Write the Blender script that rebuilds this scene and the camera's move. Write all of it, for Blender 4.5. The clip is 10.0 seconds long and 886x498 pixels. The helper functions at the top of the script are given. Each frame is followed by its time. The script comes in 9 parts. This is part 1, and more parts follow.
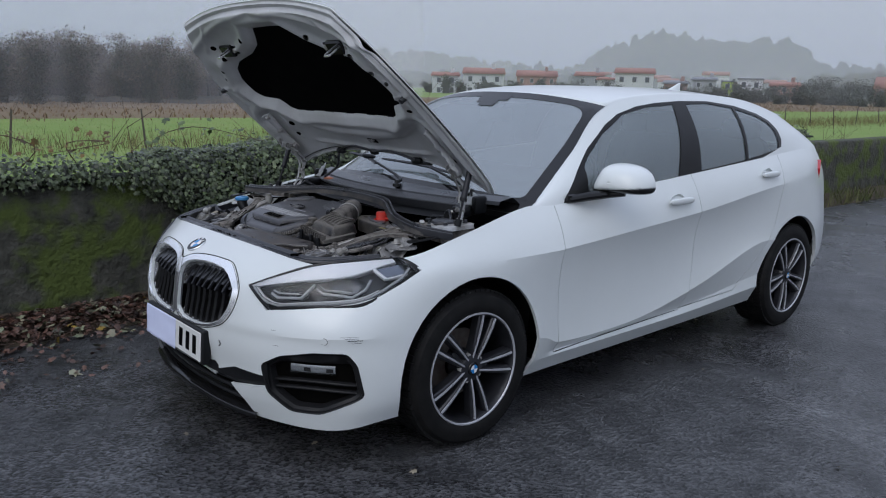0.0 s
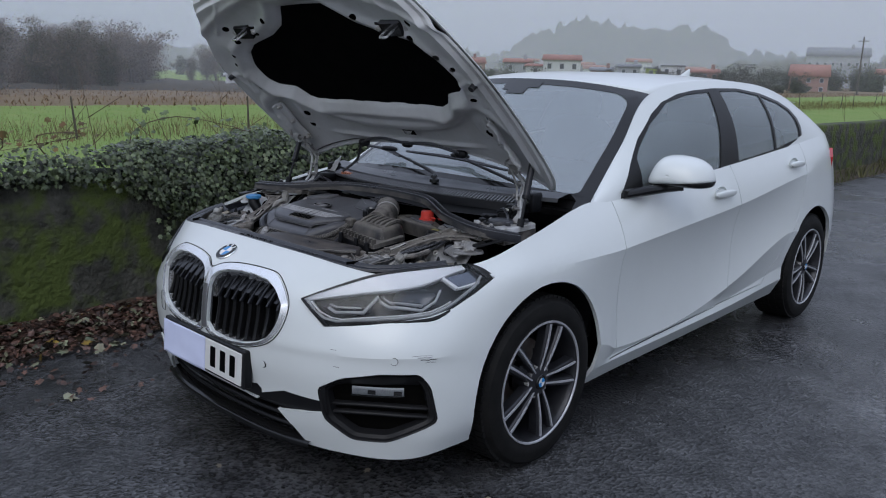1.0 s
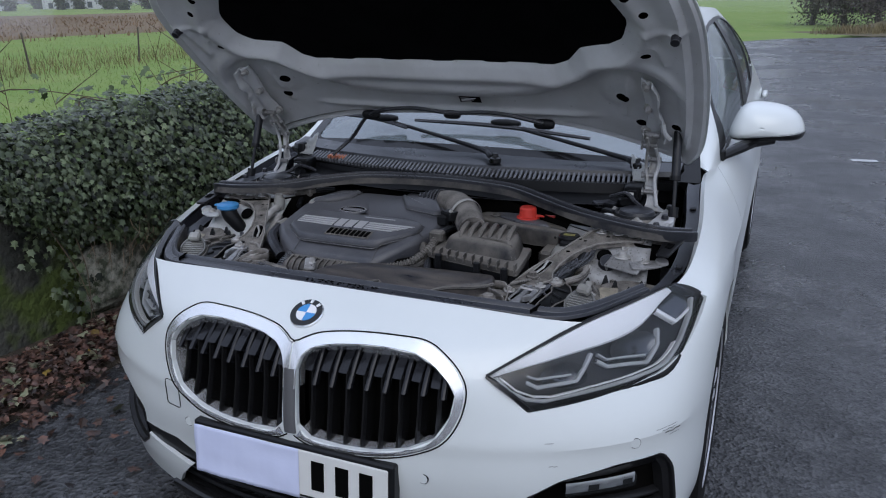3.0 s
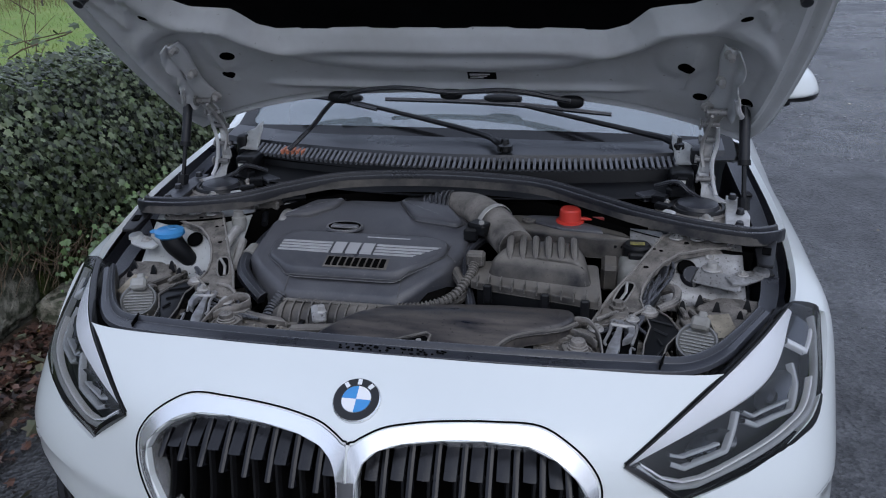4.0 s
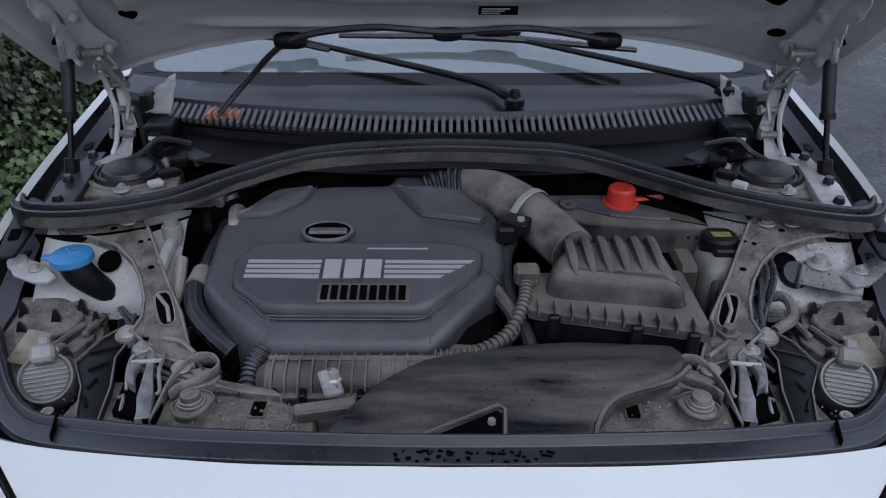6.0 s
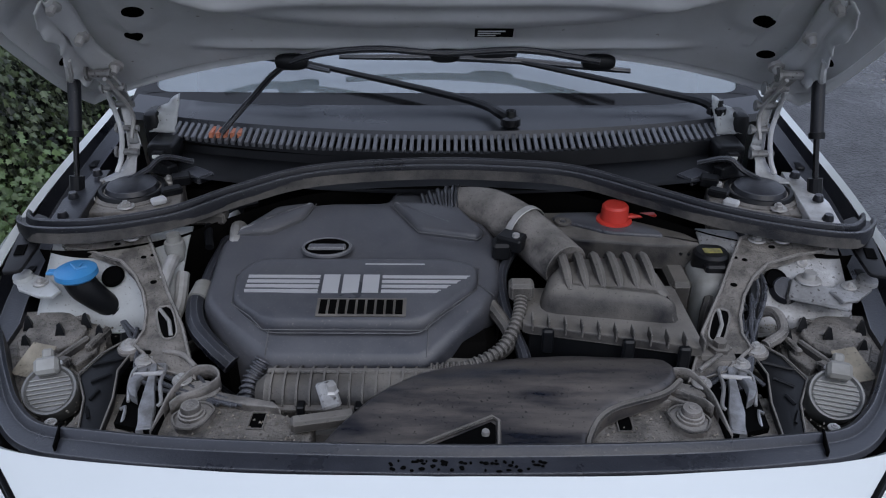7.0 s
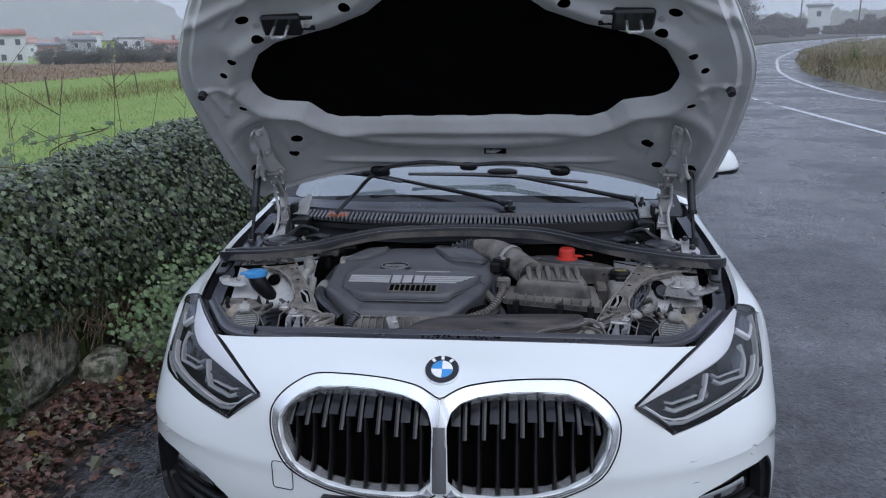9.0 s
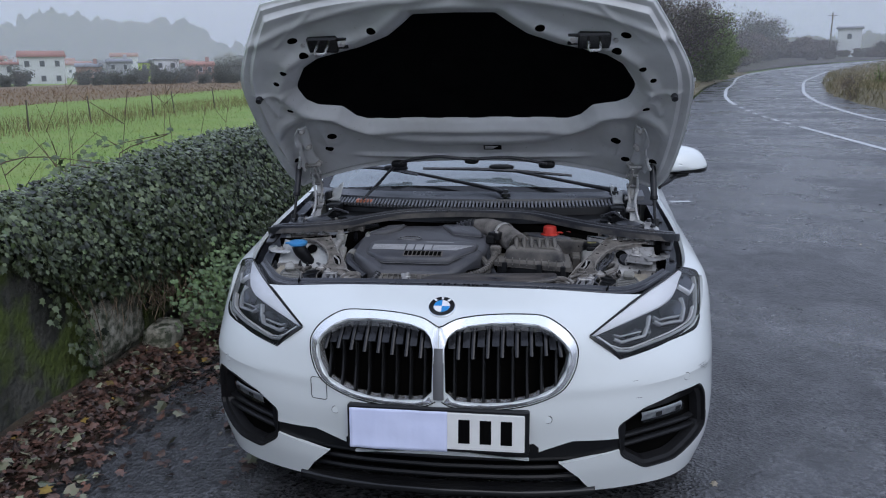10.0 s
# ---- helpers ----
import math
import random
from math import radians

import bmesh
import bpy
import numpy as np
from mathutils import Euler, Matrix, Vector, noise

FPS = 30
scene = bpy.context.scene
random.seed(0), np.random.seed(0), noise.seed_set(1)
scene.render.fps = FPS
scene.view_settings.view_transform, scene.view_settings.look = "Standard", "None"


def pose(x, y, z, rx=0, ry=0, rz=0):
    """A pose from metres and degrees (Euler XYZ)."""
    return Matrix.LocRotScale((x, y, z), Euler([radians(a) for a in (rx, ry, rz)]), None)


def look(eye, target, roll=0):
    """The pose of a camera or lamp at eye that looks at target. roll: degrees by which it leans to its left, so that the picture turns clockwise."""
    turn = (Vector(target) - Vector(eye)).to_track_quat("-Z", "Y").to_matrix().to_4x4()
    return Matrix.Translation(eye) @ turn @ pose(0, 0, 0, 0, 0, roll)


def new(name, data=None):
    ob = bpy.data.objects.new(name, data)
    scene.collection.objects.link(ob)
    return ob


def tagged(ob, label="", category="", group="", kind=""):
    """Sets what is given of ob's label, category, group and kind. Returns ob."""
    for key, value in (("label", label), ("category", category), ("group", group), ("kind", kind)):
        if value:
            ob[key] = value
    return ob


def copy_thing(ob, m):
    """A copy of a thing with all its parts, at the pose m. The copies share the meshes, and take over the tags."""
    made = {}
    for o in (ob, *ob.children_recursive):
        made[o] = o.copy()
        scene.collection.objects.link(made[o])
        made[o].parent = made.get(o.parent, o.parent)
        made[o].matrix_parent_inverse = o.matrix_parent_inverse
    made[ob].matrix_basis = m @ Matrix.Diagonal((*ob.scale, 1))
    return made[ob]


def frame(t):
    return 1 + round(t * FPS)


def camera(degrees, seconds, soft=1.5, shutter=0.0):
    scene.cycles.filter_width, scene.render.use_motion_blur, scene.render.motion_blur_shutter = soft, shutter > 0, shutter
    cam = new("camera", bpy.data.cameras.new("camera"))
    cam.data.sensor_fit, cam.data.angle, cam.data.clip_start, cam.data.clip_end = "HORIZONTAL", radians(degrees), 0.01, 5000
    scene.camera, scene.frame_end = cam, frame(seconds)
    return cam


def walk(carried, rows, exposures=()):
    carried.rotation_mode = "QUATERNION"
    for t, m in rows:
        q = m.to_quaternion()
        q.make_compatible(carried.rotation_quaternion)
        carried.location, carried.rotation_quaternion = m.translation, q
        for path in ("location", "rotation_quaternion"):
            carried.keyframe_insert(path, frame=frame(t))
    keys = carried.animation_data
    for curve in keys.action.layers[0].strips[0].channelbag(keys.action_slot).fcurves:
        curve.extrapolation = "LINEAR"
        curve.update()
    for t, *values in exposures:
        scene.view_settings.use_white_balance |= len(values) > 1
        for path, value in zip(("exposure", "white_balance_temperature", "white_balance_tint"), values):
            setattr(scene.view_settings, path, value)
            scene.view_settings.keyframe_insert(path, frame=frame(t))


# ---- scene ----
cam = camera(59.1, 10.0, soft=1.1)
PATH = [
    (0, (2.999, -2.051, 1.426), (1.53, -0.758, 1.013), 1.4),
    (0.5, (2.759, -2.181, 1.43), (1.354, -0.826, 0.994), 1.4),
    (1, (2.44, -2.2, 1.412), (1.101, -0.782, 0.971), 1.5),
    (1.5, (2.099, -2.211, 1.444), (0.832, -0.736, 0.979), 1.4),
    (2, (1.709, -2.288, 1.464), (0.56, -0.732, 0.956), 0.8),
    (2.2, (1.561, -2.28, 1.463), (0.49, -0.677, 0.93), 0.7),
    (3.3, (0.746, -2.107, 1.473), (0.143, -0.315, 0.821), -0.7),
    (3.5, (0.618, -2.051, 1.484), (0.12, -0.236, 0.805), -0.7),
    (4, (0.369, -1.812, 1.486), (-0.001, 0.005, 0.736), -1.1),
    (4.5, (0.167, -1.597, 1.492), (-0.056, 0.2, 0.642), -1.1),
    (5, (0.024, -1.423, 1.497), (-0.043, 0.334, 0.544), -0.6),
    (5.5, (0.003, -1.332, 1.49), (-0.014, 0.399, 0.488), -0.1),
    (7, (0.015, -1.36, 1.498), (-0.007, 0.397, 0.542), -0.1),
    (7.5, (0.024, -1.483, 1.503), (-0.038, 0.32, 0.639), -0.4),
    (8, (0.112, -1.762, 1.475), (-0.022, 0.113, 0.793), -0.3),
    (8.5, (0.161, -2.082, 1.489), (-0.004, -0.176, 0.904), -0.6),
    (9, (0.185, -2.42, 1.492), (-0.021, -0.495, 0.989), -0.8),
    (9.5, (0.27, -2.727, 1.467), (0.019, -0.796, 1.01), -0.7),
    (10, (0.324, -2.99, 1.468), (0.05, -1.061, 1.018), -0.7),
]
walk(cam, [(t, look(eye, target, roll)) for t, eye, target, roll in PATH], [(0, -.06, 6560, 10), (1.0, -.12, 6510, 10), (2.0, -.11, 6470, 10), (3.5, .09, 6360, 11), (4.5, .03, 6340, 11), (5.5, -.05, 6350, 12), (7.0, .08, 6430, 11), (7.5, .17, 6400, 10), (8.0, .22, 6380, 10), (9.0, .23, 6340, 11), (10.0, .12, 6320, 11)])

# ---- sky and light: overcast, bright overhead, duller towards the horizon ----
world = bpy.data.worlds.new("overcast_sky")
scene.world = world
world.use_nodes = True
wn, wl = world.node_tree.nodes, world.node_tree.links
bg = wn["Background"]
sky = wn.new("ShaderNodeTexSky")
sky.sky_type = "NISHITA"
sky.sun_disc = False
sky.sun_elevation, sky.sun_rotation = radians(38), radians(150)
sky.air_density, sky.dust_density = 1.0, 4.0
grey = wn.new("ShaderNodeHueSaturation")
grey.inputs["Saturation"].default_value = 0.12
grey.inputs["Value"].default_value = 0.16
wl.new(sky.outputs["Color"], grey.inputs["Color"])
way = wn.new("ShaderNodeTexCoord")
sep = wn.new("ShaderNodeSeparateXYZ")
wl.new(way.outputs["Generated"], sep.inputs[0])
ramp = wn.new("ShaderNodeValToRGB")
el = ramp.color_ramp.elements
el[0].position, el[0].color = 0.0, (0.388, 0.445, 0.585, 1)
el[1].position, el[1].color = 1.0, (0.895, 1.04, 1.39, 1)
mid = ramp.color_ramp.elements.new(0.22)
mid.color = (0.447, 0.515, 0.68, 1)
upper = ramp.color_ramp.elements.new(0.42)
upper.color = (0.655, 0.76, 1.01, 1)
wl.new(sep.outputs["Z"], ramp.inputs[0])
mixsky = wn.new("ShaderNodeMixRGB")
mixsky.inputs[0].default_value = 0.88
wl.new(grey.outputs["Color"], mixsky.inputs[1])
wl.new(ramp.outputs["Color"], mixsky.inputs[2])
wl.new(mixsky.outputs["Color"], bg.inputs["Color"])
bg.inputs["Strength"].default_value = 1.0

sun_data = bpy.data.lights.new("sun", "SUN")
sun_data.energy, sun_data.angle, sun_data.color = 0.65, radians(45), (1.0, 0.98, 0.95)
sun = new("sun", sun_data)
sun.matrix_world = look((2, -6, 7), (0, 0, 0))

# ---- materials ----
def pbr(name, col, rough=0.5, metal=0.0, col2=None, scale=6.0, bump=0.0, bscale=150.0, coat=0.0,
        spread=0.5, rough2=None, detail=6.0, objrand=0.0, island=0.0, sub=0.0, ior=1.5, speck=None, dust_top_light=None, edges=None, stretch=None):
    """A surface with two scales of variation: patches from col to col2, and a fine relief."""
    m = bpy.data.materials.new(name)
    m.use_nodes = True
    n, l = m.node_tree.nodes, m.node_tree.links
    b = n["Principled BSDF"]
    b.inputs["Roughness"].default_value = rough
    b.inputs["Metallic"].default_value = metal
    b.inputs["Coat Weight"].default_value = coat
    b.inputs["Coat Roughness"].default_value = 0.06
    b.inputs["IOR"].default_value = ior
    tc = n.new("ShaderNodeTexCoord")
    big = n.new("ShaderNodeTexNoise")
    big.inputs["Scale"].default_value, big.inputs["Detail"].default_value = scale, detail
    big.inputs["Roughness"].default_value = 0.6
    if stretch:
        mp = n.new("ShaderNodeMapping")
        mp.inputs["Scale"].default_value = stretch
        l.new(tc.outputs["Object"], mp.inputs["Vector"])
        l.new(mp.outputs[0], big.inputs["Vector"])
    else:
        l.new(tc.outputs["Object"], big.inputs["Vector"])
    r = n.new("ShaderNodeMapRange")
    r.inputs["From Min"].default_value, r.inputs["From Max"].default_value = 0.5 - spread * 0.4, 0.5 + spread * 0.4
    l.new(big.outputs["Fac"], r.inputs["Value"])
    mix = n.new("ShaderNodeMixRGB")
    c2 = col2 or tuple(c * 0.88 for c in col)
    mix.inputs[1].default_value, mix.inputs[2].default_value = (*col, 1), (*c2, 1)
    l.new(r.outputs[0], mix.inputs[0])
    out = mix.outputs[0]
    if dust_top_light:
        # settled dust and painted top light on level faces, broken up by the patches
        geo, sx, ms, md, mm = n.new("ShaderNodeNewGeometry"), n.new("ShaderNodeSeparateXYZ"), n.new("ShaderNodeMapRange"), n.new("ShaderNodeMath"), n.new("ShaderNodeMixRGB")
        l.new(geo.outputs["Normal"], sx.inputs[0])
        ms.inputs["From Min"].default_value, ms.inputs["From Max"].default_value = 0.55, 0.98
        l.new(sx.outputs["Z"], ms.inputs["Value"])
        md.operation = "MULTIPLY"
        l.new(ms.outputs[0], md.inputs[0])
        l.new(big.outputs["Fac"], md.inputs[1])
        mm.inputs[2].default_value = (*dust_top_light, 1)
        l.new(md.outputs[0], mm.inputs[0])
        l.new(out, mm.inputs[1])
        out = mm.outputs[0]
    if edges:
        # rubbed edges; on rubber and cover also painted highlights
        bev, geo2, dt, me_, mx_ = n.new("ShaderNodeBevel"), n.new("ShaderNodeNewGeometry"), n.new("ShaderNodeVectorMath"), n.new("ShaderNodeMapRange"), n.new("ShaderNodeMixRGB")
        bev.inputs["Radius"].default_value = 0.0035
        bev.samples = 3
        dt.operation = "DOT_PRODUCT"
        l.new(bev.outputs[0], dt.inputs[0])
        l.new(geo2.outputs["Normal"], dt.inputs[1])
        me_.inputs["From Min"].default_value, me_.inputs["From Max"].default_value = 0.985, 0.90
        me_.inputs["To Max"].default_value = 0.8
        l.new(dt.outputs["Value"], me_.inputs["Value"])
        mx_.inputs[2].default_value = (*edges, 1)
        l.new(me_.outputs[0], mx_.inputs[0])
        l.new(out, mx_.inputs[1])
        out = mx_.outputs[0]
    if speck:
        sc, sscale, edge = speck
        sp, st, sm = n.new("ShaderNodeTexNoise"), n.new("ShaderNodeMapRange"), n.new("ShaderNodeMixRGB")
        sp.inputs["Scale"].default_value, sp.inputs["Detail"].default_value = sscale, 3
        l.new(tc.outputs["Object"], sp.inputs["Vector"])
        st.inputs["From Min"].default_value, st.inputs["From Max"].default_value = edge, edge + 0.10
        l.new(sp.outputs["Fac"], st.inputs["Value"])
        sm.inputs[2].default_value = (*sc, 1)
        l.new(st.outputs[0], sm.inputs[0])
        l.new(out, sm.inputs[1])
        out = sm.outputs[0]
    if objrand or island:
        src = n.new("ShaderNodeObjectInfo") if objrand else n.new("ShaderNodeNewGeometry")
        rnd = src.outputs["Random"] if objrand else src.outputs["Random Per Island"]
        k = objrand or island
        mr = n.new("ShaderNodeMapRange")
        mr.inputs["To Min"].default_value, mr.inputs["To Max"].default_value = 1 - k, 1 + k
        l.new(rnd, mr.inputs["Value"])
        hs = n.new("ShaderNodeHueSaturation")
        l.new(mr.outputs[0], hs.inputs["Value"])
        l.new(out, hs.inputs["Color"])
        out = hs.outputs[0]
    l.new(out, b.inputs["Base Color"])
    if rough2 is not None:
        rr = n.new("ShaderNodeMapRange")
        rr.inputs["To Min"].default_value, rr.inputs["To Max"].default_value = rough, rough2
        l.new(r.outputs[0], rr.inputs["Value"])
        l.new(rr.outputs[0], b.inputs["Roughness"])
    if bump:
        fine = n.new("ShaderNodeTexNoise")
        fine.inputs["Scale"].default_value, fine.inputs["Detail"].default_value = bscale, 4
        l.new(tc.outputs["Object"], fine.inputs["Vector"])
        bp = n.new("ShaderNodeBump")
        bp.inputs["Strength"].default_value = bump
        bp.inputs["Distance"].default_value = 0.6 / bscale
        l.new(fine.outputs["Fac"], bp.inputs["Height"])
        l.new(bp.outputs[0], b.inputs["Normal"])
    if sub:
        b.inputs["Subsurface Weight"].default_value = sub
    return m


def glass(name, tint, film=0.1, rough=0.02, gloss=1.45):
    """Thin glass: see-through with a tint, a Fresnel gloss, and a pale film: mist, drops and painted sky sheen."""
    m = bpy.data.materials.new(name)
    m.use_nodes = True
    n, l = m.node_tree.nodes, m.node_tree.links
    n.remove(n["Principled BSDF"])
    o = n["Material Output"]
    tr = n.new("ShaderNodeBsdfTransparent")
    tr.inputs[0].default_value = (*tint, 1)
    di = n.new("ShaderNodeBsdfDiffuse")
    di.inputs[0].default_value = (0.54, 0.63, 0.66, 1)
    gl = n.new("ShaderNodeBsdfGlossy")
    gl.inputs["Roughness"].default_value = rough
    fr = n.new("ShaderNodeFresnel")
    fr.inputs[0].default_value = gloss
    tc = n.new("ShaderNodeTexCoord")
    no = n.new("ShaderNodeTexNoise")
    no.inputs["Scale"].default_value, no.inputs["Detail"].default_value = 2.2, 9
    l.new(tc.outputs["Object"], no.inputs["Vector"])
    mr = n.new("ShaderNodeMapRange")
    mr.inputs["To Min"].default_value, mr.inputs["To Max"].default_value = film * 0.75, film * 1.25
    l.new(no.outputs["Fac"], mr.inputs["Value"])
    a, c = n.new("ShaderNodeMixShader"), n.new("ShaderNodeMixShader")
    l.new(mr.outputs[0], a.inputs[0])
    l.new(tr.outputs[0], a.inputs[1])
    l.new(di.outputs[0], a.inputs[2])
    l.new(fr.outputs[0], c.inputs[0])
    l.new(a.outputs[0], c.inputs[1])
    l.new(gl.outputs[0], c.inputs[2])
    l.new(c.outputs[0], o.inputs["Surface"])
    return m


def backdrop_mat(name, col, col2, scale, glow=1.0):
    """Misty distance: haze and daylight put into a plain glowing tone with soft patches."""
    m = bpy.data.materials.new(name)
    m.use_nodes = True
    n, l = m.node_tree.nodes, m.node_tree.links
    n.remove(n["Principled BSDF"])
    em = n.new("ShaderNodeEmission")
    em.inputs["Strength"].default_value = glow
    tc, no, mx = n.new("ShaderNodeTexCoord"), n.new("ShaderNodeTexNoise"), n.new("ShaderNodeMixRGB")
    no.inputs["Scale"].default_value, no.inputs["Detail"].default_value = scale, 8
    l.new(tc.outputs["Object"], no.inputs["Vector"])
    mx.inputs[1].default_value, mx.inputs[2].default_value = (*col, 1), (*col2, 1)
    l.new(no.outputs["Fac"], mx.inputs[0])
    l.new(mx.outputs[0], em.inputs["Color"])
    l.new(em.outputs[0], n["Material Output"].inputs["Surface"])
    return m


PAINT = pbr("white_paint", (0.69, 0.72, 0.708), 0.30, coat=0.7, col2=(0.66, 0.69, 0.678), scale=3, bump=0.02, bscale=900)
INNERPAINT = pbr("grey_white_primer_paint", (0.66, 0.67, 0.685), 0.34, col2=(0.50, 0.50, 0.495), scale=6, bump=0.06, bscale=400, spread=.6, detail=12, speck=((0.24, 0.225, 0.20), 90, 0.70))
DUSTYPAINT = pbr("dusty_inner_paint", (0.62, 0.63, 0.64), 0.42, col2=(0.20, 0.185, 0.16), scale=13, bump=0.2, bscale=300, spread=0.5, detail=14, edges=(0.72, 0.72, 0.72), speck=((0.09, 0.08, 0.07), 240, 0.66))
GLOSSBLACK = pbr("gloss_black", (0.007, 0.007, 0.008), 0.14, col2=(0.011, 0.011, 0.011), scale=12, ior=1.42)
BLACKPLASTIC = pbr("black_plastic", (0.0045, 0.005, 0.0065), 0.40, col2=(0.011, 0.0113, 0.012), scale=10, bump=0.15, bscale=700, ior=1.33)
DUSTYPLASTIC = pbr("dusty_black_plastic", (0.010, 0.010, 0.012), 0.36, col2=(0.105, 0.096, 0.085), scale=11, bump=0.4, bscale=300, spread=0.35, detail=14, ior=1.4, rough2=0.75, dust_top_light=(0.27, 0.25, 0.222), edges=(0.22, 0.206, 0.186), speck=((0.014, 0.0135, 0.013), 420, 0.64))
COVERPLASTIC = pbr("engine_cover_plastic", (0.022, 0.025, 0.034), 0.25, col2=(0.088, 0.086, 0.090), scale=5, bump=0.2, bscale=900, spread=0.4, detail=14, rough2=0.5, dust_top_light=(0.130, 0.133, 0.148), edges=(0.40, 0.395, 0.395), speck=((0.22, 0.205, 0.185), 380, 0.65))
DUCTPLASTIC = pbr("streaked_duct_plastic", (0.011, 0.013, 0.020), 0.27, col2=(0.115, 0.10, 0.088), scale=11, stretch=(0.55, 2.6, 1.0), bump=0.2, bscale=400, spread=0.4, detail=15, rough2=0.65, edges=(0.16, 0.152, 0.14), speck=((0.014, 0.014, 0.015), 170, 0.63))
DUST = pbr("dusty_grey_brown", (0.028, 0.026, 0.024), 0.7, col2=(0.225, 0.205, 0.185), scale=18, bump=0.8, bscale=200, spread=0.36, detail=12, dust_top_light=(0.31, 0.29, 0.265), edges=(0.34, 0.322, 0.295), speck=((0.016, 0.015, 0.014), 420, 0.63))
MUD = pbr("grit_covered_plastic", (0.018, 0.017, 0.016), 0.75, col2=(0.20, 0.182, 0.162), scale=26, bump=1.0, bscale=150, spread=0.3, detail=14, dust_top_light=(0.25, 0.228, 0.20), edges=(0.27, 0.252, 0.225), speck=((0.014, 0.013, 0.012), 430, 0.60))
# Level faces and edges carry a bluish sheen of sky in the colour.
RUBBER = pbr("black_rubber", (0.004, 0.0046, 0.0075), 0.22, col2=(0.015, 0.0155, 0.020), scale=9, spread=.5, detail=14, bump=0.25, bscale=260, ior=1.5, rough2=0.5, dust_top_light=(0.062, 0.066, 0.079), edges=(0.18, 0.184, 0.196), speck=((0.14, 0.132, 0.12), 320, 0.67))
TYRE = pbr("tyre_rubber", (0.007, 0.007, 0.007), 0.6, col2=(0.014, 0.0135, 0.013), scale=18, bump=0.2, bscale=300, ior=1.25)
CHROME = pbr("satin_chrome", (0.90, 0.91, 0.92), 0.22, 0.75, col2=(0.86, 0.87, 0.88), scale=8)
STEEL = pbr("zinc_steel", (0.60, 0.59, 0.58), 0.42, 0.35, col2=(0.30, 0.285, 0.26), scale=30, bump=0.1, bscale=300, spread=0.7)
ALU = pbr("machined_alloy", (0.56, 0.57, 0.60), 0.34, 0.4, col2=(0.46, 0.46, 0.48), scale=20)
DARKALLOY = pbr("dark_grey_alloy", (0.040, 0.041, 0.047), 0.30, 0.4, col2=(0.022, 0.0225, 0.026), scale=16)
BRAKE = pbr("brake_disc_metal", (0.22, 0.20, 0.18), 0.5, 0.7, col2=(0.14, 0.10, 0.08), scale=25)
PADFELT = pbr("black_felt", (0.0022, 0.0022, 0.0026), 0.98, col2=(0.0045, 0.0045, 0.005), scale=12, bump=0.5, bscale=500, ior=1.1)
# Near-black: the shade inside recesses, gaps and the deep bay is in the colour.
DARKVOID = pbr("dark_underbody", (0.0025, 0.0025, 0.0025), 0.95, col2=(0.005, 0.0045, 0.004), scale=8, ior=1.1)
BLUECAP = pbr("blue_plastic", (0.03, 0.22, 0.52), 0.4, col2=(0.06, 0.26, 0.52), scale=20, bump=0.1)
REDCAP = pbr("red_plastic", (0.62, 0.045, 0.03), 0.4, col2=(0.55, 0.05, 0.035), scale=20)
PLATE = pbr("plate_white", (0.72, 0.72, 0.69), 0.35, col2=(0.66, 0.66, 0.63), scale=15)
PAPER = pbr("bluish_paper", (0.62, 0.66, 0.84), 0.8, col2=(0.57, 0.61, 0.80), scale=6, bump=0.05, bscale=60)
# Print, and painted blackness for holes, slots and pits laid on solid parts.
INKBLACK = pbr("black_print", (0.003, 0.003, 0.003), 0.85, ior=1.1)
SILVERPRINT = pbr("silver_print", (0.50, 0.50, 0.51), 0.45, 0.2)
ROUNDELBLUE = pbr("enamel_blue", (0.02, 0.24, 0.58), 0.2, coat=0.5)
ROUNDELWHITE = pbr("enamel_white", (0.80, 0.80, 0.80), 0.2, coat=0.5)
CREAMPLASTIC = pbr("cloudy_plastic", (0.34, 0.34, 0.32), 0.45, col2=(0.16, 0.15, 0.13), scale=14, bump=0.1, spread=.6)
SEATCLOTH = pbr("dark_grey_cloth", (0.045, 0.047, 0.05), 0.85, col2=(0.06, 0.06, 0.065), scale=30, bump=0.3, bscale=500)
REDLENS = pbr("red_lamp_plastic", (0.42, 0.015, 0.02), 0.15, coat=0.5)
ORANGE = pbr("orange_plastic", (0.62, 0.22, 0.12), 0.5)
YELLOW = pbr("yellow_sticker", (0.40, 0.36, 0.10), 0.5, col2=(.16, .15, .07), scale=90, spread=.3)
REFLECTOR = pbr("lamp_reflector", (0.78, 0.79, 0.80), 0.12, 1.0)
LAMPDARK = pbr("smoked_lamp_housing", (0.008, 0.008, 0.009), 0.35, col2=(0.013, 0.013, 0.014), scale=20)
LATCHZINC = pbr("dull_zinc_latch", (0.37, 0.378, 0.395), 0.36, 0.35, col2=(0.16, 0.155, 0.15), scale=40, bump=0.3, bscale=260, spread=0.45, detail=12)
DIRTYMETAL = pbr("dirty_grey_metal", (0.40, 0.40, 0.40), 0.40, 0.2, col2=(0.085, 0.078, 0.07), scale=14, bump=0.4, bscale=220, spread=0.5, detail=12, speck=((0.06, 0.055, 0.05), 160, 0.60))
BULBCAP = pbr("smoky_clear_plastic", (0.17, 0.17, 0.165), 0.25, col2=(0.10, 0.098, 0.09), scale=18, spread=.6, coat=.4)
BAYPAINT = pbr("dull_bay_paint", (0.52, 0.54, 0.535), 0.38, col2=(0.33, 0.33, 0.32), scale=9, bump=0.08, bscale=300, spread=.6, detail=10, speck=((0.16, 0.15, 0.135), 210, 0.64))
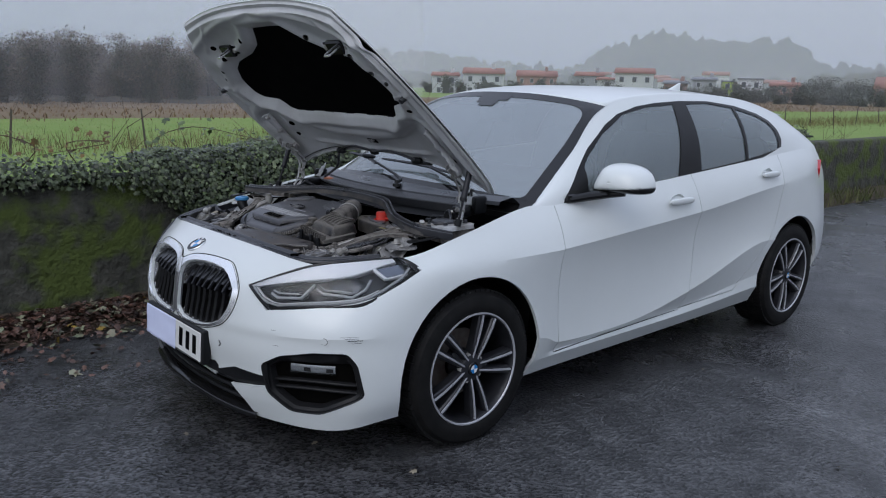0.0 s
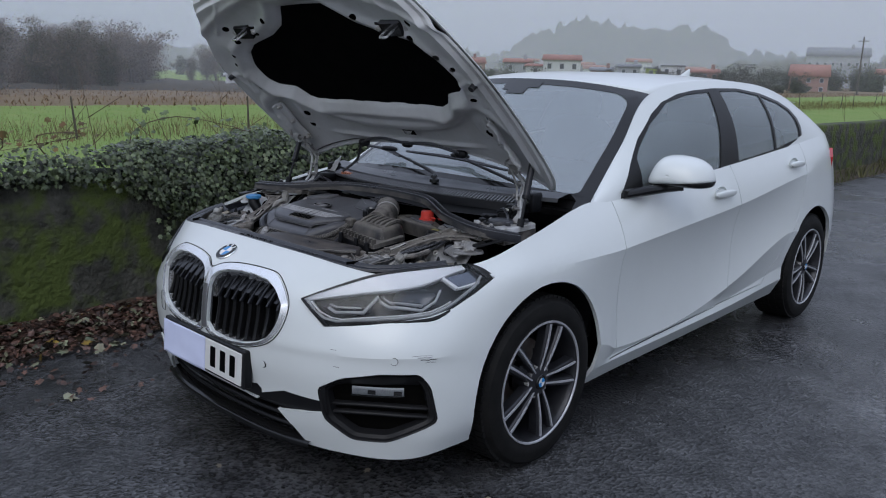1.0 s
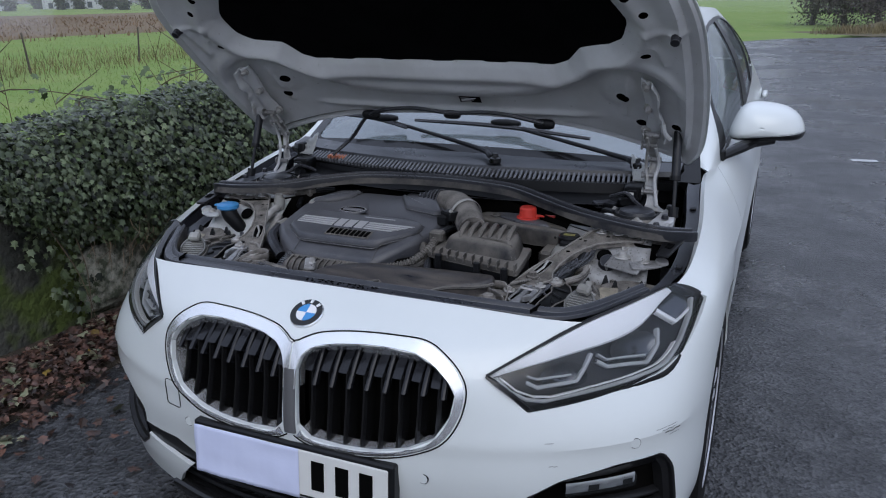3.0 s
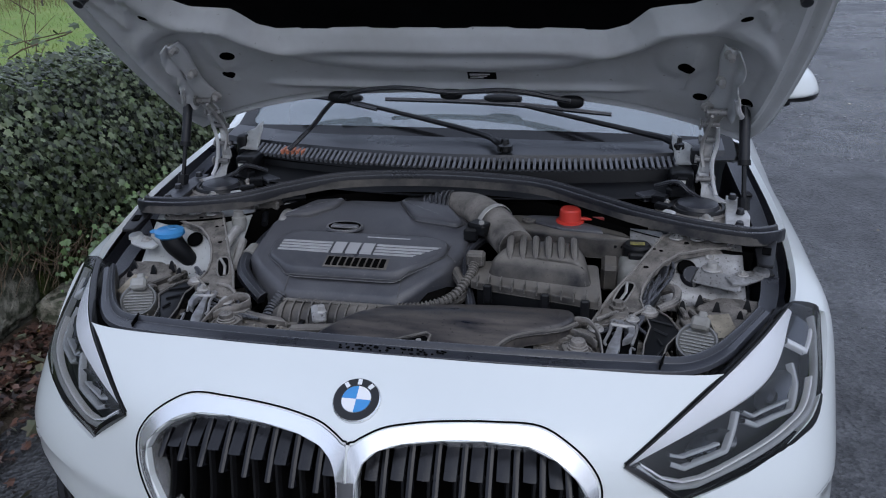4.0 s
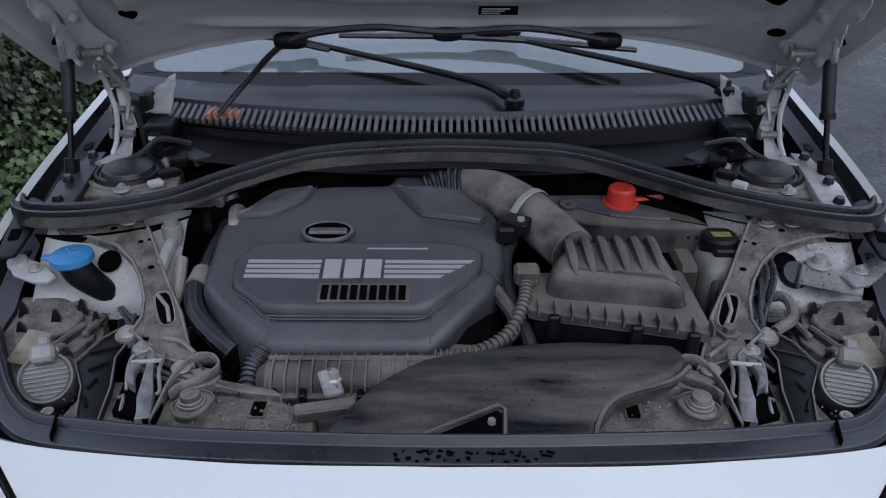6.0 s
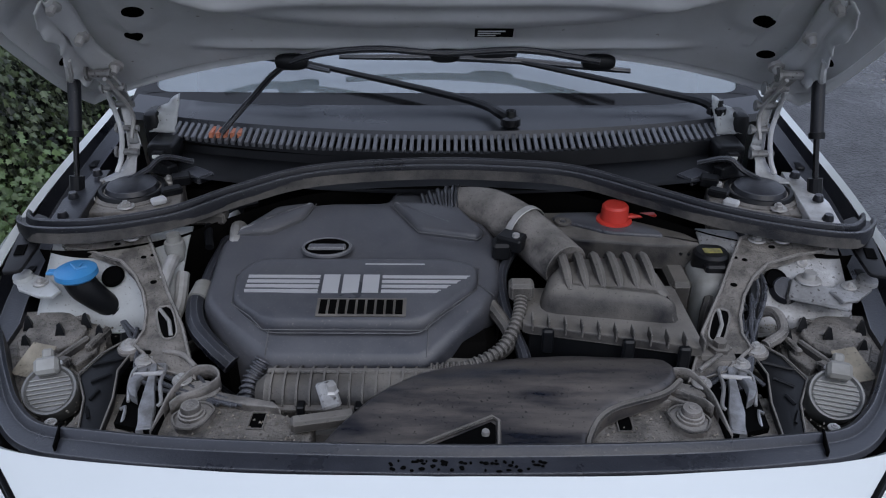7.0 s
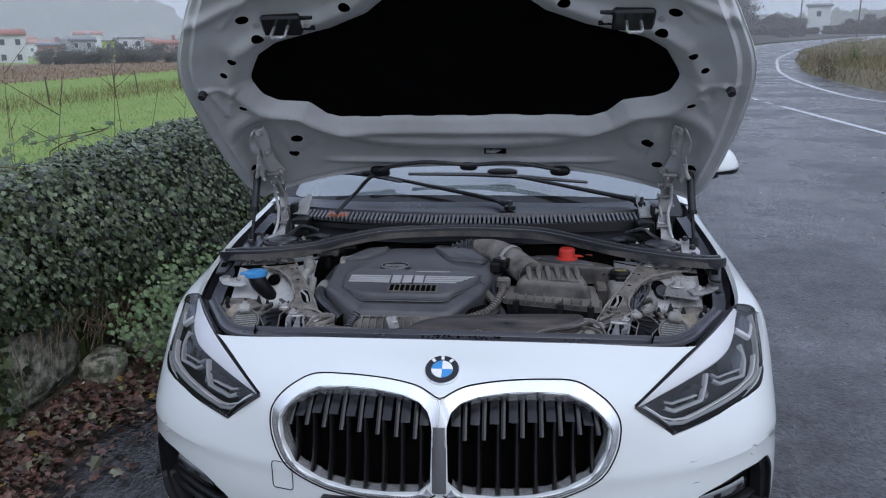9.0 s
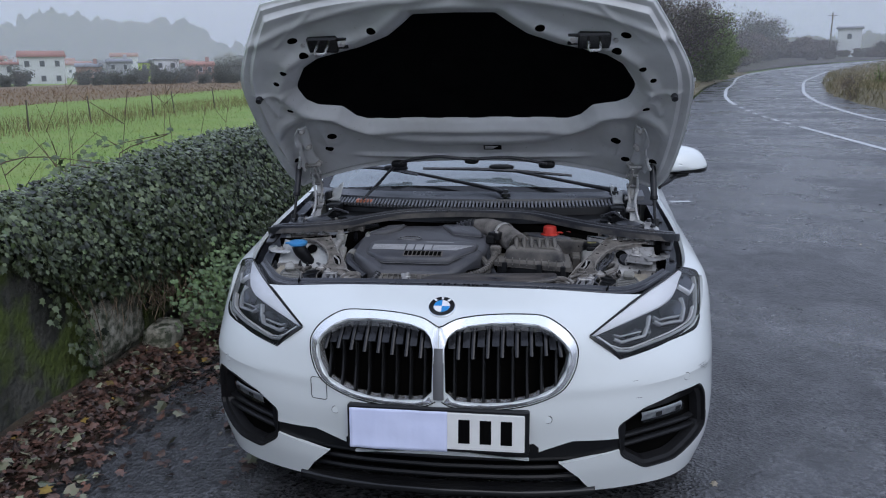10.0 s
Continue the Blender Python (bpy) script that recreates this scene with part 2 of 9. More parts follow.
APRON = pbr("satin_apron_plastic", (0.020, 0.022, 0.027), 0.22, col2=(0.036, 0.038, 0.042), scale=7, bump=0.08, bscale=500, rough2=0.42, spread=.6, detail=10, speck=((0.10, 0.095, 0.085), 300, 0.66))
RUBBED = pbr("rubbed_plastic_edge", (0.135, 0.134, 0.135), 0.5, col2=(0.06, 0.06, 0.062), scale=14, spread=.5)
TRIMBLACK = pbr("satin_black_trim", (0.010, 0.010, 0.011), 0.32, col2=(0.016, 0.016, 0.017), scale=10, ior=1.28)
SLATHEAD = pbr("satin_black_slat", (0.012, 0.0125, 0.015), 0.22, col2=(0.008, 0.008, 0.010), scale=14, speck=((0.05, 0.05, 0.055), 500, 0.66), ior=1.4)
LAMPSILVER = pbr("pale_satin_silver", (0.86, 0.87, 0.89), 0.28, col2=(0.83, 0.84, 0.86), scale=9)
REARFACET = pbr("blue_grey_lamp_facet", (0.16, 0.18, 0.22), 0.2, 0.5, col2=(0.10, 0.11, 0.14), scale=20)
BOWL = pbr("smoky_reflector_bowl", (0.10, 0.105, 0.115), 0.14, 0.85, col2=(0.05, 0.052, 0.058), scale=14)
LAMPGREY = pbr("lamp_light_guide", (0.46, 0.475, 0.49), 0.25, col2=(0.38, 0.395, 0.41), scale=20)
WINDSCREENGLASS = glass("misted_windscreen_glass", (0.60, 0.66, 0.67), 0.30, 0.05, 2.6)
# Part of this film's paleness stands in for the sky reflected in the windows.
SIDEGLASS = glass("tinted_side_glass", (0.78, 0.86, 0.88), 0.27, 0.04, 1.7)
LENS = glass("clear_lamp_lens", (0.93, 0.94, 0.95), 0.012, 0.04, 1.45)


# ---- mesh helpers ----
def part(name, bm, material, parent, label="", smooth=True, angle=35.0):
    """Link a bmesh as ONE mesh object under a thing or under a part."""
    me = bpy.data.meshes.new(name)
    for f in bm.faces:
        f.smooth = smooth
    if smooth:
        lim = radians(angle)
        for e in bm.edges:
            if len(e.link_faces) == 2 and e.calc_face_angle(0) > lim:
                e.smooth = False
    bm.to_mesh(me)
    bm.free()
    me.materials.append(material)
    ob = new(name, me)
    if parent is not None:
        ob.parent = parent
    if label:
        ob["label"] = label
    return ob


def thicken(ob, t, offset=-1.0):
    s = ob.modifiers.new("thickness", "SOLIDIFY")
    s.thickness, s.offset, s.use_even_offset = t, offset, False
    return ob


def panel(name, bm, material, parent, ref, depth=.012, label=""):
    """A body panel cut from a smooth sheet: it keeps the sheet's own normals and gets a turned-in rim."""
    tree, faces = ref
    bm.normal_update()

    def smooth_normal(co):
        q, n, i, _ = tree.find_nearest(co)
        pts, nrm = faces[i]
        w = [1 / (max((co - p).length, 1e-5)) ** 2 for p in pts]
        v = Vector((0, 0, 0))
        for k, m in zip(w, nrm):
            v += m * k
        return v.normalized()

    bm.verts.index_update()
    own = {v: smooth_normal(v.co) for v in bm.verts}
    skin = list(bm.faces)
    if sum(f.normal.dot(own[f.verts[0]]) for f in skin) < 0:
        bmesh.ops.reverse_faces(bm, faces=skin)
    rim = [e for e in bm.edges if len(e.link_faces) == 1 and not all(abs(v.co.x) < .002 for v in e.verts)]
    inner = {}
    walls = []
    for e in rim:
        for v in e.verts:
            if v not in inner:
                inner[v] = bm.verts.new(v.co - own[v] * depth)
    for e in rim:
        f = e.link_faces[0]
        a, b = e.verts
        for l in f.loops:
            if l.edge == e:
                a, b = l.vert, l.link_loop_next.vert
        walls.append(bm.faces.new((b, a, inner[a], inner[b])))
    skinset = set(skin)
    bm.normal_update()
    me = bpy.data.meshes.new(name)
    normals = []
    for f in bm.faces:
        f.smooth = True
        for l in f.loops:
            normals.append(smooth_normal(l.vert.co.lerp(f.calc_center_median(), .12)) if f in skinset else f.normal.copy())
    bm.to_mesh(me)
    bm.free()
    me.normals_split_custom_set(normals)
    me.materials.append(material)
    ob = new(name, me)
    ob.parent = parent
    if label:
        ob["label"] = label
    return ob


def reference(bm):
    """What panel() needs of the uncut sheet: a search tree and the smooth normals of its faces."""
    from mathutils.bvhtree import BVHTree
    bm.normal_update()
    bm.faces.ensure_lookup_table()
    lim = math.cos(radians(13))

    def corner_normal(f, v):
        n = Vector((0, 0, 0))
        for g in v.link_faces:
            if g.normal.dot(f.normal) > lim:
                n += g.normal
        return n.normalized()

    out = (BVHTree.FromBMesh(bm), [([v.co.copy() for v in f.verts], [corner_normal(f, v) for v in f.verts]) for f in bm.faces])
    bm.free()
    return out


def thing(name, label, category, at=(0, 0, 0), group="", kind=""):
    ob = new(name)
    ob.location = at
    return tagged(ob, label, category, group, kind)


def V(*a):
    return Vector(a)


def spline(pts, t):
    """Catmull-Rom through pts (tuples), t from 0 to len-1."""
    n = len(pts)
    i = min(max(int(t), 0), n - 2)
    f = t - i
    p1, p2 = Vector(pts[i]), Vector(pts[i + 1])
    p0 = Vector(pts[i - 1]) if i > 0 else p1 * 2 - p2
    p3 = Vector(pts[i + 2]) if i + 2 < n else p2 * 2 - p1
    return 0.5 * ((2 * p1) + (p2 - p0) * f + (2 * p0 - 5 * p1 + 4 * p2 - p3) * f * f + (3 * p1 - p0 - 3 * p2 + p3) * f ** 3)


def curve_pts(pts, n):
    k = len(pts) - 1
    return [spline(pts, k * i / n) for i in range(n + 1)]


def grid(rows, close=False):
    """A sheet from rows of points; close joins the last column to the first."""
    bm = bmesh.new()
    vs = [[bm.verts.new(p) for p in r] for r in rows]
    for a, b in zip(vs, vs[1:]):
        m = len(a)
        for j in range(m if close else m - 1):
            k = (j + 1) % m
            bm.faces.new((a[j], a[k], b[k], b[j]))
    return bm


def join(*bms):
    """Several bmeshes as one."""
    out = bmesh.new()
    for b in bms:
        me = bpy.data.meshes.new("tmp")
        b.to_mesh(me)
        b.free()
        out.from_mesh(me)
        bpy.data.meshes.remove(me)
    return out


def moved(bm, m):
    bm.transform(m)
    return bm


def mirrored(bm):
    b = bm.copy()
    b.transform(Matrix.Diagonal((-1, 1, 1, 1)))
    bmesh.ops.reverse_faces(b, faces=b.faces)
    return b


def box(x0, y0, z0, x1, y1, z1, bevel=0.004, seg=1):
    bm = bmesh.new()
    bmesh.ops.create_cube(bm, size=1)
    bm.transform(Matrix.Translation(((x0 + x1) / 2, (y0 + y1) / 2, (z0 + z1) / 2)) @ Matrix.Diagonal((abs(x1 - x0), abs(y1 - y0), abs(z1 - z0), 1)))
    if bevel:
        bmesh.ops.bevel(bm, geom=bm.edges[:], offset=bevel, segments=seg, affect="EDGES", profile=0.5)
    return bm


def prism(poly, z0, z1, bevel=0.004, top_scale=1.0, seg=1):
    """A solid over the outline poly [(x, y)...], tapered towards the top, with rounded rims."""
    bm = bmesh.new()
    cx, cy = sum(p[0] for p in poly) / len(poly), sum(p[1] for p in poly) / len(poly)
    lo = [bm.verts.new((x, y, z0)) for x, y in poly]
    hi = [bm.verts.new((cx + (x - cx) * top_scale, cy + (y - cy) * top_scale, z1)) for x, y in poly]
    n = len(poly)
    bm.faces.new(list(reversed(lo)))
    top = bm.faces.new(hi)
    for i in range(n):
        bm.faces.new((lo[i], lo[(i + 1) % n], hi[(i + 1) % n], hi[i]))
    bmesh.ops.recalc_face_normals(bm, faces=bm.faces)
    if bevel:
        bmesh.ops.bevel(bm, geom=list(top.edges), offset=bevel, segments=seg + 1, affect="EDGES", profile=0.5)
    return bm


def lathe(profile, n=32, axis="z", at=(0, 0, 0)):
    """Turn a profile [(radius, height)...] round an axis."""
    rows = []
    for r, h in profile:
        row = []
        for i in range(n):
            a = 2 * math.pi * i / n
            p = (r * math.cos(a), r * math.sin(a), h)
            if axis == "x":
                p = (h, r * math.cos(a), r * math.sin(a))
            elif axis == "y":
                p = (r * math.cos(a), h, r * math.sin(a))
            row.append((p[0] + at[0], p[1] + at[1], p[2] + at[2]))
        rows.append(row)
    bm = grid(rows, close=True)
    bmesh.ops.remove_doubles(bm, verts=bm.verts, dist=1e-5)
    bmesh.ops.recalc_face_normals(bm, faces=bm.faces)
    return bm


def tube(pts, r, n=8, ribs=0, amp=0.0, smooth_n=0):
    """A hose or rod along pts; ribs rings make it corrugated."""
    if smooth_n:
        if isinstance(r, (list, tuple)):
            k = len(r) - 1
            r = [float(np.interp(k * i / smooth_n, range(k + 1), r)) for i in range(smooth_n + 1)]
        pts = curve_pts(pts, smooth_n)
    pts = [Vector(p) for p in pts]
    if ribs:
        pts = curve_pts([tuple(p) for p in pts], ribs * 4)
    rows, up = [], None
    for i, p in enumerate(pts):
        d = (pts[min(i + 1, len(pts) - 1)] - pts[max(i - 1, 0)]).normalized()
        if up is None:
            up = Vector((0, 0, 1)) if abs(d.z) < 0.9 else Vector((1, 0, 0))
        s = d.cross(up).normalized()
        up = s.cross(d).normalized()
        rr = r[i] if isinstance(r, (list, tuple)) else r
        if ribs:
            rr += amp * (1 if i % 4 < 2 else -1)
        rows.append([p + (s * math.cos(2 * math.pi * k / n) + up * math.sin(2 * math.pi * k / n)) * rr for k in range(n)])
    bm = grid(rows, close=True)
    for row in (bm.verts[:n], bm.verts[-n:]):
        try:
            bm.faces.new(row)
        except ValueError:
            pass
    bmesh.ops.recalc_face_normals(bm, faces=bm.faces)
    return bm


def strip(centre, half, height, n=None):
    """A flat bar that follows the points of centre, half wide to each side (in x, y) and height thick."""
    rows = []
    pts = [Vector(p) for p in centre]
    for i, p in enumerate(pts):
        d = (pts[min(i + 1, len(pts) - 1)] - pts[max(i - 1, 0)])
        s = Vector((d.y, -d.x, 0)).normalized() * half
        z = Vector((0, 0, height))
        rows.append([p - s, p - s * 0.7 + z, p + s * 0.7 + z, p + s])
    bm = grid(rows, close=True)
    bmesh.ops.recalc_face_normals(bm, faces=bm.faces)
    return bm


def carve(bm, poly, e1, e2, keep=None):
    """Cut the convex outline poly (in the coordinates e1, e2) out of bm and return it as a bmesh."""
    e1, e2 = Vector(e1), Vector(e2)
    area = sum(a[0] * b[1] - b[0] * a[1] for a, b in zip(poly, poly[1:] + poly[:1]))
    if area < 0:
        poly = list(reversed(poly))
    inside = [f for f in bm.faces if keep is None or keep(f.calc_center_median())]
    for a, b in zip(poly, poly[1:] + poly[:1]):
        du, dv = b[0] - a[0], b[1] - a[1]
        ln = math.hypot(du, dv)
        if ln < 1e-9 or not inside:
            continue
        co = e1 * a[0] + e2 * a[1]
        no = (e1 * (-dv) + e2 * du) / ln
        g = set(inside)
        geom = list({v for f in g for v in f.verts}) + list({e for f in g for e in f.edges}) + list(g)
        res = bmesh.ops.bisect_plane(bm, geom=geom, plane_co=co, plane_no=no, dist=1e-5)
        faces = {x for x in res["geom"] if isinstance(x, bmesh.types.BMFace)} | {f for f in g if f.is_valid}
        inside = [f for f in faces if f.is_valid and (f.calc_center_median() - co).dot(no) > 0]
    out = bmesh.new()
    if not inside:
        return out
    vm = {}
    for f in inside:
        vv = []
        for v in f.verts:
            if v not in vm:
                vm[v] = out.verts.new(v.co)
            vv.append(vm[v])
        try:
            out.faces.new(vv)
        except ValueError:
            pass
    bmesh.ops.delete(bm, geom=inside, context="FACES")
    return out


def inset_poly(poly, d):
    """The convex outline moved inwards by d."""
    area = sum(a[0] * b[1] - b[0] * a[1] for a, b in zip(poly, poly[1:] + poly[:1]))
    s = 1 if area > 0 else -1
    n, out = len(poly), []
    for i in range(n):
        p0, p1, p2 = (Vector(poly[(i + k) % n]) for k in (-1, 0, 1))
        d1, d2 = (p1 - p0).normalized(), (p2 - p1).normalized()
        n1, n2 = Vector((-d1.y, d1.x)) * s, Vector((-d2.y, d2.x)) * s
        b = (n1 + n2)
        b = b / max(b.length_squared, 0.3) * 2 * d
        out.append(tuple(p1 + b))
    return out


def rounded(poly, r, seg=4):
    """The outline with its corners rounded off by r."""
    n, out = len(poly), []
    for i in range(n):
        p0, p1, p2 = (Vector(poly[(i + k) % n]) for k in (-1, 0, 1))
        a = p1 + (p0 - p1).normalized() * min(r, (p0 - p1).length * 0.45)
        b = p1 + (p2 - p1).normalized() * min(r, (p2 - p1).length * 0.45)
        for k in range(seg + 1):
            f = k / seg
            out.append(tuple(a * (1 - f) ** 2 + p1 * 2 * f * (1 - f) + b * f * f))
    return out


def circle(cx, cy, r, n=16, ry=None):
    return [(cx + r * math.cos(2 * math.pi * i / n), cy + (ry or r) * math.sin(2 * math.pi * i / n)) for i in range(n)]


X, Y, Z = Vector((1, 0, 0)), Vector((0, 1, 0)), Vector((0, 0, 1))

# ---- ground, lay-by, road ----
def asphalt_mat():
    m = bpy.data.materials.new("wet_asphalt")
    m.use_nodes = True
    n, l = m.node_tree.nodes, m.node_tree.links
    b = n["Principled BSDF"]
    tc = n.new("ShaderNodeTexCoord")

    def noise_at(scale, detail, rough=.6):
        t = n.new("ShaderNodeTexNoise")
        t.inputs["Scale"].default_value, t.inputs["Detail"].default_value, t.inputs["Roughness"].default_value = scale, detail, rough
        l.new(tc.outputs["Object"], t.inputs["Vector"])
        return t.outputs["Fac"]

    def rng(src, a, b_, c, d):
        r = n.new("ShaderNodeMapRange")
        for k, v in zip(("From Min", "From Max", "To Min", "To Max"), (a, b_, c, d)):
            r.inputs[k].default_value = v
        l.new(src, r.inputs["Value"])
        return r.outputs[0]

    stones = n.new("ShaderNodeTexVoronoi")
    stones.inputs["Scale"].default_value = 75
    l.new(tc.outputs["Object"], stones.inputs["Vector"])
    wet = rng(noise_at(.55, 8), .42, .60, 0, 1)
    mix = n.new("ShaderNodeMixRGB")
    mix.inputs[1].default_value, mix.inputs[2].default_value = (.023, .0235, .025, 1), (.080, .082, .087, 1)
    l.new(rng(noise_at(3.5, 10, .7), .35, .70, 0, 1), mix.inputs[0])
    speck = n.new("ShaderNodeMixRGB")
    speck.blend_type = "MULTIPLY"
    speck.inputs[0].default_value = .75
    l.new(mix.outputs[0], speck.inputs[1])
    cr = n.new("ShaderNodeValToRGB")
    cr.color_ramp.elements[0].color, cr.color_ramp.elements[1].color = (.25, .25, .26, 1), (1.9, 1.88, 1.85, 1)
    sv = n.new("ShaderNodeSeparateColor")
    l.new(stones.outputs["Color"], sv.inputs[0])
    l.new(sv.outputs[0], cr.inputs[0])
    l.new(cr.outputs[0], speck.inputs[2])
    l.new(speck.outputs[0], b.inputs["Base Color"])
    l.new(rng(wet, 0, 1, .42, .13), b.inputs["Roughness"])
    bp = n.new("ShaderNodeBump")
    bp.inputs["Distance"].default_value = .008
    l.new(rng(wet, 0, 1, .85, .32), bp.inputs["Strength"])
    add = n.new("ShaderNodeMath")
    add.operation = "MULTIPLY_ADD"
    l.new(noise_at(60, 5, .7), add.inputs[0])
    add.inputs[1].default_value = .8
    l.new(stones.outputs["Distance"], add.inputs[2])
    l.new(add.outputs[0], bp.inputs["Height"])
    l.new(bp.outputs[0], b.inputs["Normal"])
    return m


ASPHALT = asphalt_mat()
GRASSGROUND = pbr("winter_grass_field", (0.12, 0.225, 0.030), 0.9, col2=(0.215, 0.265, 0.07), scale=.6, speck=((0.25, 0.23, 0.09), 3.0, 0.64), bump=.8, bscale=9, spread=.8, detail=12)
STUBBLE = pbr("brown_stubble", (0.13, 0.085, 0.05), 0.95, col2=(0.20, 0.15, 0.085), scale=.3, bump=.8, bscale=5, spread=.8, detail=12)
WHITELINE = pbr("road_paint", (0.55, 0.56, 0.57), 0.5, col2=(0.36, 0.37, 0.38), scale=3, bump=.3, bscale=120, spread=.8)
DRYGRASS = pbr("dry_grass", (0.25, 0.195, 0.115), 0.95, col2=(0.115, 0.115, 0.055), scale=.5, island=.45)
VERGE = pbr("verge_soil", (0.10, 0.085, 0.05), 0.95, col2=(0.14, 0.12, 0.06), scale=1.5, bump=.8, bscale=14)


def rolled(x, y):
    """The field's height: level near the wall, with a slight roll."""
    d = math.hypot(x, y)
    return -.25 + .05 * noise.noise((x * .12, y * .12, 1)) * min(1, d / 20)


def ring_sheet(radii, n):
    rows = []
    for r in radii:
        rows.append([(r * math.cos(2 * math.pi * i / n), r * math.sin(2 * math.pi * i / n), rolled(r * math.cos(2 * math.pi * i / n), r * math.sin(2 * math.pi * i / n)) if r < 300 else -.25) for i in range(n)])
    return grid(rows, close=True)


ground = part("ground", ring_sheet([.5, 3, 6, 10, 15, 20, 26, 34, 44, 58, 76, 100, 130, 170, 230, 300, 600, 1500, 4000], 96), GRASSGROUND, None)
tagged(ground, "flat green winter field reaching to the hills", "ground", kind="structure")

L_EDGE = [(-1.95, -45), (-1.95, 0), (-1.6, 12), (-1.2, 22), (.5, 27), (4.2, 29.5), (6.0, 32), (7.6, 39), (10.8, 52), (18.5, 75), (36, 105), (68, 138), (130, 172)]
R_EDGE = [(40, -45), (40, 0), (38, 6), (30, 8), (18, 10), (11.8, 14), (11.0, 20), (12.5, 32), (15.8, 45), (20.9, 60), (33.5, 86), (61.5, 119), (125, 152)]
rows = []
la, ra = curve_pts([(x, y, 0) for x, y in L_EDGE], 96), curve_pts([(x, y, 0) for x, y in R_EDGE], 96)
for a, b in zip(la, ra):
    rows.append([a.lerp(b, i / 12) for i in range(13)])
road = part("pavement", grid(rows), ASPHALT, None)
tagged(road, "wet dark asphalt of a lay-by and road", "pavement", kind="structure")


def line_strip(pts, w, z=.005, n=60):
    c = curve_pts([(x, y, 0) for x, y in pts], n)
    rows = []
    for i, p in enumerate(c):
        d = (c[min(i + 1, n)] - c[max(i - 1, 0)]).normalized()
        s = Vector((-d.y, d.x, 0)) * w / 2
        rows.append([p - s + Vector((0, 0, z)), p + s + Vector((0, 0, z))])
    return grid(rows)


LEFT_LINE = [(5.9, 4), (6.0, 9), (6.1, 13), (6.2, 17)]
paint = part("road_marking", line_strip(LEFT_LINE, .14), WHITELINE, None)
tagged(paint, "worn white edge line of the road", "road marking", kind="structure")
dash = curve_pts([(6.2, 17.8, 0), (6.42, 22, 0), (7.0, 27.4, 0)], 12)
for i in range(0, 12, 2):
    tagged(part("road_marking", line_strip([tuple(dash[i])[:2], tuple(dash[i].lerp(dash[i + 1], .5))[:2], tuple(dash[i + 1])[:2]], .13, n=4), WHITELINE, None), "short white dash on the asphalt", "road marking", "dashes along the lay-by", "structure")
tagged(part("road_marking", line_strip([(7.1, 28.2), (7.65, 32.05), (9.06, 39.6), (11.74, 51), (18.8, 74.5), (37, 104), (69, 137), (130, 170.5)], .16, n=80), WHITELINE, None), "white edge line along the bend", "road marking", kind="structure")
tagged(part("road_marking", line_strip([(9.4, 15), (8.97, 19.2), (9.12, 21.4), (9.86, 26), (11.35, 33.2), (14.42, 45), (20.0, 62), (32, 87), (60, 120), (124, 153)], .16, n=80), WHITELINE, None), "white inner edge line of the bend", "road marking", kind="structure")
tagged(part("road_marking", line_strip([(1.62, 5.80), (1.72, 5.82), (1.84, 5.84)], .10, n=3), WHITELINE, None), "small scrap of white road paint", "road marking", kind="structure")

# verge inside the bend, a low bank of dry grass
rows = []
for k, (x, y) in enumerate([tuple(p)[:2] for p in curve_pts([(10.6, 15, 0), (10.2, 20, 0), (10.94, 26.6, 0), (11.93, 31.85, 0), (14.76, 42.75, 0), (19.6, 57.75, 0), (33, 85.5, 0), (61, 118.5, 0)], 48)]):
    row = []
    for j in range(8):
        f = j / 7
        row.append((x + 30 * f ** 1.4, y - 9 * f, .02 + .55 * min(1, f * 6) * (.8 + .4 * noise.noise((x * .3, y * .3, f * 3))) - (.0 if j else .1)))
    rows.append(row)
bank = part("verge_bank", grid(rows), VERGE, None)
tagged(bank, "low bank of dry grass inside the bend", "verge", kind="structure")


def blades(n, place, h0, h1, w, lean=.35, seed=1):
    """Many thin upright blades as one mesh; place() gives a root point."""
    rnd = random.Random(seed)
    vs, fs = [], []
    for _ in range(n):
        p = place(rnd)
        if p is None:
            continue
        a = rnd.uniform(0, 6.283)
        h = rnd.uniform(h0, h1)
        dx, dy = math.cos(a) * w, math.sin(a) * w
        lx, ly = rnd.uniform(-lean, lean) * h, rnd.uniform(-lean, lean) * h
        k = len(vs)
        vs += [(p[0] - dx, p[1] - dy, p[2]), (p[0] + dx, p[1] + dy, p[2]), (p[0] + dx * .6 + lx * .5, p[1] + dy * .6 + ly * .5, p[2] + h * .6), (p[0] - dx * .6 + lx * .5, p[1] - dy * .6 + ly * .5, p[2] + h * .6), (p[0] + lx, p[1] + ly, p[2] + h)]
        fs += [(k, k + 1, k + 2, k + 3), (k + 3, k + 2, k + 4)]
    return vs, fs


def raw(name, vs, fs, mat, parent=None, smooth=False):
    me = bpy.data.meshes.new(name)
    me.from_pydata(vs, [], fs)
    me.materials.append(mat)
    ob = new(name, me)
    if parent:
        ob.parent = parent
    if smooth:
        me.polygons.foreach_set("use_smooth", [True] * len(me.polygons))
    return ob


def on_bank(r):
    f = r.random()
    c = spline([(10.6, 16, 0), (10.3, 20.5, 0), (12.05, 32, 0), (15.0, 43, 0), (19.9, 57.8, 0), (33.4, 85.5, 0)], 5 * r.random())
    return (c.x + 9 * f ** 1.6, c.y - 2.5 * f, .05 + .5 * min(1, f * 9))


tagged(raw("bank_grass", *blades(16000, on_bank, .10, .34, .012, .8, 3), DRYGRASS), "dry yellow-brown grass on the bank", "grass", kind="stuff")
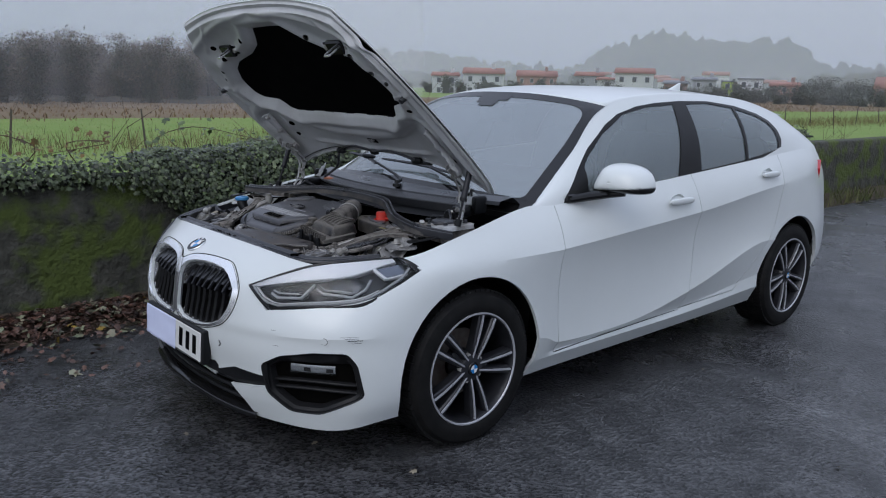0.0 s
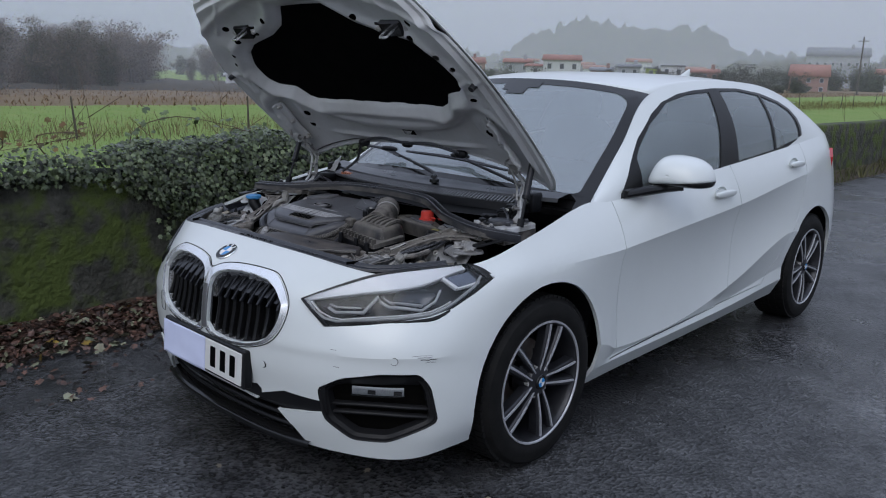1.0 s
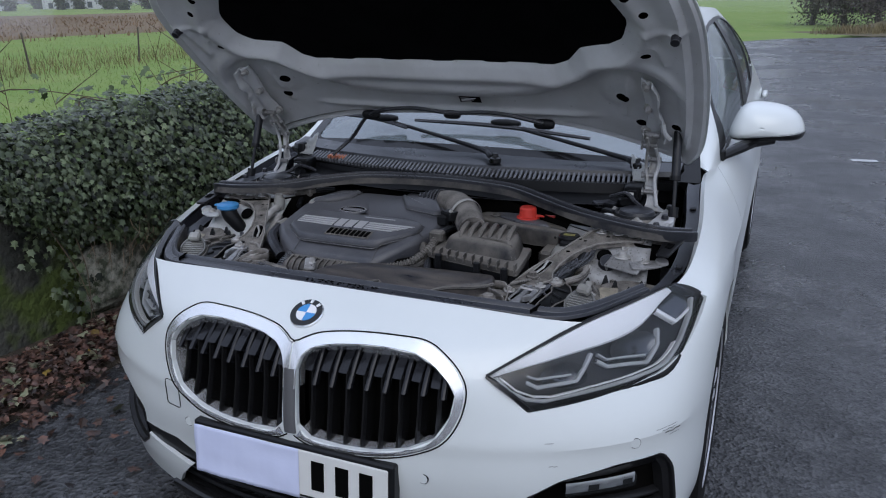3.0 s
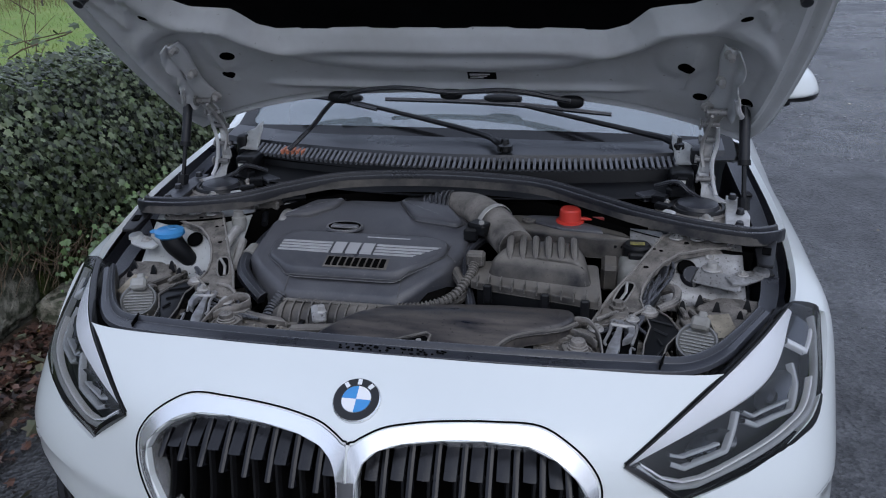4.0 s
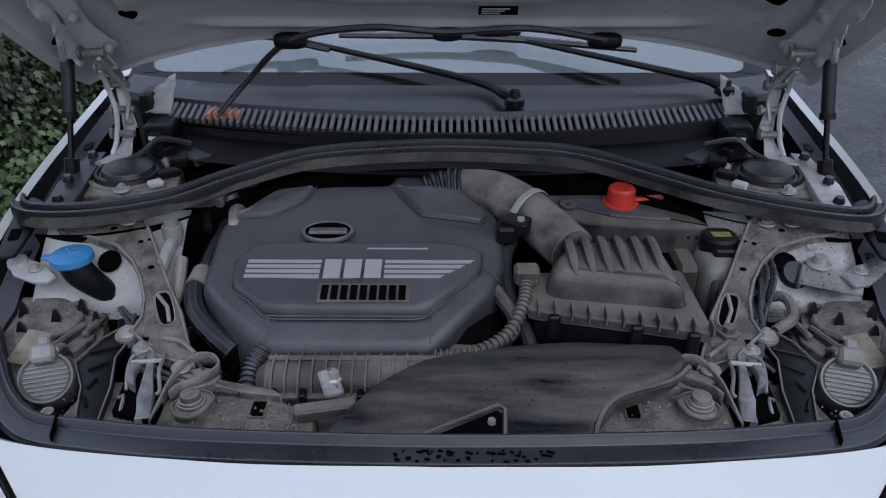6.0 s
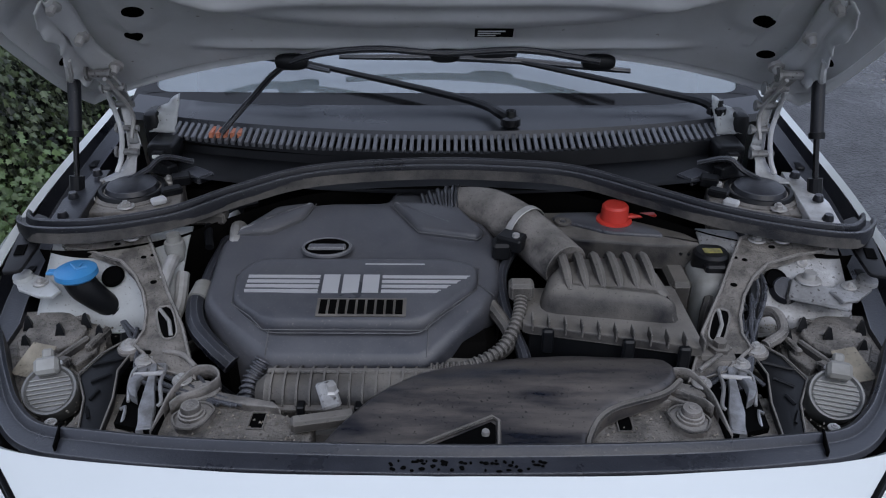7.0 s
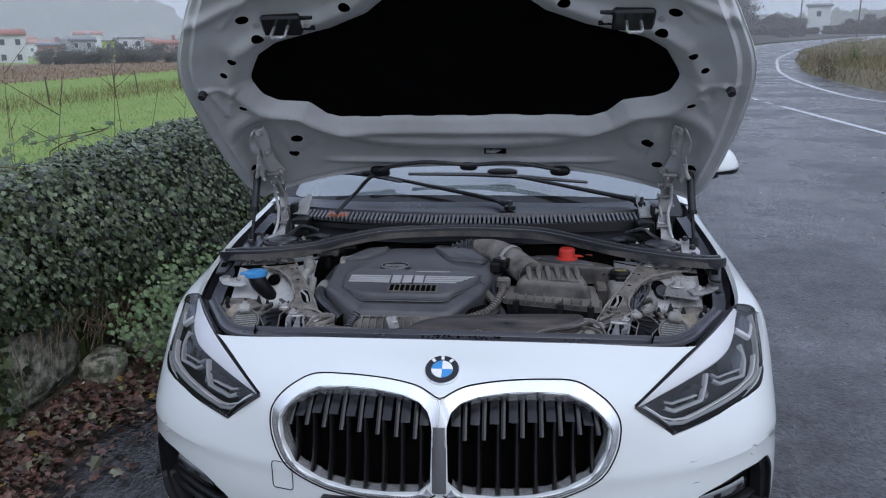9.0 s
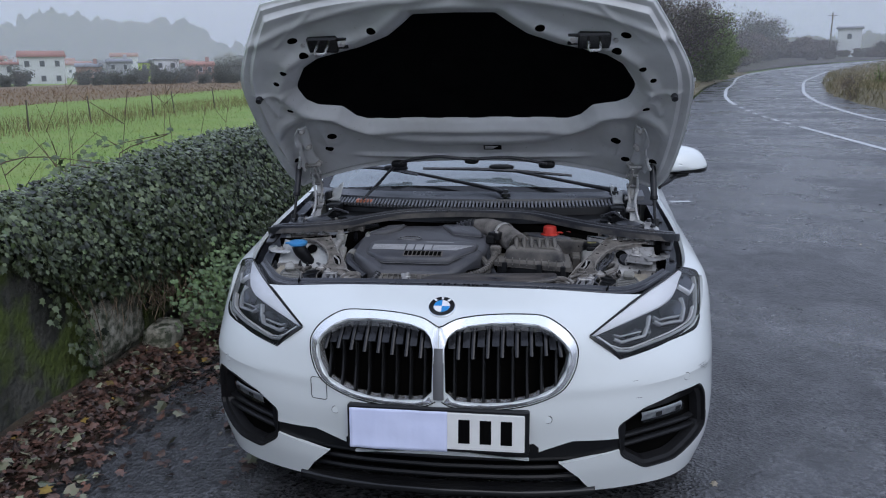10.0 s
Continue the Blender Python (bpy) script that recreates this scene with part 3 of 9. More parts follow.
FIELDGRASS = pbr("green_grass_blades", (0.12, 0.235, 0.032), 0.8, col2=(0.26, 0.29, 0.09), scale=.5, island=.4)


def in_field(r):
    d = 3.0 + 34 * r.random() ** 1.5
    y = r.uniform(-4, 1) + d * r.uniform(-.1, 2.6)
    x = -1.5 - d
    return (x, y, rolled(x, y) - .02)


tagged(raw("field_grass", *blades(60000, in_field, .03, .11, .006, .9, 4), FIELDGRASS), "short rough green field grass", "grass", kind="stuff")
WEED = pbr("straw_coloured_weeds", (0.22, 0.17, 0.08), 0.95, col2=(0.12, 0.13, 0.05), scale=.8, island=.4)


def weedy(r):
    x = -16 - 2.2 * r.gauss(0, .5) - (3 if r.random() < .3 else 0)
    y = r.uniform(-8, 70)
    return (x, y, rolled(x, y))


tagged(raw("weed_strip", *blades(15000, weedy, .08, .36, .007, .5, 5), WEED), "pale dry weeds along the field fence", "weeds", kind="stuff")
rows = []
for j in range(61):
    y = -60 + 5.5 * j
    rows.append([(x, y, rolled(x, y) + .02 + (.03 if 0 < i < 10 else -.08)) for i, x in enumerate(np.linspace(-76, -27 + 1.5 * noise.noise((j, 0, 1)), 11))])
tagged(part("stubble_strip", grid(rows), STUBBLE, None), "brown maize stubble strip across the field", "field", kind="structure")


def stubbly(r):
    return (r.uniform(-60, -27), r.uniform(-20, 130), -.2)


tagged(raw("stubble", *blades(14000, stubbly, .06, .22, .03, .6, 6), pbr("dry_stalks", (0.21, 0.14, 0.08), .95, island=.35)), "dry brown maize stalks", "stubble", kind="stuff")

# fence of thin stakes across the field
STAKE = pbr("weathered_stake", (0.10, 0.085, 0.07), .9, col2=(.06, .05, .04), scale=8, bump=.4, bscale=60)
stake0 = None
rs = random.Random(11)
for i in range(22):
    y = -5 + 3.4 * i + rs.uniform(-.5, .5)
    m = Matrix.Translation((-15.5 + rs.uniform(-.3, .3), y, -.3)) @ Matrix.Rotation(rs.uniform(-.12, .12), 4, "X") @ Matrix.Rotation(rs.uniform(-.12, .12), 4, "Y")
    if stake0 is None:
        stake0 = part("fence_stake", tube([(0, 0, 0), (.01, 0, .5), (0, .01, 1.0)], [.028, .025, .02], 7), STAKE, None)
        tagged(stake0, "thin weathered wooden fence stake", "fence post", "stakes across the field")
        stake0.matrix_basis = m
    else:
        copy_thing(stake0, m)

# ---- roadside wall with ivy ----
def wall_x(y):
    """The wall's front face."""
    return -1.80 + .034 * y if y > 0 else -1.80 - .01 * y


def concrete():
    m = pbr("mossy_concrete", (0.10, 0.096, 0.078), .9, col2=(0.012, 0.014, 0.009), scale=7, bump=1.0, bscale=22, spread=.6, detail=12)
    n, l = m.node_tree.nodes, m.node_tree.links
    b = n["Principled BSDF"]
    old = b.inputs["Base Color"].links[0].from_socket
    tc, no = n.new("ShaderNodeTexCoord"), n.new("ShaderNodeTexNoise")
    no.inputs["Scale"].default_value, no.inputs["Detail"].default_value = 4.2, 12
    l.new(tc.outputs["Object"], no.inputs["Vector"])
    mr = n.new("ShaderNodeMapRange")
    mr.inputs["From Min"].default_value, mr.inputs["From Max"].default_value = .46, .58
    l.new(no.outputs["Fac"], mr.inputs["Value"])
    mx = n.new("ShaderNodeMixRGB")
    mx.inputs[2].default_value = (0.070, 0.095, 0.017, 1)
    l.new(mr.outputs[0], mx.inputs[0])
    l.new(old, mx.inputs[1])
    l.new(mx.outputs[0], b.inputs["Base Color"])
    return m


CONCRETE = concrete()
rows = []
for i in range(241):
    y = -14 + 38 * i / 240
    w = wall_x(y)
    k = lambda a, b: .012 * noise.noise((y * 1.3, a, b))
    t = .80 + .012 * noise.noise((y * .7, 0, 9))
    rows.append([(w + k(1, 1) + .03, y, -.30), (w + k(1, 2) + .015, y, .0), (w + k(2, 3), y, .2), (w + k(3, 1), y, .4), (w + k(4, 1), y, .6), (w + k(5, 1), y, t - .02), (w - .02, y, t), (w - .20, y, t + .004), (w - .22, y, t - .02), (w - .23, y, -.35)])
wall = part("wall_roadside", grid(rows), CONCRETE, None, angle=60)
tagged(wall, "low mossy concrete roadside wall, partly under ivy", "wall", kind="structure")

IVY = pbr("ivy_leaf", (0.024, 0.036, 0.016), .30, col2=(0.105, 0.128, 0.066), scale=7, island=.9, spread=.6, ior=1.4)
IVY2 = pbr("young_ivy_leaf", (0.05, 0.085, 0.025), .45, col2=(0.075, 0.10, 0.035), scale=5, island=.4)
TWIG = pbr("dry_twig", (0.13, 0.085, 0.05), .9, col2=(0.07, 0.05, 0.035), scale=6)
IVYSHADE = pbr("ivy_shadow", (0.008, 0.012, 0.006), .95, col2=(0.014, 0.018, 0.009), scale=12, bump=.8, bscale=40)


def ivy_front(y):
    """How far the ivy stands out from the wall and how far down it hangs: (outwards, lowest z)."""
    g = min(1, max(0, (7.2 - y) / 1.2))
    out = float(np.interp(y, [-.5, -.05, .3, .8, 1.5], [.05, .085, .13, .20, .28]))
    low = float(np.interp(y, [-.55, -.2, .0, .1, .35, .6, .9, 1.25, 1.7], [.82, .71, .58, .52, .44, .41, .36, .20, .07]))
    return .05 + (out - .05) * g, .82 + (low - .82) * g


def ivy_top(y):
    base = .93 + .10 * min(1, max(0, (y - .1) / 1.5)) * (1 if y < 6 else .4)
    return base + .05 * noise.noise((y * 1.1, 3, 0)) + .03 * noise.noise((y * 4, 8, 0))


# dark hull that the leaves stand on; its colour is the shade between them
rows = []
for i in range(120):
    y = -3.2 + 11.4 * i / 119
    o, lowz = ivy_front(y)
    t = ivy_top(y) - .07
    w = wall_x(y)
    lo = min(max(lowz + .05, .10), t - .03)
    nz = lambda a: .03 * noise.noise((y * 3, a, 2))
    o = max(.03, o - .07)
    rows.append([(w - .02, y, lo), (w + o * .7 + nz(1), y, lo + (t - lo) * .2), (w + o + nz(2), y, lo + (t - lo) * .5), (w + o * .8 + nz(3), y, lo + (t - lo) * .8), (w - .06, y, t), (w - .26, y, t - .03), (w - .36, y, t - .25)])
hull = part("ivy_mass", grid(rows), IVYSHADE, None)
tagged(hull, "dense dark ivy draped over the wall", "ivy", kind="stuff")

LEAF = [(0, -.5), (.42, -.32), (.30, -.02), (.50, .22), (.16, .22), (0, .62), (-.16, .22), (-.50, .22), (-.30, -.02), (-.42, -.32)]


def leaf_mesh(n, place, seed, s0, s1):
    """Lobed leaves, each folded along its rib; place() gives a point and a normal."""
    r = random.Random(seed)
    vs, fs = [], []
    for _ in range(n):
        got = place(r)
        if got is None:
            continue
        p, nm = got
        nm = (Vector(nm) + Vector((r.gauss(0, .38), r.gauss(0, .38), r.gauss(0, .38)))).normalized()
        up = Vector((r.gauss(0, .6), r.gauss(0, .6), -1))
        t = (up - nm * up.dot(nm)).normalized()
        b = nm.cross(t)
        s = r.uniform(s0, s1)
        k = len(vs)
        fold = r.uniform(.05, .3)
        vs.append(tuple(Vector(p)))
        for x, y in LEAF:
            vs.append(tuple(Vector(p) + b * x * s + t * y * s + nm * (-fold * abs(x) * s + .06 * s * (y - .1))))
        m = len(LEAF)
        fs += [(k, k + 1 + i, k + 1 + (i + 1) % m) for i in range(m)]
    return vs, fs


def ivy_spot(r, y0=-3.0, y1=8.0):
    y = r.uniform(y0, y1) if r.random() < .35 else r.uniform(-.3, 5.0)
    o, lowz = ivy_front(y)
    t = ivy_top(y)
    w = wall_x(y)
    lo = max(lowz - .05 * r.random(), .05)
    if r.random() < .36:
        x = w + o * r.uniform(-.2, .7) - r.random() * .34
        return (x, y, t + r.uniform(-.06, .05) - .25 * max(0, (w - .2 - x))), (.35, 0, .9)
    z = lo + (t - lo) * r.random()
    f = (z - lo) / max(.05, t - lo)
    bulge = math.sin(math.pi * min(1, .18 + f * .75))
    if z < .78 and y < -.15 and r.random() < .5:
        return None
    return (w + o * bulge + r.uniform(-.05, .035), y, z), (.9, -.12, .25 + .4 * f)


tagged(raw("ivy_leaves", *leaf_mesh(38000, ivy_spot, 21, .015, .036), IVY, smooth=False), "glossy dark green ivy leaves", "ivy", kind="stuff")
tagged(raw("ivy_young_leaves", *leaf_mesh(3600, ivy_spot, 22, .014, .030), IVY2, smooth=False), "lighter green young ivy leaves", "ivy", kind="stuff")


def patch_spot(r):
    c = r.choice(((.12, .42), (.10, .30), (.14, .20), (-.05, .50), (.62, .40), (.72, .30)))
    y, z = c[0] + r.gauss(0, .045), c[1] + r.gauss(0, .06)
    return (wall_x(y) + r.uniform(.02, .07), y, z), (1, -.2, .2)


tagged(raw("ivy_patch", *leaf_mesh(210, patch_spot, 23, .022, .044), IVY), "ivy sprigs trailing over the stone and the mossy wall", "ivy", kind="stuff")

# sprays of bramble above the wall
bramble_leaf = pbr("reddish_bramble_leaf", (0.16, 0.07, 0.025), .7, col2=(0.06, 0.08, 0.02), scale=9, island=.5)
rb = random.Random(31)
for i, y in enumerate((-2.4, -1.9, -1.35, -.95, -.55, -.1, .5, 1.2, 6.2, 7.4)):
    x = wall_x(y) - rb.uniform(.12, .35)
    pts = [(x, y, .85), (x + rb.uniform(-.1, .1), y + rb.uniform(-.15, .15), 1.02), (x + rb.uniform(-.2, .2), y + rb.uniform(-.3, .3), rb.uniform(1.0, 1.12)), (x + rb.uniform(-.3, .3), y + rb.uniform(-.5, .5), rb.uniform(.95, 1.08))]
    stem = part("bramble_spray", tube(pts, [.004, .0035, .003, .0015], 5, smooth_n=12), TWIG, None)
    tagged(stem, "arching bramble spray rising over the wall", "bramble", "brambles on the wall")
    cp = curve_pts(pts, 12)
    vs, fs = leaf_mesh(34, lambda r: (tuple(cp[r.randrange(3, 13)] + Vector((r.gauss(0, .05), r.gauss(0, .05), r.gauss(0, .03)))), (.4, -.2, .9)), 40 + i, .022, .05)
    raw("leaves", vs, fs, bramble_leaf if i in (3, 4) else IVY2, stem)

# tall dead stalks in the field edge behind the ivy
for i in range(26):
    y = rb.uniform(.3, 5.5) if i < 16 else rb.uniform(9, 16)
    x = wall_x(y) - rb.uniform(.6, 2.6)
    h = rb.uniform(.8, 1.5)
    p0 = Vector((x, y, -.25))
    tip = p0 + Vector((rb.uniform(-.3, .3), rb.uniform(-.3, .3), h + .25))
    stalk = tagged(part("dead_stalk", tube([tuple(p0), tuple(p0.lerp(tip, .5) + Vector((rb.uniform(-.05, .05), rb.uniform(-.05, .05), 0))), tuple(tip)], [.005, .0035, .0015], 5), TWIG, None), "tall dry branching weed stalk", "weed", "dead stalks by the wall")
    for k in range(7):
        a = p0.lerp(tip, rb.uniform(.35, .95))
        d = Vector((rb.uniform(-1, 1), rb.uniform(-1, 1), rb.uniform(.5, 1.2))).normalized() * rb.uniform(.12, .38)
        part("side_shoot", tube([tuple(a), tuple(a + d)], [.0035, .0015], 4), TWIG, stalk)

# dry twigs under the ivy, a pale stone, weeds and leaf litter at the wall's foot
tw = []
for k in range(300):
    y = min(1.75, max(.2, rb.gauss(.95, .36)))
    o, lowz = ivy_front(y)
    p = Vector((wall_x(y) + o * rb.uniform(.25, .95), y, lowz + rb.uniform(-.06, .10)))
    d = Vector((rb.uniform(-.01, .05), rb.gauss(-.03, .08), rb.uniform(-.16, -.03)))
    tw.append(tube([tuple(p), tuple(p + d * .4 + Vector((.012, rb.gauss(0, .012), 0))), tuple(p + d * .75 + Vector((.004, rb.gauss(0, .014), 0))), tuple(p + d)], [.0022, .002, .0014, .0008], 4))
for y0, z0, y1, z1 in ((.13, .56, .10, .12), (.02, .58, .14, .08), (.55, .45, .40, .36), (.95, .47, .55, .36)):
    w = wall_x(y0)
    tw.append(tube([(w + .05, y0, z0), (w + .09, (y0 + y1) / 2 + .03, (z0 + z1) / 2), (w + .12, y1, z1)], [.0026, .0022, .0012], 5, smooth_n=8))
tagged(part("dry_twigs", join(*tw), pbr("straw_brown_twig", (.19, .14, .09), .9, col2=(.09, .065, .04), scale=6, island=.4), None), "tangle of dry brown ivy twigs", "twigs", kind="stuff")
STONE = pbr("pale_field_stone", (.40, .38, .31), .9, col2=(.07, .08, .05), scale=20, bump=1.0, bscale=60, spread=.25, detail=12, speck=((.05, .055, .035), 60, .62))


def rock(seed, at, size):
    bm = bmesh.new()
    bmesh.ops.create_icosphere(bm, subdivisions=4, radius=1)
    for v in bm.verts:
        v.co = Vector([math.copysign(abs(q) ** .5, q) for q in v.co])
        v.co *= 1 + .22 * noise.noise(v.co * 1.2 + Vector((seed, 0, 0))) + .14 * abs(noise.noise(v.co * 2.6 + Vector((seed, 3, 0)))) + .09 * noise.noise(v.co * 5 + Vector((seed, 3, 5)))
        v.co = Vector((v.co.x * size[0], v.co.y * size[1], v.co.z * size[2])) + Vector(at)
    return bm


tagged(part("stone", rock(2.3, (-1.79, .40, .265), (.040, .225, .15)), STONE, None), "broad rough lichen-spotted stone set in the wall", "stone")
tagged(part("stone", rock(4, (-1.68, .66, .11), (.07, .11, .08)), STONE, None), "smaller mossy stone beside the leaf litter", "stone")
tagged(part("stone", rock(7, (-1.64, 1.05, .06), (.10, .14, .10)), STONE, None), "half-buried stone under the ivy", "stone")
rows = []
for i in range(90):
    y = -14 + 38 * i / 89
    w = wall_x(y)
    rows.append([(w + .36 + .06 * noise.noise((y * 2, 1, 1)), y, -.01), (w + .24, y, .020 + .02 * noise.noise((y * 3, 2, 1))), (w + .12, y, .055 + .03 * noise.noise((y * 3, 3, 1))), (w - .01, y, .11 + .04 * noise.noise((y * 2, 4, 1)))])
tagged(part("litter_bank", grid(rows), pbr("leaf_mould", (.035, .028, .02), .95, col2=(.07, .05, .03), scale=14, bump=1, bscale=50), None), "bank of leaf mould along the wall's foot", "soil", kind="structure")
LITTER = (pbr("brown_dead_leaf", (.12, .056, .038), .5, col2=(.040, .030, .026), scale=26, island=.9), pbr("yellow_dead_leaf", (.30, .20, .03), .7, col2=(.16, .10, .03), scale=30, island=.4))


def litter_spot(r):
    y = r.uniform(-3.2, 6) if r.random() < .4 else r.uniform(-1.6, 2.2)
    u = min(abs(r.gauss(0, .17)), .52)
    if r.random() < .04:
        u = r.uniform(.4, 1.0)
    z = .012 + max(0, .09 * (1 - u / .36)) + r.uniform(0, .015)
    return (wall_x(y) + .06 + u, y, z), (0, 0, 1)


tagged(raw("fallen_leaves", *leaf_mesh(8500, litter_spot, 51, .014, .046), LITTER[0]), "wet brown fallen leaves", "leaf litter", kind="stuff")
tagged(raw("green_fallen_leaves", *leaf_mesh(620, litter_spot, 54, .028, .066), pbr("fallen_grey_green_leaf", (.15, .195, .12), .45, col2=(.22, .17, .12), scale=30, island=.6)), "fallen ivy and maple leaves, grey-green", "leaf litter", kind="stuff")
tagged(raw("yellow_fallen_leaves", *leaf_mesh(90, litter_spot, 52, .028, .055), LITTER[1]), "yellow fallen leaves", "leaf litter", kind="stuff")


def weed_spot(r):
    c = r.choice(((.72, .36), (1.0, .34), (.85, .24), (1.3, .30), (1.15, .38), (1.5, .26)))
    y = c[0] + r.gauss(0, .13)
    return (wall_x(y) + .30 + r.gauss(0, .07), y, max(.03, c[1] + r.gauss(0, .09))), (.6, -.5, .7)


tagged(raw("broad_leaved_weeds", *leaf_mesh(1300, weed_spot, 53, .012, .034), pbr("fresh_weed_leaf", (.075, .13, .042), .45, col2=(.115, .165, .065), scale=6, island=.4)), "fresh green weeds at the wall's foot", "weeds", kind="stuff")


def far_foot(r):
    y = r.choice((6.8, 7.6, 8.9, 9.4, 11.0, 12.6, 13.1, 15.2, 17.5, 19)) + r.gauss(0, .35)
    return (wall_x(y) + r.uniform(.02, .4), y, .02)


tagged(raw("verge_grass", *blades(1500, far_foot, .05, .24, .007, .6, 9), pbr("wet_verge_grass", (.05, .085, .02), .8, col2=(.12, .10, .045), scale=.8, island=.5)), "grass tufts at the foot of the far wall", "grass", kind="stuff")
tagged(raw("scattered_leaves", *leaf_mesh(60, lambda r: ((r.uniform(-1.4, 4.5), r.uniform(-2.2, 6), .008), (0, 0, 1)), 71, .012, .035), pbr("pale_wet_leaf", (.22, .19, .14), .6, island=.5)), "small pale leaves scattered on the asphalt", "leaf litter", kind="stuff")

# ---- trees, houses, hills in the mist ----
def at_bearing(deg, dist):
    """A point of the plan at a compass angle (from +y towards +x) and distance from the car."""
    a = radians(deg)
    return math.sin(a) * dist, math.cos(a) * dist


BARK = pbr("grey_bark", (.07, .06, .05), .95, col2=(.10, .09, .075), scale=3, bump=.6, bscale=20)


def grow(name, x, y, h, spread, twigs, leaf, leafmat, label, seed, leafsize=.12, ivy=0, bare=.5):
    """A tree: tapered trunk and limbs, twigs, and a crown of many small clumps with gaps."""
    r = random.Random(seed)
    base = Vector((x, y, -.3))
    limbs, tips = [], []
    top = base + Vector((r.uniform(-.1, .1) * h, r.uniform(-.1, .1) * h, h * .72))
    limbs.append(tube([tuple(base), tuple(base.lerp(top, .5) + Vector((r.uniform(-.05, .05) * h, r.uniform(-.05, .05) * h, 0))), tuple(top)], [h * .035, h * .024, h * .008], 7, smooth_n=8))
    for i in range(9):
        a = base.lerp(top, r.uniform(.25, .95))
        d = Vector((r.uniform(-1, 1), r.uniform(-1, 1), r.uniform(.25, 1.3))).normalized()
        e = a + d * h * r.uniform(.25, .45) * spread
        limbs.append(tube([tuple(a), tuple(a.lerp(e, .5) + Vector((0, 0, .04 * h))), tuple(e)], [h * .013, h * .009, h * .003], 5))
        tips += [a.lerp(e, f) for f in (.4, .7, 1.0)]
    tips += [top, top + Vector((0, 0, h * .12))]
    t = part(name, join(*limbs), BARK, None)
    tagged(t, label, "tree")
    vs, fs = [], []
    for _ in range(twigs):
        c = r.choice(tips)
        d = Vector((r.gauss(0, 1), r.gauss(0, 1), r.gauss(.35, .8))).normalized()
        a = c + d * r.uniform(0, .12) * h
        b = a + d * r.uniform(.05, .16) * h
        s = Vector((r.uniform(-1, 1), r.uniform(-1, 1), r.uniform(-1, 1))).normalized() * h * .0035
        k = len(vs)
        vs += [tuple(a - s), tuple(a + s), tuple(b)]
        fs.append((k, k + 1, k + 2))
    if twigs:
        raw("twigs", vs, fs, bare if not isinstance(bare, float) else TWIG, t)
    vs, fs = [], []
    for _ in range(int(leaf * 3.6)):
        c = r.choice(tips) if r.random() > ivy else base.lerp(top, r.random())
        p = c + Vector((r.gauss(0, .085) * h * spread, r.gauss(0, .085) * h * spread, r.gauss(0, .07) * h))
        n = Vector((r.gauss(0, 1), r.gauss(0, 1), r.gauss(.3, 1))).normalized()
        u = n.orthogonal().normalized()
        w = n.cross(u)
        s = leafsize * .42 * r.uniform(.5, 1.3)
        k = len(vs)
        vs += [tuple(p - u * s), tuple(p - w * s * .6), tuple(p + u * s), tuple(p + w * s * .6 + n * s * .3)]
        fs += [(k, k + 1, k + 2), (k, k + 2, k + 3)]
    if leaf:
        raw("crown", vs, fs, leafmat, t)
    return t


RUST = pbr("rusty_twigs", (.20, .155, .12), .95, col2=(.15, .12, .10), scale=.6, island=.3)
# The two misty tones are paled: part of the haze is in the colour.
MISTGREEN = pbr("misty_evergreen", (.066, .076, .056), .9, col2=(.10, .092, .070), scale=.5, island=.35)
MISTBROWN = pbr("misty_brown_scrub", (.165, .132, .105), .95, col2=(.12, .10, .084), scale=.4, island=.35)
BUSHGREEN = pbr("roadside_bush_green", (.135, .185, .055), .85, col2=(.08, .11, .036), scale=.7, island=.45)
SCRUB = pbr("dark_brown_scrub", (.12, .096, .082), .95, col2=(.07, .062, .054), scale=.4, island=.5)
rt = random.Random(81)
# old trees at the edge of the stubble
for i in range(9):
    x, y = at_bearing(-88 + 2.6 * i + rt.uniform(-.6, .6), rt.uniform(44, 58))
    grow("ivy_tree", x, y, rt.uniform(5.0, 6.2) if i < 3 else rt.uniform(3.2, 4.2), 1.1, 1800, 3200, MISTGREEN, "dark ivy-clad tree at the field's edge", 100 + i, .11, .55, RUST)
for i in range(9):
    x, y = at_bearing(-76.5 + 1.5 * i + rt.uniform(-.5, .5), rt.uniform(60, 75))
    grow("bare_tree", x, y, rt.uniform(3.6, 4.8), 1.25, 4200, 500, MISTBROWN, "leafless brown tree beyond the stubble", 130 + i, .16, .1, RUST)
for i in range(19):
    x, y = at_bearing(-92.5 + 1.5 * i + rt.uniform(-.6, .6), rt.uniform(56, 70))
    grow("scrub_bush", x, y, rt.uniform(2.0, 3.0), 1.9, 1600, 2200, MISTBROWN, "brown scrub at the edge of the field", 160 + i, .12, .6, RUST)
# a closed thicket behind them
for i in range(16):
    x, y = at_bearing(-94 + 1.9 * i + rt.uniform(-.4, .4), rt.uniform(70, 78))
    grow("thicket_bush", x, y, rt.uniform(3.0, 4.0), 2.5, 900, 3000, MISTBROWN, "grey-brown thicket behind the field", 400 + i, .22, .7, RUST)
for i, (b, d, h) in enumerate(((-60.6, 84, 3.6), (-59.9, 92, 4.6), (-61.6, 88, 2.6))):
    x, y = at_bearing(b, d)
    grow("field_tree", x, y, h, 1.0, 2600, 900, MISTGREEN, "grey-green misty tree beside the white cottage", 480 + i, .14, .4, RUST)
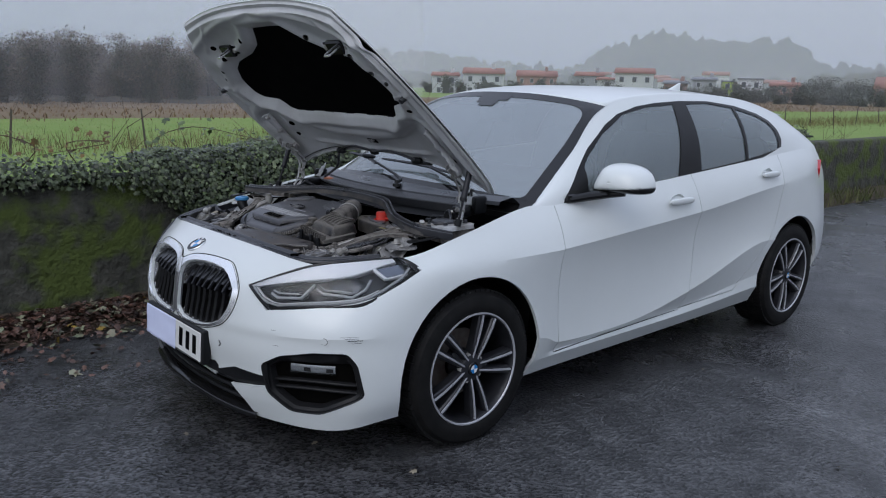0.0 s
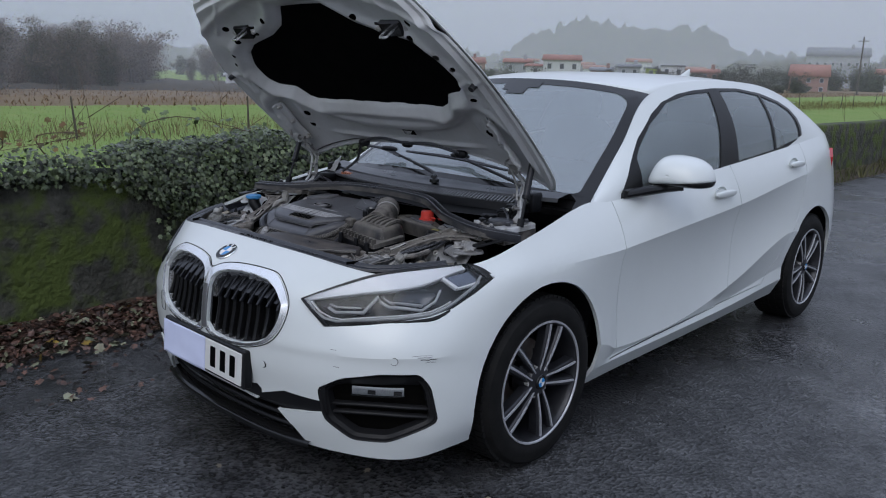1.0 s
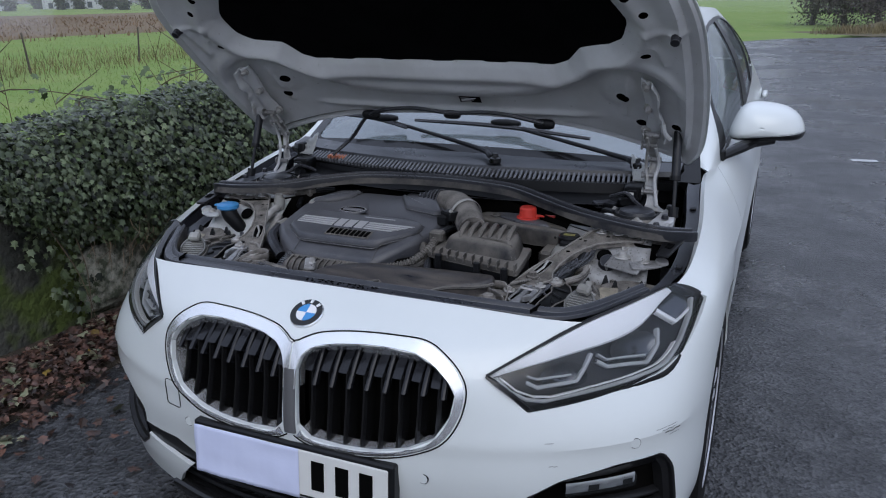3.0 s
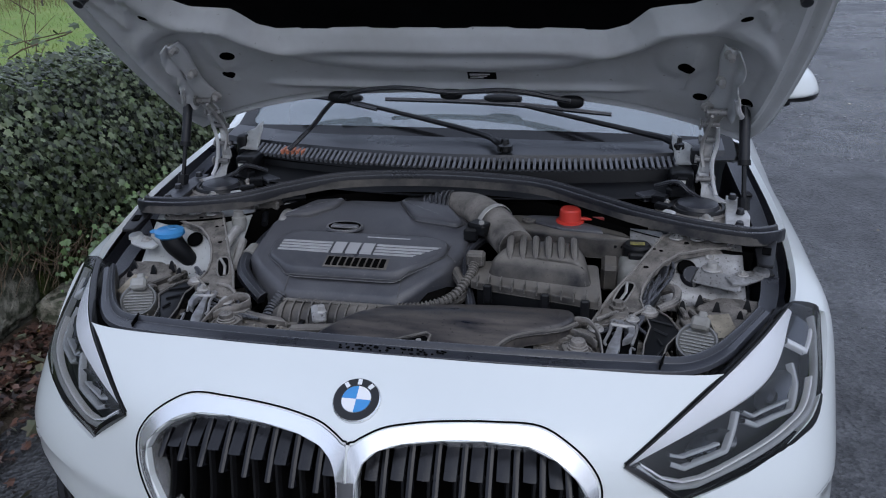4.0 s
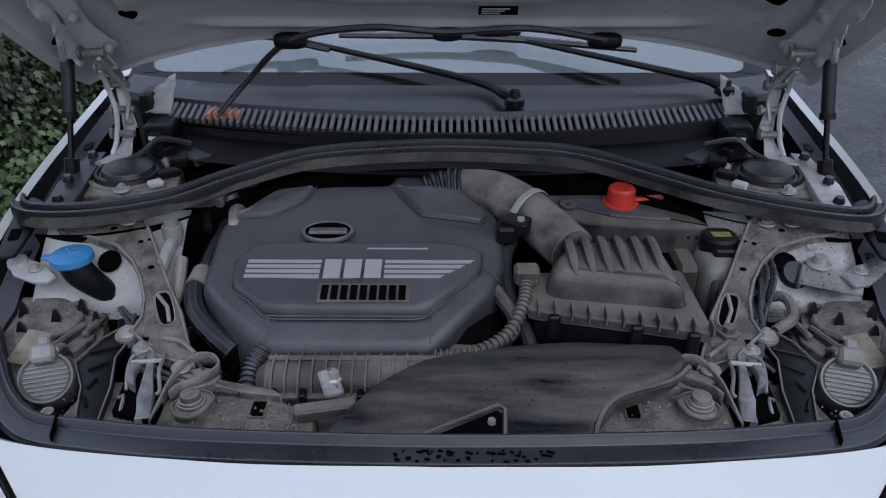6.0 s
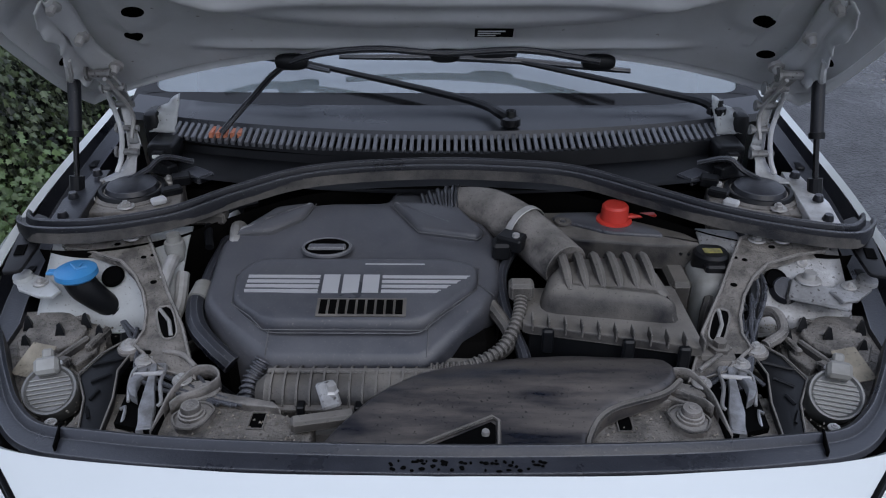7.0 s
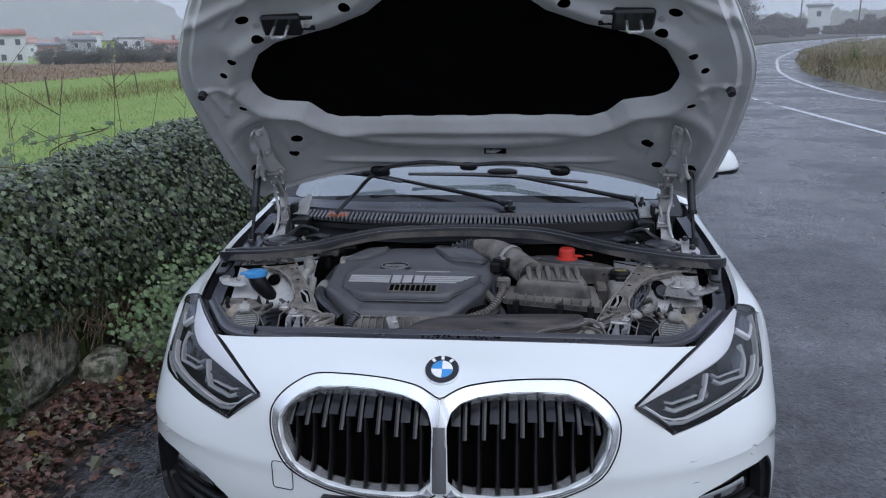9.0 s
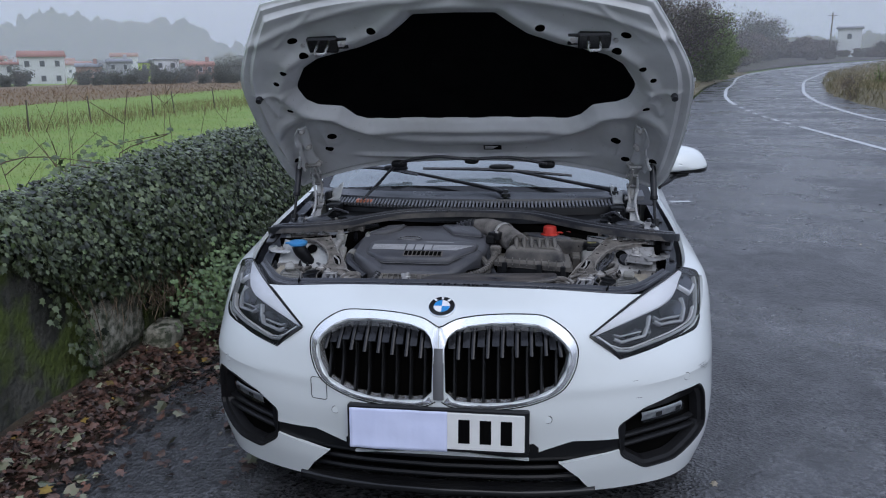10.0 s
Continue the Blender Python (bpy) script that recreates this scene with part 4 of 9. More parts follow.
# dark bushes in front of the old trees
for i in range(5):
    x, y = at_bearing(-92 + 2.1 * i + rt.uniform(-.3, .3), rt.uniform(34, 40))
    grow("evergreen_bush", x, y, rt.uniform(1.7, 2.5), 2.2, 200, 2400, MISTGREEN, "dark evergreen bush at the field's edge", 440 + i, .09, .6, RUST)
# dark leaf mould under the trees
MOULD = pbr("dark_leaf_mould", (.035, .032, .022), .95, col2=(.055, .045, .03), scale=.5, bump=.8, bscale=6)
rows = [[(*at_bearing(-100 + 46 * i / 40, 50 + 34 * j / 6 + 3 * noise.noise((i * .4, j, 3))), -.17 + .5 * (j > 0) * abs(noise.noise((i * .7, j * 1.3, 7)))) for j in range(7)] for i in range(41)]
tagged(part("wood_floor", grid(rows), MOULD, None), "dark undergrowth floor under the far trees", "ground", kind="structure")
rows = []
for p in curve_pts([(13.5, 65, 0), (17.5, 77, 0), (33.5, 107, 0), (65, 141, 0), (126, 176, 0)], 40):
    rows.append([(p.x - a, p.y + a * .9, -.1 + min(.6, a * .06) * (.4 + abs(noise.noise((p.x * .2, a, 2))))) for a in (0, 1.5, 3.5, 6, 9, 13)])
tagged(part("wood_floor", grid(rows), MOULD, None), "dark scrubby bank behind the bend", "ground", kind="structure")
# scrub, bush and trees beside the bend
for i, (b, d, h, lf) in enumerate(((6.5, 45, 4.6, 2400), (7.8, 48, 5.6, 2400), (9.0, 54, 7.0, 2200), (10.7, 58, 5.2, 9000), (11.7, 62, 4.2, 7000), (12.4, 72, 2.6, 3600), (4.5, 46, 4.4, 1800), (2.5, 48, 4.6, 1600), (9.9, 56, 4.6, 6000))):
    x, y = at_bearing(b, d)
    grow("roadside_tree", x, y, h, 1.1, 900 if lf < 3000 else 150, lf, BUSHGREEN if lf > 3000 else SCRUB, "green bush beside the bend" if lf > 3000 else "thin roadside tree with few leaves", 200 + i, .17, .3, SCRUB)
for i in range(18):
    x, y = at_bearing(12.5 + .72 * i, 112 + 6 * i + rt.uniform(0, 25))
    grow("far_tree", x, y, (6.4 if i == 2 else 1.3 if 7 < i < 12 else rt.uniform(2.6, 4.0)), 1.9, 1800, 5200, MISTGREEN if i == 2 else SCRUB, "misty tree behind the road", 230 + i, .34, .45, SCRUB)
for i in range(22):
    p = spline([(13.5, 62, 0), (20, 82, 0), (34, 110, 0), (64, 146, 0)], 3 * (i + .5) / 22)
    grow("scrub_bush", p.x - rt.uniform(2, 9), p.y + rt.uniform(2, 7), rt.uniform(1.3, 2.1), 2.4, 700, 2600, SCRUB, "brown scrub on the bank behind the bend", 280 + i, .22, .6, SCRUB)
for i in range(7):
    x, y = at_bearing(21.5 + 1.3 * i, 34 + 5 * i)
    grow("bank_shrub", x, y, rt.uniform(.9, 1.5), 1.4, 160, 320, BUSHGREEN if i % 2 else MISTBROWN, "low shrub on the grass bank", 260 + i, .09, .5, RUST)

# guard rail at the end of the lay-by
GALV = pbr("galvanised_rail", (.38, .39, .40), .5, .5, col2=(.28, .28, .28), scale=6)
rail = thing("guard_rail", "grey steel guard rail with a bent end", "guard rail")
rp = curve_pts([(4.9, 31.0, 0), (6.2, 36, 0), (7.6, 42, 0), (8.6, 46, 0)], 24)
part("rail_beam", grid([[p + Vector((o, 0, z)) for o, z in ((0, .46), (.05, .50), (0, .56), (.05, .62), (0, .68), (.0, .70))] for p in rp]), GALV, rail)
for k in range(0, 25, 6):
    part("rail_post", box(rp[k].x - .12, rp[k].y - .05, -.2, rp[k].x - .02, rp[k].y + .05, .66, .005), GALV, rail)
rows = [[(p.x - 2.5, p.y + 2, .05), (p.x - .8, p.y, .06), (p.x + .45, p.y - .2, .012)] for p in curve_pts([(3.2, 29.6, 0), (5.3, 32, 0), (7.0, 39, 0), (10.2, 52.3, 0), (18, 75.5, 0)], 30)]
tagged(part("verge_strip", grid(rows), VERGE, None), "dry grass verge along the bend", "verge", kind="structure")


def on_strip(r):
    c = spline([(3.2, 29.8, 0), (5.3, 32.2, 0), (7.0, 39, 0), (10.2, 52.3, 0)], 3 * r.random())
    return (c.x - r.uniform(0, 1.6), c.y + r.uniform(0, 1), .03)


tagged(raw("strip_grass", *blades(2200, on_strip, .12, .4, .02, .5, 14), DRYGRASS), "dry grass along the road edge", "grass", kind="stuff")

# Wall and roof tones are greyed a little to hold some of the haze.
WALLWHITE = pbr("pale_render", (.56, .57, .58), .85, col2=(.48, .49, .50), scale=.6)
WALLGREY = pbr("grey_render", (.34, .35, .37), .85, col2=(.29, .30, .32), scale=.6)
WALLBRICK = pbr("dull_brick", (.33, .21, .18), .9, col2=(.29, .19, .17), scale=.8)
WALLCREAM = pbr("cream_render", (.50, .46, .38), .85, col2=(.43, .40, .33), scale=.6)
LIME = pbr("lime_green_render", (.36, .46, .09), .8, col2=(.32, .42, .09), scale=.6)
TILES = pbr("misty_red_tiles", (.37, .185, .145), .9, col2=(.30, .165, .14), scale=1.5)
SLATE = pbr("misty_slate", (.24, .25, .27), .8, col2=(.20, .21, .23), scale=1.5)
PANE = pbr("dark_window", (.05, .06, .07), .3, col2=(.08, .09, .10), scale=2)


def house(b, d, w, depth, h, wallm, roofm, label, gable=True, floors=2, bays=3, chimney=True, turn=0.0, z0=-.7, rise=None):
    """A far house with its walls, roof, windows and chimney, facing the lay-by."""
    x, y = at_bearing(b, d)
    w, h = w * .84, h * .84
    hs = thing("house", label, "house")
    M = Matrix.Translation((x, y, z0)) @ Matrix.Rotation(radians(-b + turn), 4, "Z")
    wl_ = part("wall", moved(box(-w / 2, 0, 0, w / 2, depth, h, .03), M), wallm, hs)
    rh = (rise or w * .16) if gable else .25
    k = min(1, h / (floors * 1.9))
    o = .35
    if gable:
        bm = bmesh.new()
        q = [bm.verts.new(p) for p in ((-w / 2 - o, -o, h), (w / 2 + o, -o, h), (w / 2 + o, depth + o, h), (-w / 2 - o, depth + o, h), (-w / 2 - o * .5, depth / 2, h + rh), (w / 2 + o * .5, depth / 2, h + rh))]
        for f in ((0, 1, 5, 4), (2, 3, 4, 5), (0, 4, 3), (1, 2, 5), (3, 2, 1, 0)):
            bm.faces.new([q[i] for i in f])
        rf = part("roof", moved(bm, M), roofm, hs)
    else:
        rf = part("roof", moved(box(-w / 2 - .2, -.2, h, w / 2 + .2, depth + .2, h + rh, .03), M), roofm, hs)
    if chimney:
        part("chimney", moved(box(w * .2, depth * .4, h, w * .2 + .7, depth * .4 + .6, h + rh + .8, .02), M), wallm, rf)
    for i in range(bays):
        for f in range(floors):
            cx = -w / 2 + w * (i + .5) / bays
            cz = h * (f + .5) / floors + .1
            win = part("window", moved(box(cx - .40 * k, -.06, cz - .50 * k, cx + .40 * k, .02, cz + .50 * k, .02), M), WALLWHITE if wallm is not WALLWHITE else WALLGREY, hs)
            part("pane", moved(box(cx - .34 * k, -.075, cz - .44 * k, cx + .34 * k, -.055, cz + .44 * k, 0), M), PANE, win)
    return hs


house(-48.6, 150, 6, 8, 4.4, WALLWHITE, TILES, "low white house under a red tiled roof", bays=2)
house(-45.8, 148, 9, 8, 5.0, WALLWHITE, TILES, "white two-storey house with a red hipped roof")
house(-42.0, 185, 11, 8, 5.2, WALLBRICK, TILES, "long brick house with a dull red roof", bays=4)
house(-56.9, 82, 5.8, 4, 2.6, WALLWHITE, TILES, "white cottage with a red tiled roof at the field", bays=4, floors=1, rise=1.35)
house(-53.9, 88, 4.9, 5, 3.0, WALLCREAM, SLATE, "cream house with a grey slate roof", bays=2, rise=1.4)
house(-58.0, 74, 4.2, 2.5, 1.55, WALLWHITE, WALLWHITE, "small flat white outbuilding", gable=False, floors=1, bays=0, chimney=False)
house(-52.6, 138, 5, 6, 3.0, WALLWHITE, SLATE, "small white farm building", floors=1, bays=2)
house(-38.2, 168, 7, 8, 5.4, WALLGREY, TILES, "grey-white house with a red roof behind the field", bays=2)
house(-35.0, 148, 8.2, 8, 5.8, WALLWHITE, TILES, "tall white house with small dark windows", bays=3, chimney=False)
house(-36.9, 155, 4.5, 8, 4.4, WALLWHITE, TILES, "red-roofed annexe of the white house", bays=1)
house(-32.2, 165, 5.5, 7, 3.9, WALLBRICK, SLATE, "brick shed with a dark roof", bays=2, floors=1)
house(-30.3, 172, 5.5, 7, 5.0, WALLGREY, SLATE, "grey house among the hedges", bays=2)
house(-28.75, 160, 2.6, 7, 4.6, LIME, SLATE, "lime green wing of a modern house", gable=False, bays=1, chimney=False)
house(-27.3, 160, 5.4, 8, 5.2, WALLWHITE, SLATE, "white modern house with a flat dark roof", gable=False, bays=2, chimney=False)
house(-25.1, 155, 5.8, 7, 3.9, WALLBRICK, TILES, "red brick house with white windows", bays=3)
house(-13.5, 175, 9, 8, 4.5, WALLWHITE, TILES, "white house beyond the wall", bays=3)
house(-10.5, 190, 10, 8, 4.5, WALLWHITE, TILES, "pale house with a red roof", bays=3)
house(-18.5, 150, 7.4, 7, 3.6, WALLBRICK, TILES, "brick house with a broad dull-red roof", bays=3, rise=2.1, chimney=False)
house(-17.2, 260, 20, 10, 11.5, WALLGREY, SLATE, "long grey building on the rise", bays=8, floors=2)
house(19.2, 168, 4.9, 4.4, 7.4, WALLWHITE, SLATE, "small white tower house behind the bend", bays=1, floors=2, chimney=False, rise=.5)
rh_ = random.Random(5)
for i in range(12):
    house(-39 + 1.3 * i + rh_.uniform(-.3, .3), rh_.uniform(260, 330), rh_.uniform(6, 10), 7, rh_.uniform(4, 5), (WALLGREY, WALLWHITE)[i % 2], (TILES, SLATE)[i % 3 == 0], "hillside house half lost in the mist", bays=2, floors=1, chimney=False, z0=rh_.uniform(-.5, 2.5))

HEDGE = pbr("misty_hedge", (.075, .085, .07), .95, col2=(.10, .105, .085), scale=.5, island=.3)
for i in range(30):
    b = -62 + 1.35 * i + rt.uniform(-.4, .4)
    if -36.3 < b < -33.2:
        continue
    x, y = at_bearing(b, rt.uniform(128, 158))
    grow("garden_shrub", x, y, rt.uniform(1.0, 1.9) if i % 5 else 3.2, 2.6 if i % 5 else 1.2, 0, 700, HEDGE, "misty shrub among the far houses", 300 + i, .38, .6)

for i in range(34):
    b = -39 + .62 * i + rt.uniform(-.25, .25)
    if -36.3 < b < -33.2:
        continue
    x, y = at_bearing(b, rt.uniform(112, 124))
    grow("hedge_bush", x, y, rt.uniform(.9, 1.6) if i % 4 else 2.3, 2.4, 60, 900, HEDGE, "dark hedge bush below the houses", 500 + i, .20, .7, RUST)

for i in range(16):
    x, y = at_bearing(-24 + .8 * i + rt.uniform(-.2, .2), rt.uniform(165, 185))
    grow("hedge_bush", x, y, rt.uniform(3.0, 4.6), 1.9, 60, 1100, HEDGE, "dark hedge bush below the long building", 540 + i, .30, .7, RUST)

POLE = pbr("tarred_pole", (.10, .09, .08), .9)
for b, d, h in ((18.2, 140, 7.2), (21.6, 140, 7.2), (-15.4, 120, 7.5), (-12.2, 118, 8.0)):
    x, y = at_bearing(b, d)
    pl = part("utility_pole", join(tube([(x, y, -.3), (x, y, h)], [.13, .09], 8), box(x - .7, y - .05, h - .6, x + .7, y + .05, h - .5, .01)), POLE, None)
    tagged(pl, "dark wooden utility pole with a cross-arm", "pole", "utility poles")


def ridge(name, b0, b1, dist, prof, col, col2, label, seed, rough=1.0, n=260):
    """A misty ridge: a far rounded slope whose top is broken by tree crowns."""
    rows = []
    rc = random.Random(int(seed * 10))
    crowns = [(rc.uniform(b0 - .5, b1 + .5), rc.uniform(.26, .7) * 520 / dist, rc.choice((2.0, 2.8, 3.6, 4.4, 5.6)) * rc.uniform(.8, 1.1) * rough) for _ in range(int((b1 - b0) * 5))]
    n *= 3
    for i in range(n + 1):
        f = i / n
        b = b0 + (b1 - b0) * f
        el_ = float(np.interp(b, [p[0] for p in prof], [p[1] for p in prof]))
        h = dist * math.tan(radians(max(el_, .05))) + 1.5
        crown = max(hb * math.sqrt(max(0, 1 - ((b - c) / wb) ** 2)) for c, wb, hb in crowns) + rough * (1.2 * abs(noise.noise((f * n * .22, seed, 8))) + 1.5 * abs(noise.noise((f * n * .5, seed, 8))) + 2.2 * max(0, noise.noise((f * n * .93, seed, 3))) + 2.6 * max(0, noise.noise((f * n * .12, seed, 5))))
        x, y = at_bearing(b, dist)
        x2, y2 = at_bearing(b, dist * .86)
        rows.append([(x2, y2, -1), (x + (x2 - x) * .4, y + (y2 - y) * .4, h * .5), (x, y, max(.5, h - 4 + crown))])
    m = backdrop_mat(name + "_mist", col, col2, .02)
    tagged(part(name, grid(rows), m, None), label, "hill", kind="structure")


SKYMIST = (.36, .385, .425)
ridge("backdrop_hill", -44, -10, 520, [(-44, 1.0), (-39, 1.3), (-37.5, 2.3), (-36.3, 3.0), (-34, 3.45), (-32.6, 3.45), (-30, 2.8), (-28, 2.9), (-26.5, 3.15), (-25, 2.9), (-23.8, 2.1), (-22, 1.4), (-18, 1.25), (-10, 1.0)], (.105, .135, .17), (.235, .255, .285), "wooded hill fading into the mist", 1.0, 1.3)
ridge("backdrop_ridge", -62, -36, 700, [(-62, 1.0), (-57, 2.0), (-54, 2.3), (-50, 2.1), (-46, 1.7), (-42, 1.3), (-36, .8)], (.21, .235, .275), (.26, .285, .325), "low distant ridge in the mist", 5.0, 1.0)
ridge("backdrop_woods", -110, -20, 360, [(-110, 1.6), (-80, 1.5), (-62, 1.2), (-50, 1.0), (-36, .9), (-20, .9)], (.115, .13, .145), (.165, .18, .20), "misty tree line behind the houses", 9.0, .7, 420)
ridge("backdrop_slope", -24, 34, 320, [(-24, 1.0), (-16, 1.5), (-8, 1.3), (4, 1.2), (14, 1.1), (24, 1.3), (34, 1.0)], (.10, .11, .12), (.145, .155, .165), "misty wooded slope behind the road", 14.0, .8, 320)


# ---- mist: thin veils that scatter the skylight, thicker with distance ----
def veil(radius, share, first, last):
    m = bpy.data.materials.new("thin_mist")
    m.use_nodes = True
    n, l = m.node_tree.nodes, m.node_tree.links
    n.remove(n["Principled BSDF"])
    tr, df, tl = n.new("ShaderNodeBsdfTransparent"), n.new("ShaderNodeBsdfDiffuse"), n.new("ShaderNodeBsdfTranslucent")
    for k in (df, tl):
        k.inputs[0].default_value = (.96, .97, 1.0, 1)
    a, b = n.new("ShaderNodeMixShader"), n.new("ShaderNodeMixShader")
    b.inputs[0].default_value = share
    l.new(df.outputs[0], a.inputs[1])
    l.new(tl.outputs[0], a.inputs[2])
    l.new(tr.outputs[0], b.inputs[1])
    l.new(a.outputs[0], b.inputs[2])
    l.new(b.outputs[0], n["Material Output"].inputs["Surface"])
    rows = [[(*at_bearing(first + (last - first) * i / 36, radius), z) for i in range(37)] for z in (-.5, radius * .05, radius * .15)]
    ob = part("mist", grid(rows), m, None)
    ob.visible_shadow = False
    tagged(ob, "thin veil of winter mist over the field", "mist", kind="stuff")


for radius, share, first, last in ((41, .10, -125, -50), (58, .09, -125, -50), (82, .05, -125, 55), (118, .06, -125, 55), (215, .20, -125, 55), (340, .18, -125, 55), (43, .05, 1, 55), (84, .06, 12.4, 55)):
    veil(radius, share, first, last)


# beyond the bend the road climbs, and all that stands beside it
def climb(x, y):
    d = np.hypot(x, y)
    turn = np.clip((np.degrees(np.arctan2(x, y)) - 2) / 7, 0, 1)
    fade = np.clip((75 - np.degrees(np.arctan2(x, y))) / 25, 0, 1)
    d = np.clip(d - 36, 0, 110)
    return (.0245 * d - .3 * (1 - np.exp(-d / 12))) * turn * turn * (3 - 2 * turn) * fade * (y > 0)


for ob in list(scene.objects):
    if ob.type == "MESH" and not ob.name.startswith(("mist", "hills", "ridge")):
        co = np.empty(len(ob.data.vertices) * 3, "f")
        ob.data.vertices.foreach_get("co", co)
        co = co.reshape(-1, 3)
        up = climb(co[:, 0].astype("f8"), co[:, 1].astype("f8"))
        if up.max() > .001:
            co[:, 2] += up
            ob.data.vertices.foreach_set("co", co.ravel())
            ob.data.update()

# ---- the car: nose towards -y, front axle over the origin, x to its own left ----
car = thing("hatchback_car", "white five-door hatchback parked on wet asphalt with its bonnet open", "car")

# feature lines of the left flank, from the middle of the nose round to the middle of the tail
LINES = [
    [(0, -.795, .18), (.30, -.775, .18), (.56, -.70, .175), (.755, -.575, .175), (.835, -.39, .20), (.83, 0, .19), (.81, .40, .185), (.805, .58, .185),
     (.80, 1.1, .185), (.80, 1.64, .19), (.805, 2.25, .20), (.83, 2.67, .22), (.80, 3.08, .25), (.62, 3.36, .27), (0, 3.43, .27)],
    [(0, -.82, .27), (.30, -.80, .27), (.57, -.725, .27), (.785, -.575, .265), (.868, -.385, .28), (.88, 0, .28), (.855, .40, .262), (.85, .58, .262),
     (.848, 1.1, .262), (.848, 1.64, .268), (.86, 2.25, .30), (.89, 2.67, .32), (.85, 3.08, .36), (.66, 3.40, .38), (0, 3.465, .38)],
    [(0, -.835, .36), (.30, -.815, .36), (.57, -.745, .36), (.795, -.585, .365), (.878, -.385, .37), (.893, 0, .37), (.865, .40, .295), (.84, .58, .28),
     (.836, 1.1, .285), (.836, 1.64, .305), (.855, 2.25, .37), (.895, 2.67, .41), (.86, 3.08, .46), (.67, 3.41, .5), (0, 3.47, .5)],
    [(0, -.845, .46), (.30, -.83, .46), (.57, -.752, .465), (.79, -.592, .475), (.876, -.38, .46), (.897, 0, .46), (.885, .40, .37), (.874, .56, .322),
     (.874, 1.1, .328), (.880, 1.64, .42), (.892, 2.25, .58), (.898, 2.67, .53), (.86, 3.08, .56), (.67, 3.40, .6), (0, 3.465, .6)],
    [(0, -.845, .57), (.30, -.82, .57), (.56, -.735, .565), (.775, -.58, .57), (.870, -.36, .58), (.897, 0, .60), (.878, .40, .57), (.864, .58, .56),
     (.857, 1.1, .58), (.859, 1.64, .63), (.876, 2.25, .72), (.892, 2.67, .67), (.85, 3.08, .70), (.67, 3.36, .73), (0, 3.44, .73)],
    [(0, -.805, .72), (.28, -.785, .71), (.53, -.695, .685), (.735, -.515, .69), (.856, -.27, .735), (.880, 0, .745), (.888, .40, .745), (.889, .58, .752),
     (.892, 1.1, .785), (.892, 1.64, .822), (.888, 2.25, .885), (.868, 2.67, .91), (.81, 3.08, .93), (.66, 3.33, .92), (0, 3.40, .92)],
    [(0, -.664, .807), (.30, -.650, .801), (.612, -.572, .772), (.70, -.44, .785), (.785, -.26, .795), (.80, 0, .855), (.772, .36, .925), (.795, .56, .925),
     (.815, 1.1, .972), (.82, 1.64, 1.01), (.81, 2.25, 1.05), (.79, 2.67, 1.075), (.745, 3.08, 1.09), (.62, 3.24, 1.08), (0, 3.33, 1.08)],
]
NC, NR = 8, 8


def section(col, i, side):
    """Row i of one cross-section: smooth round the nose, creased along the two body lines on the flank."""
    smooth = spline(col, i / NR)
    if side <= 0:
        return smooth
    t = i / NR
    if t <= 3:
        k = min(int(t), 2)
        crease = Vector(col[k]).lerp(Vector(col[k + 1]), t - k)
    elif t <= 5:
        f = (t - 3) / 2
        a, b, c = Vector(col[3]), Vector(col[4]), Vector(col[5])
        crease = a * (1 - f) * (1 - 2 * f) + b * 4 * f * (1 - f) + c * f * (2 * f - 1)
    else:
        f = t - 5
        crease = Vector(col[5]).lerp(Vector(col[6]), f) + Vector((.010 * math.sin(math.pi * f), 0, 0))
    return smooth.lerp(crease, side)


def fold(p):
    """The fold across the bumper's corner: the skin steps in below it."""
    if p.y > -.30 or p.x < .26 or p.z > .530:
        return p
    w = min(1, (p.x - .26) / .10) * min(1, max(0, (-.36 - p.y) / .14)) * min(1, max(0, (p.z - .26) / .12))
    return p + Vector((-.45, .89, 0)) * .008 * w * (1 - math.exp(-(.530 - p.z) / .016))


def flank():
    cols = [curve_pts(r, (len(r) - 1) * NC) for r in LINES]
    n = len(cols[0])
    rows = []
    k = len(LINES) - 1
    for i in range(k * NR + 1):
        row = []
        for j in range(n):
            c = j / NC
            side = min(1, max(0, (c - 4.6) / 1.6)) * min(1, max(0, (12.6 - c) / 1.2))
            row.append(fold(section([tuple(q[j]) for q in cols], i, side * side * (3 - 2 * side))))
        rows.append(row)
    return grid(rows)


RAIL = [(.745, .45, .93), (.685, .75, 1.132), (.622, 1.065, 1.338), (.612, 1.64, 1.402), (.605, 2.3, 1.385), (.59, 2.82, 1.302), (.55, 3.06, 1.24)]


def belt(f):
    """The belt line from the base of the windscreen pillar (0) to the tail (1)."""
    return spline(LINES[6], 6.2 + f * 6.3)


def greenhouse():
    rows, n, m = [], 72, 12
    for i in range(m + 1):
        v = i / m
        row = []
        for j in range(n + 1):
            f = j / n
            a, b = belt(f), spline(RAIL, f * 6)
            p = a.lerp(b, v)
            p.x += 0.035 * math.sin(math.pi * v) * min(1.0, (b.z - a.z) / 0.3)
            row.append(p)
        rows.append(row)
    return grid(rows)


def arc_poly(cy, cz, r, n=44):
    return [(cy + r * math.cos(2 * math.pi * i / n), cz + r * math.sin(2 * math.pi * i / n)) for i in range(n)]


body = flank()
ONSIDE = lambda c: c.x > 0.5 and c.y > -0.55
# wheel arches
carve(body, arc_poly(0.0, .322, .374), Y, Z, lambda c: c.x > 0.6 and -.55 < c.y < .6).free()
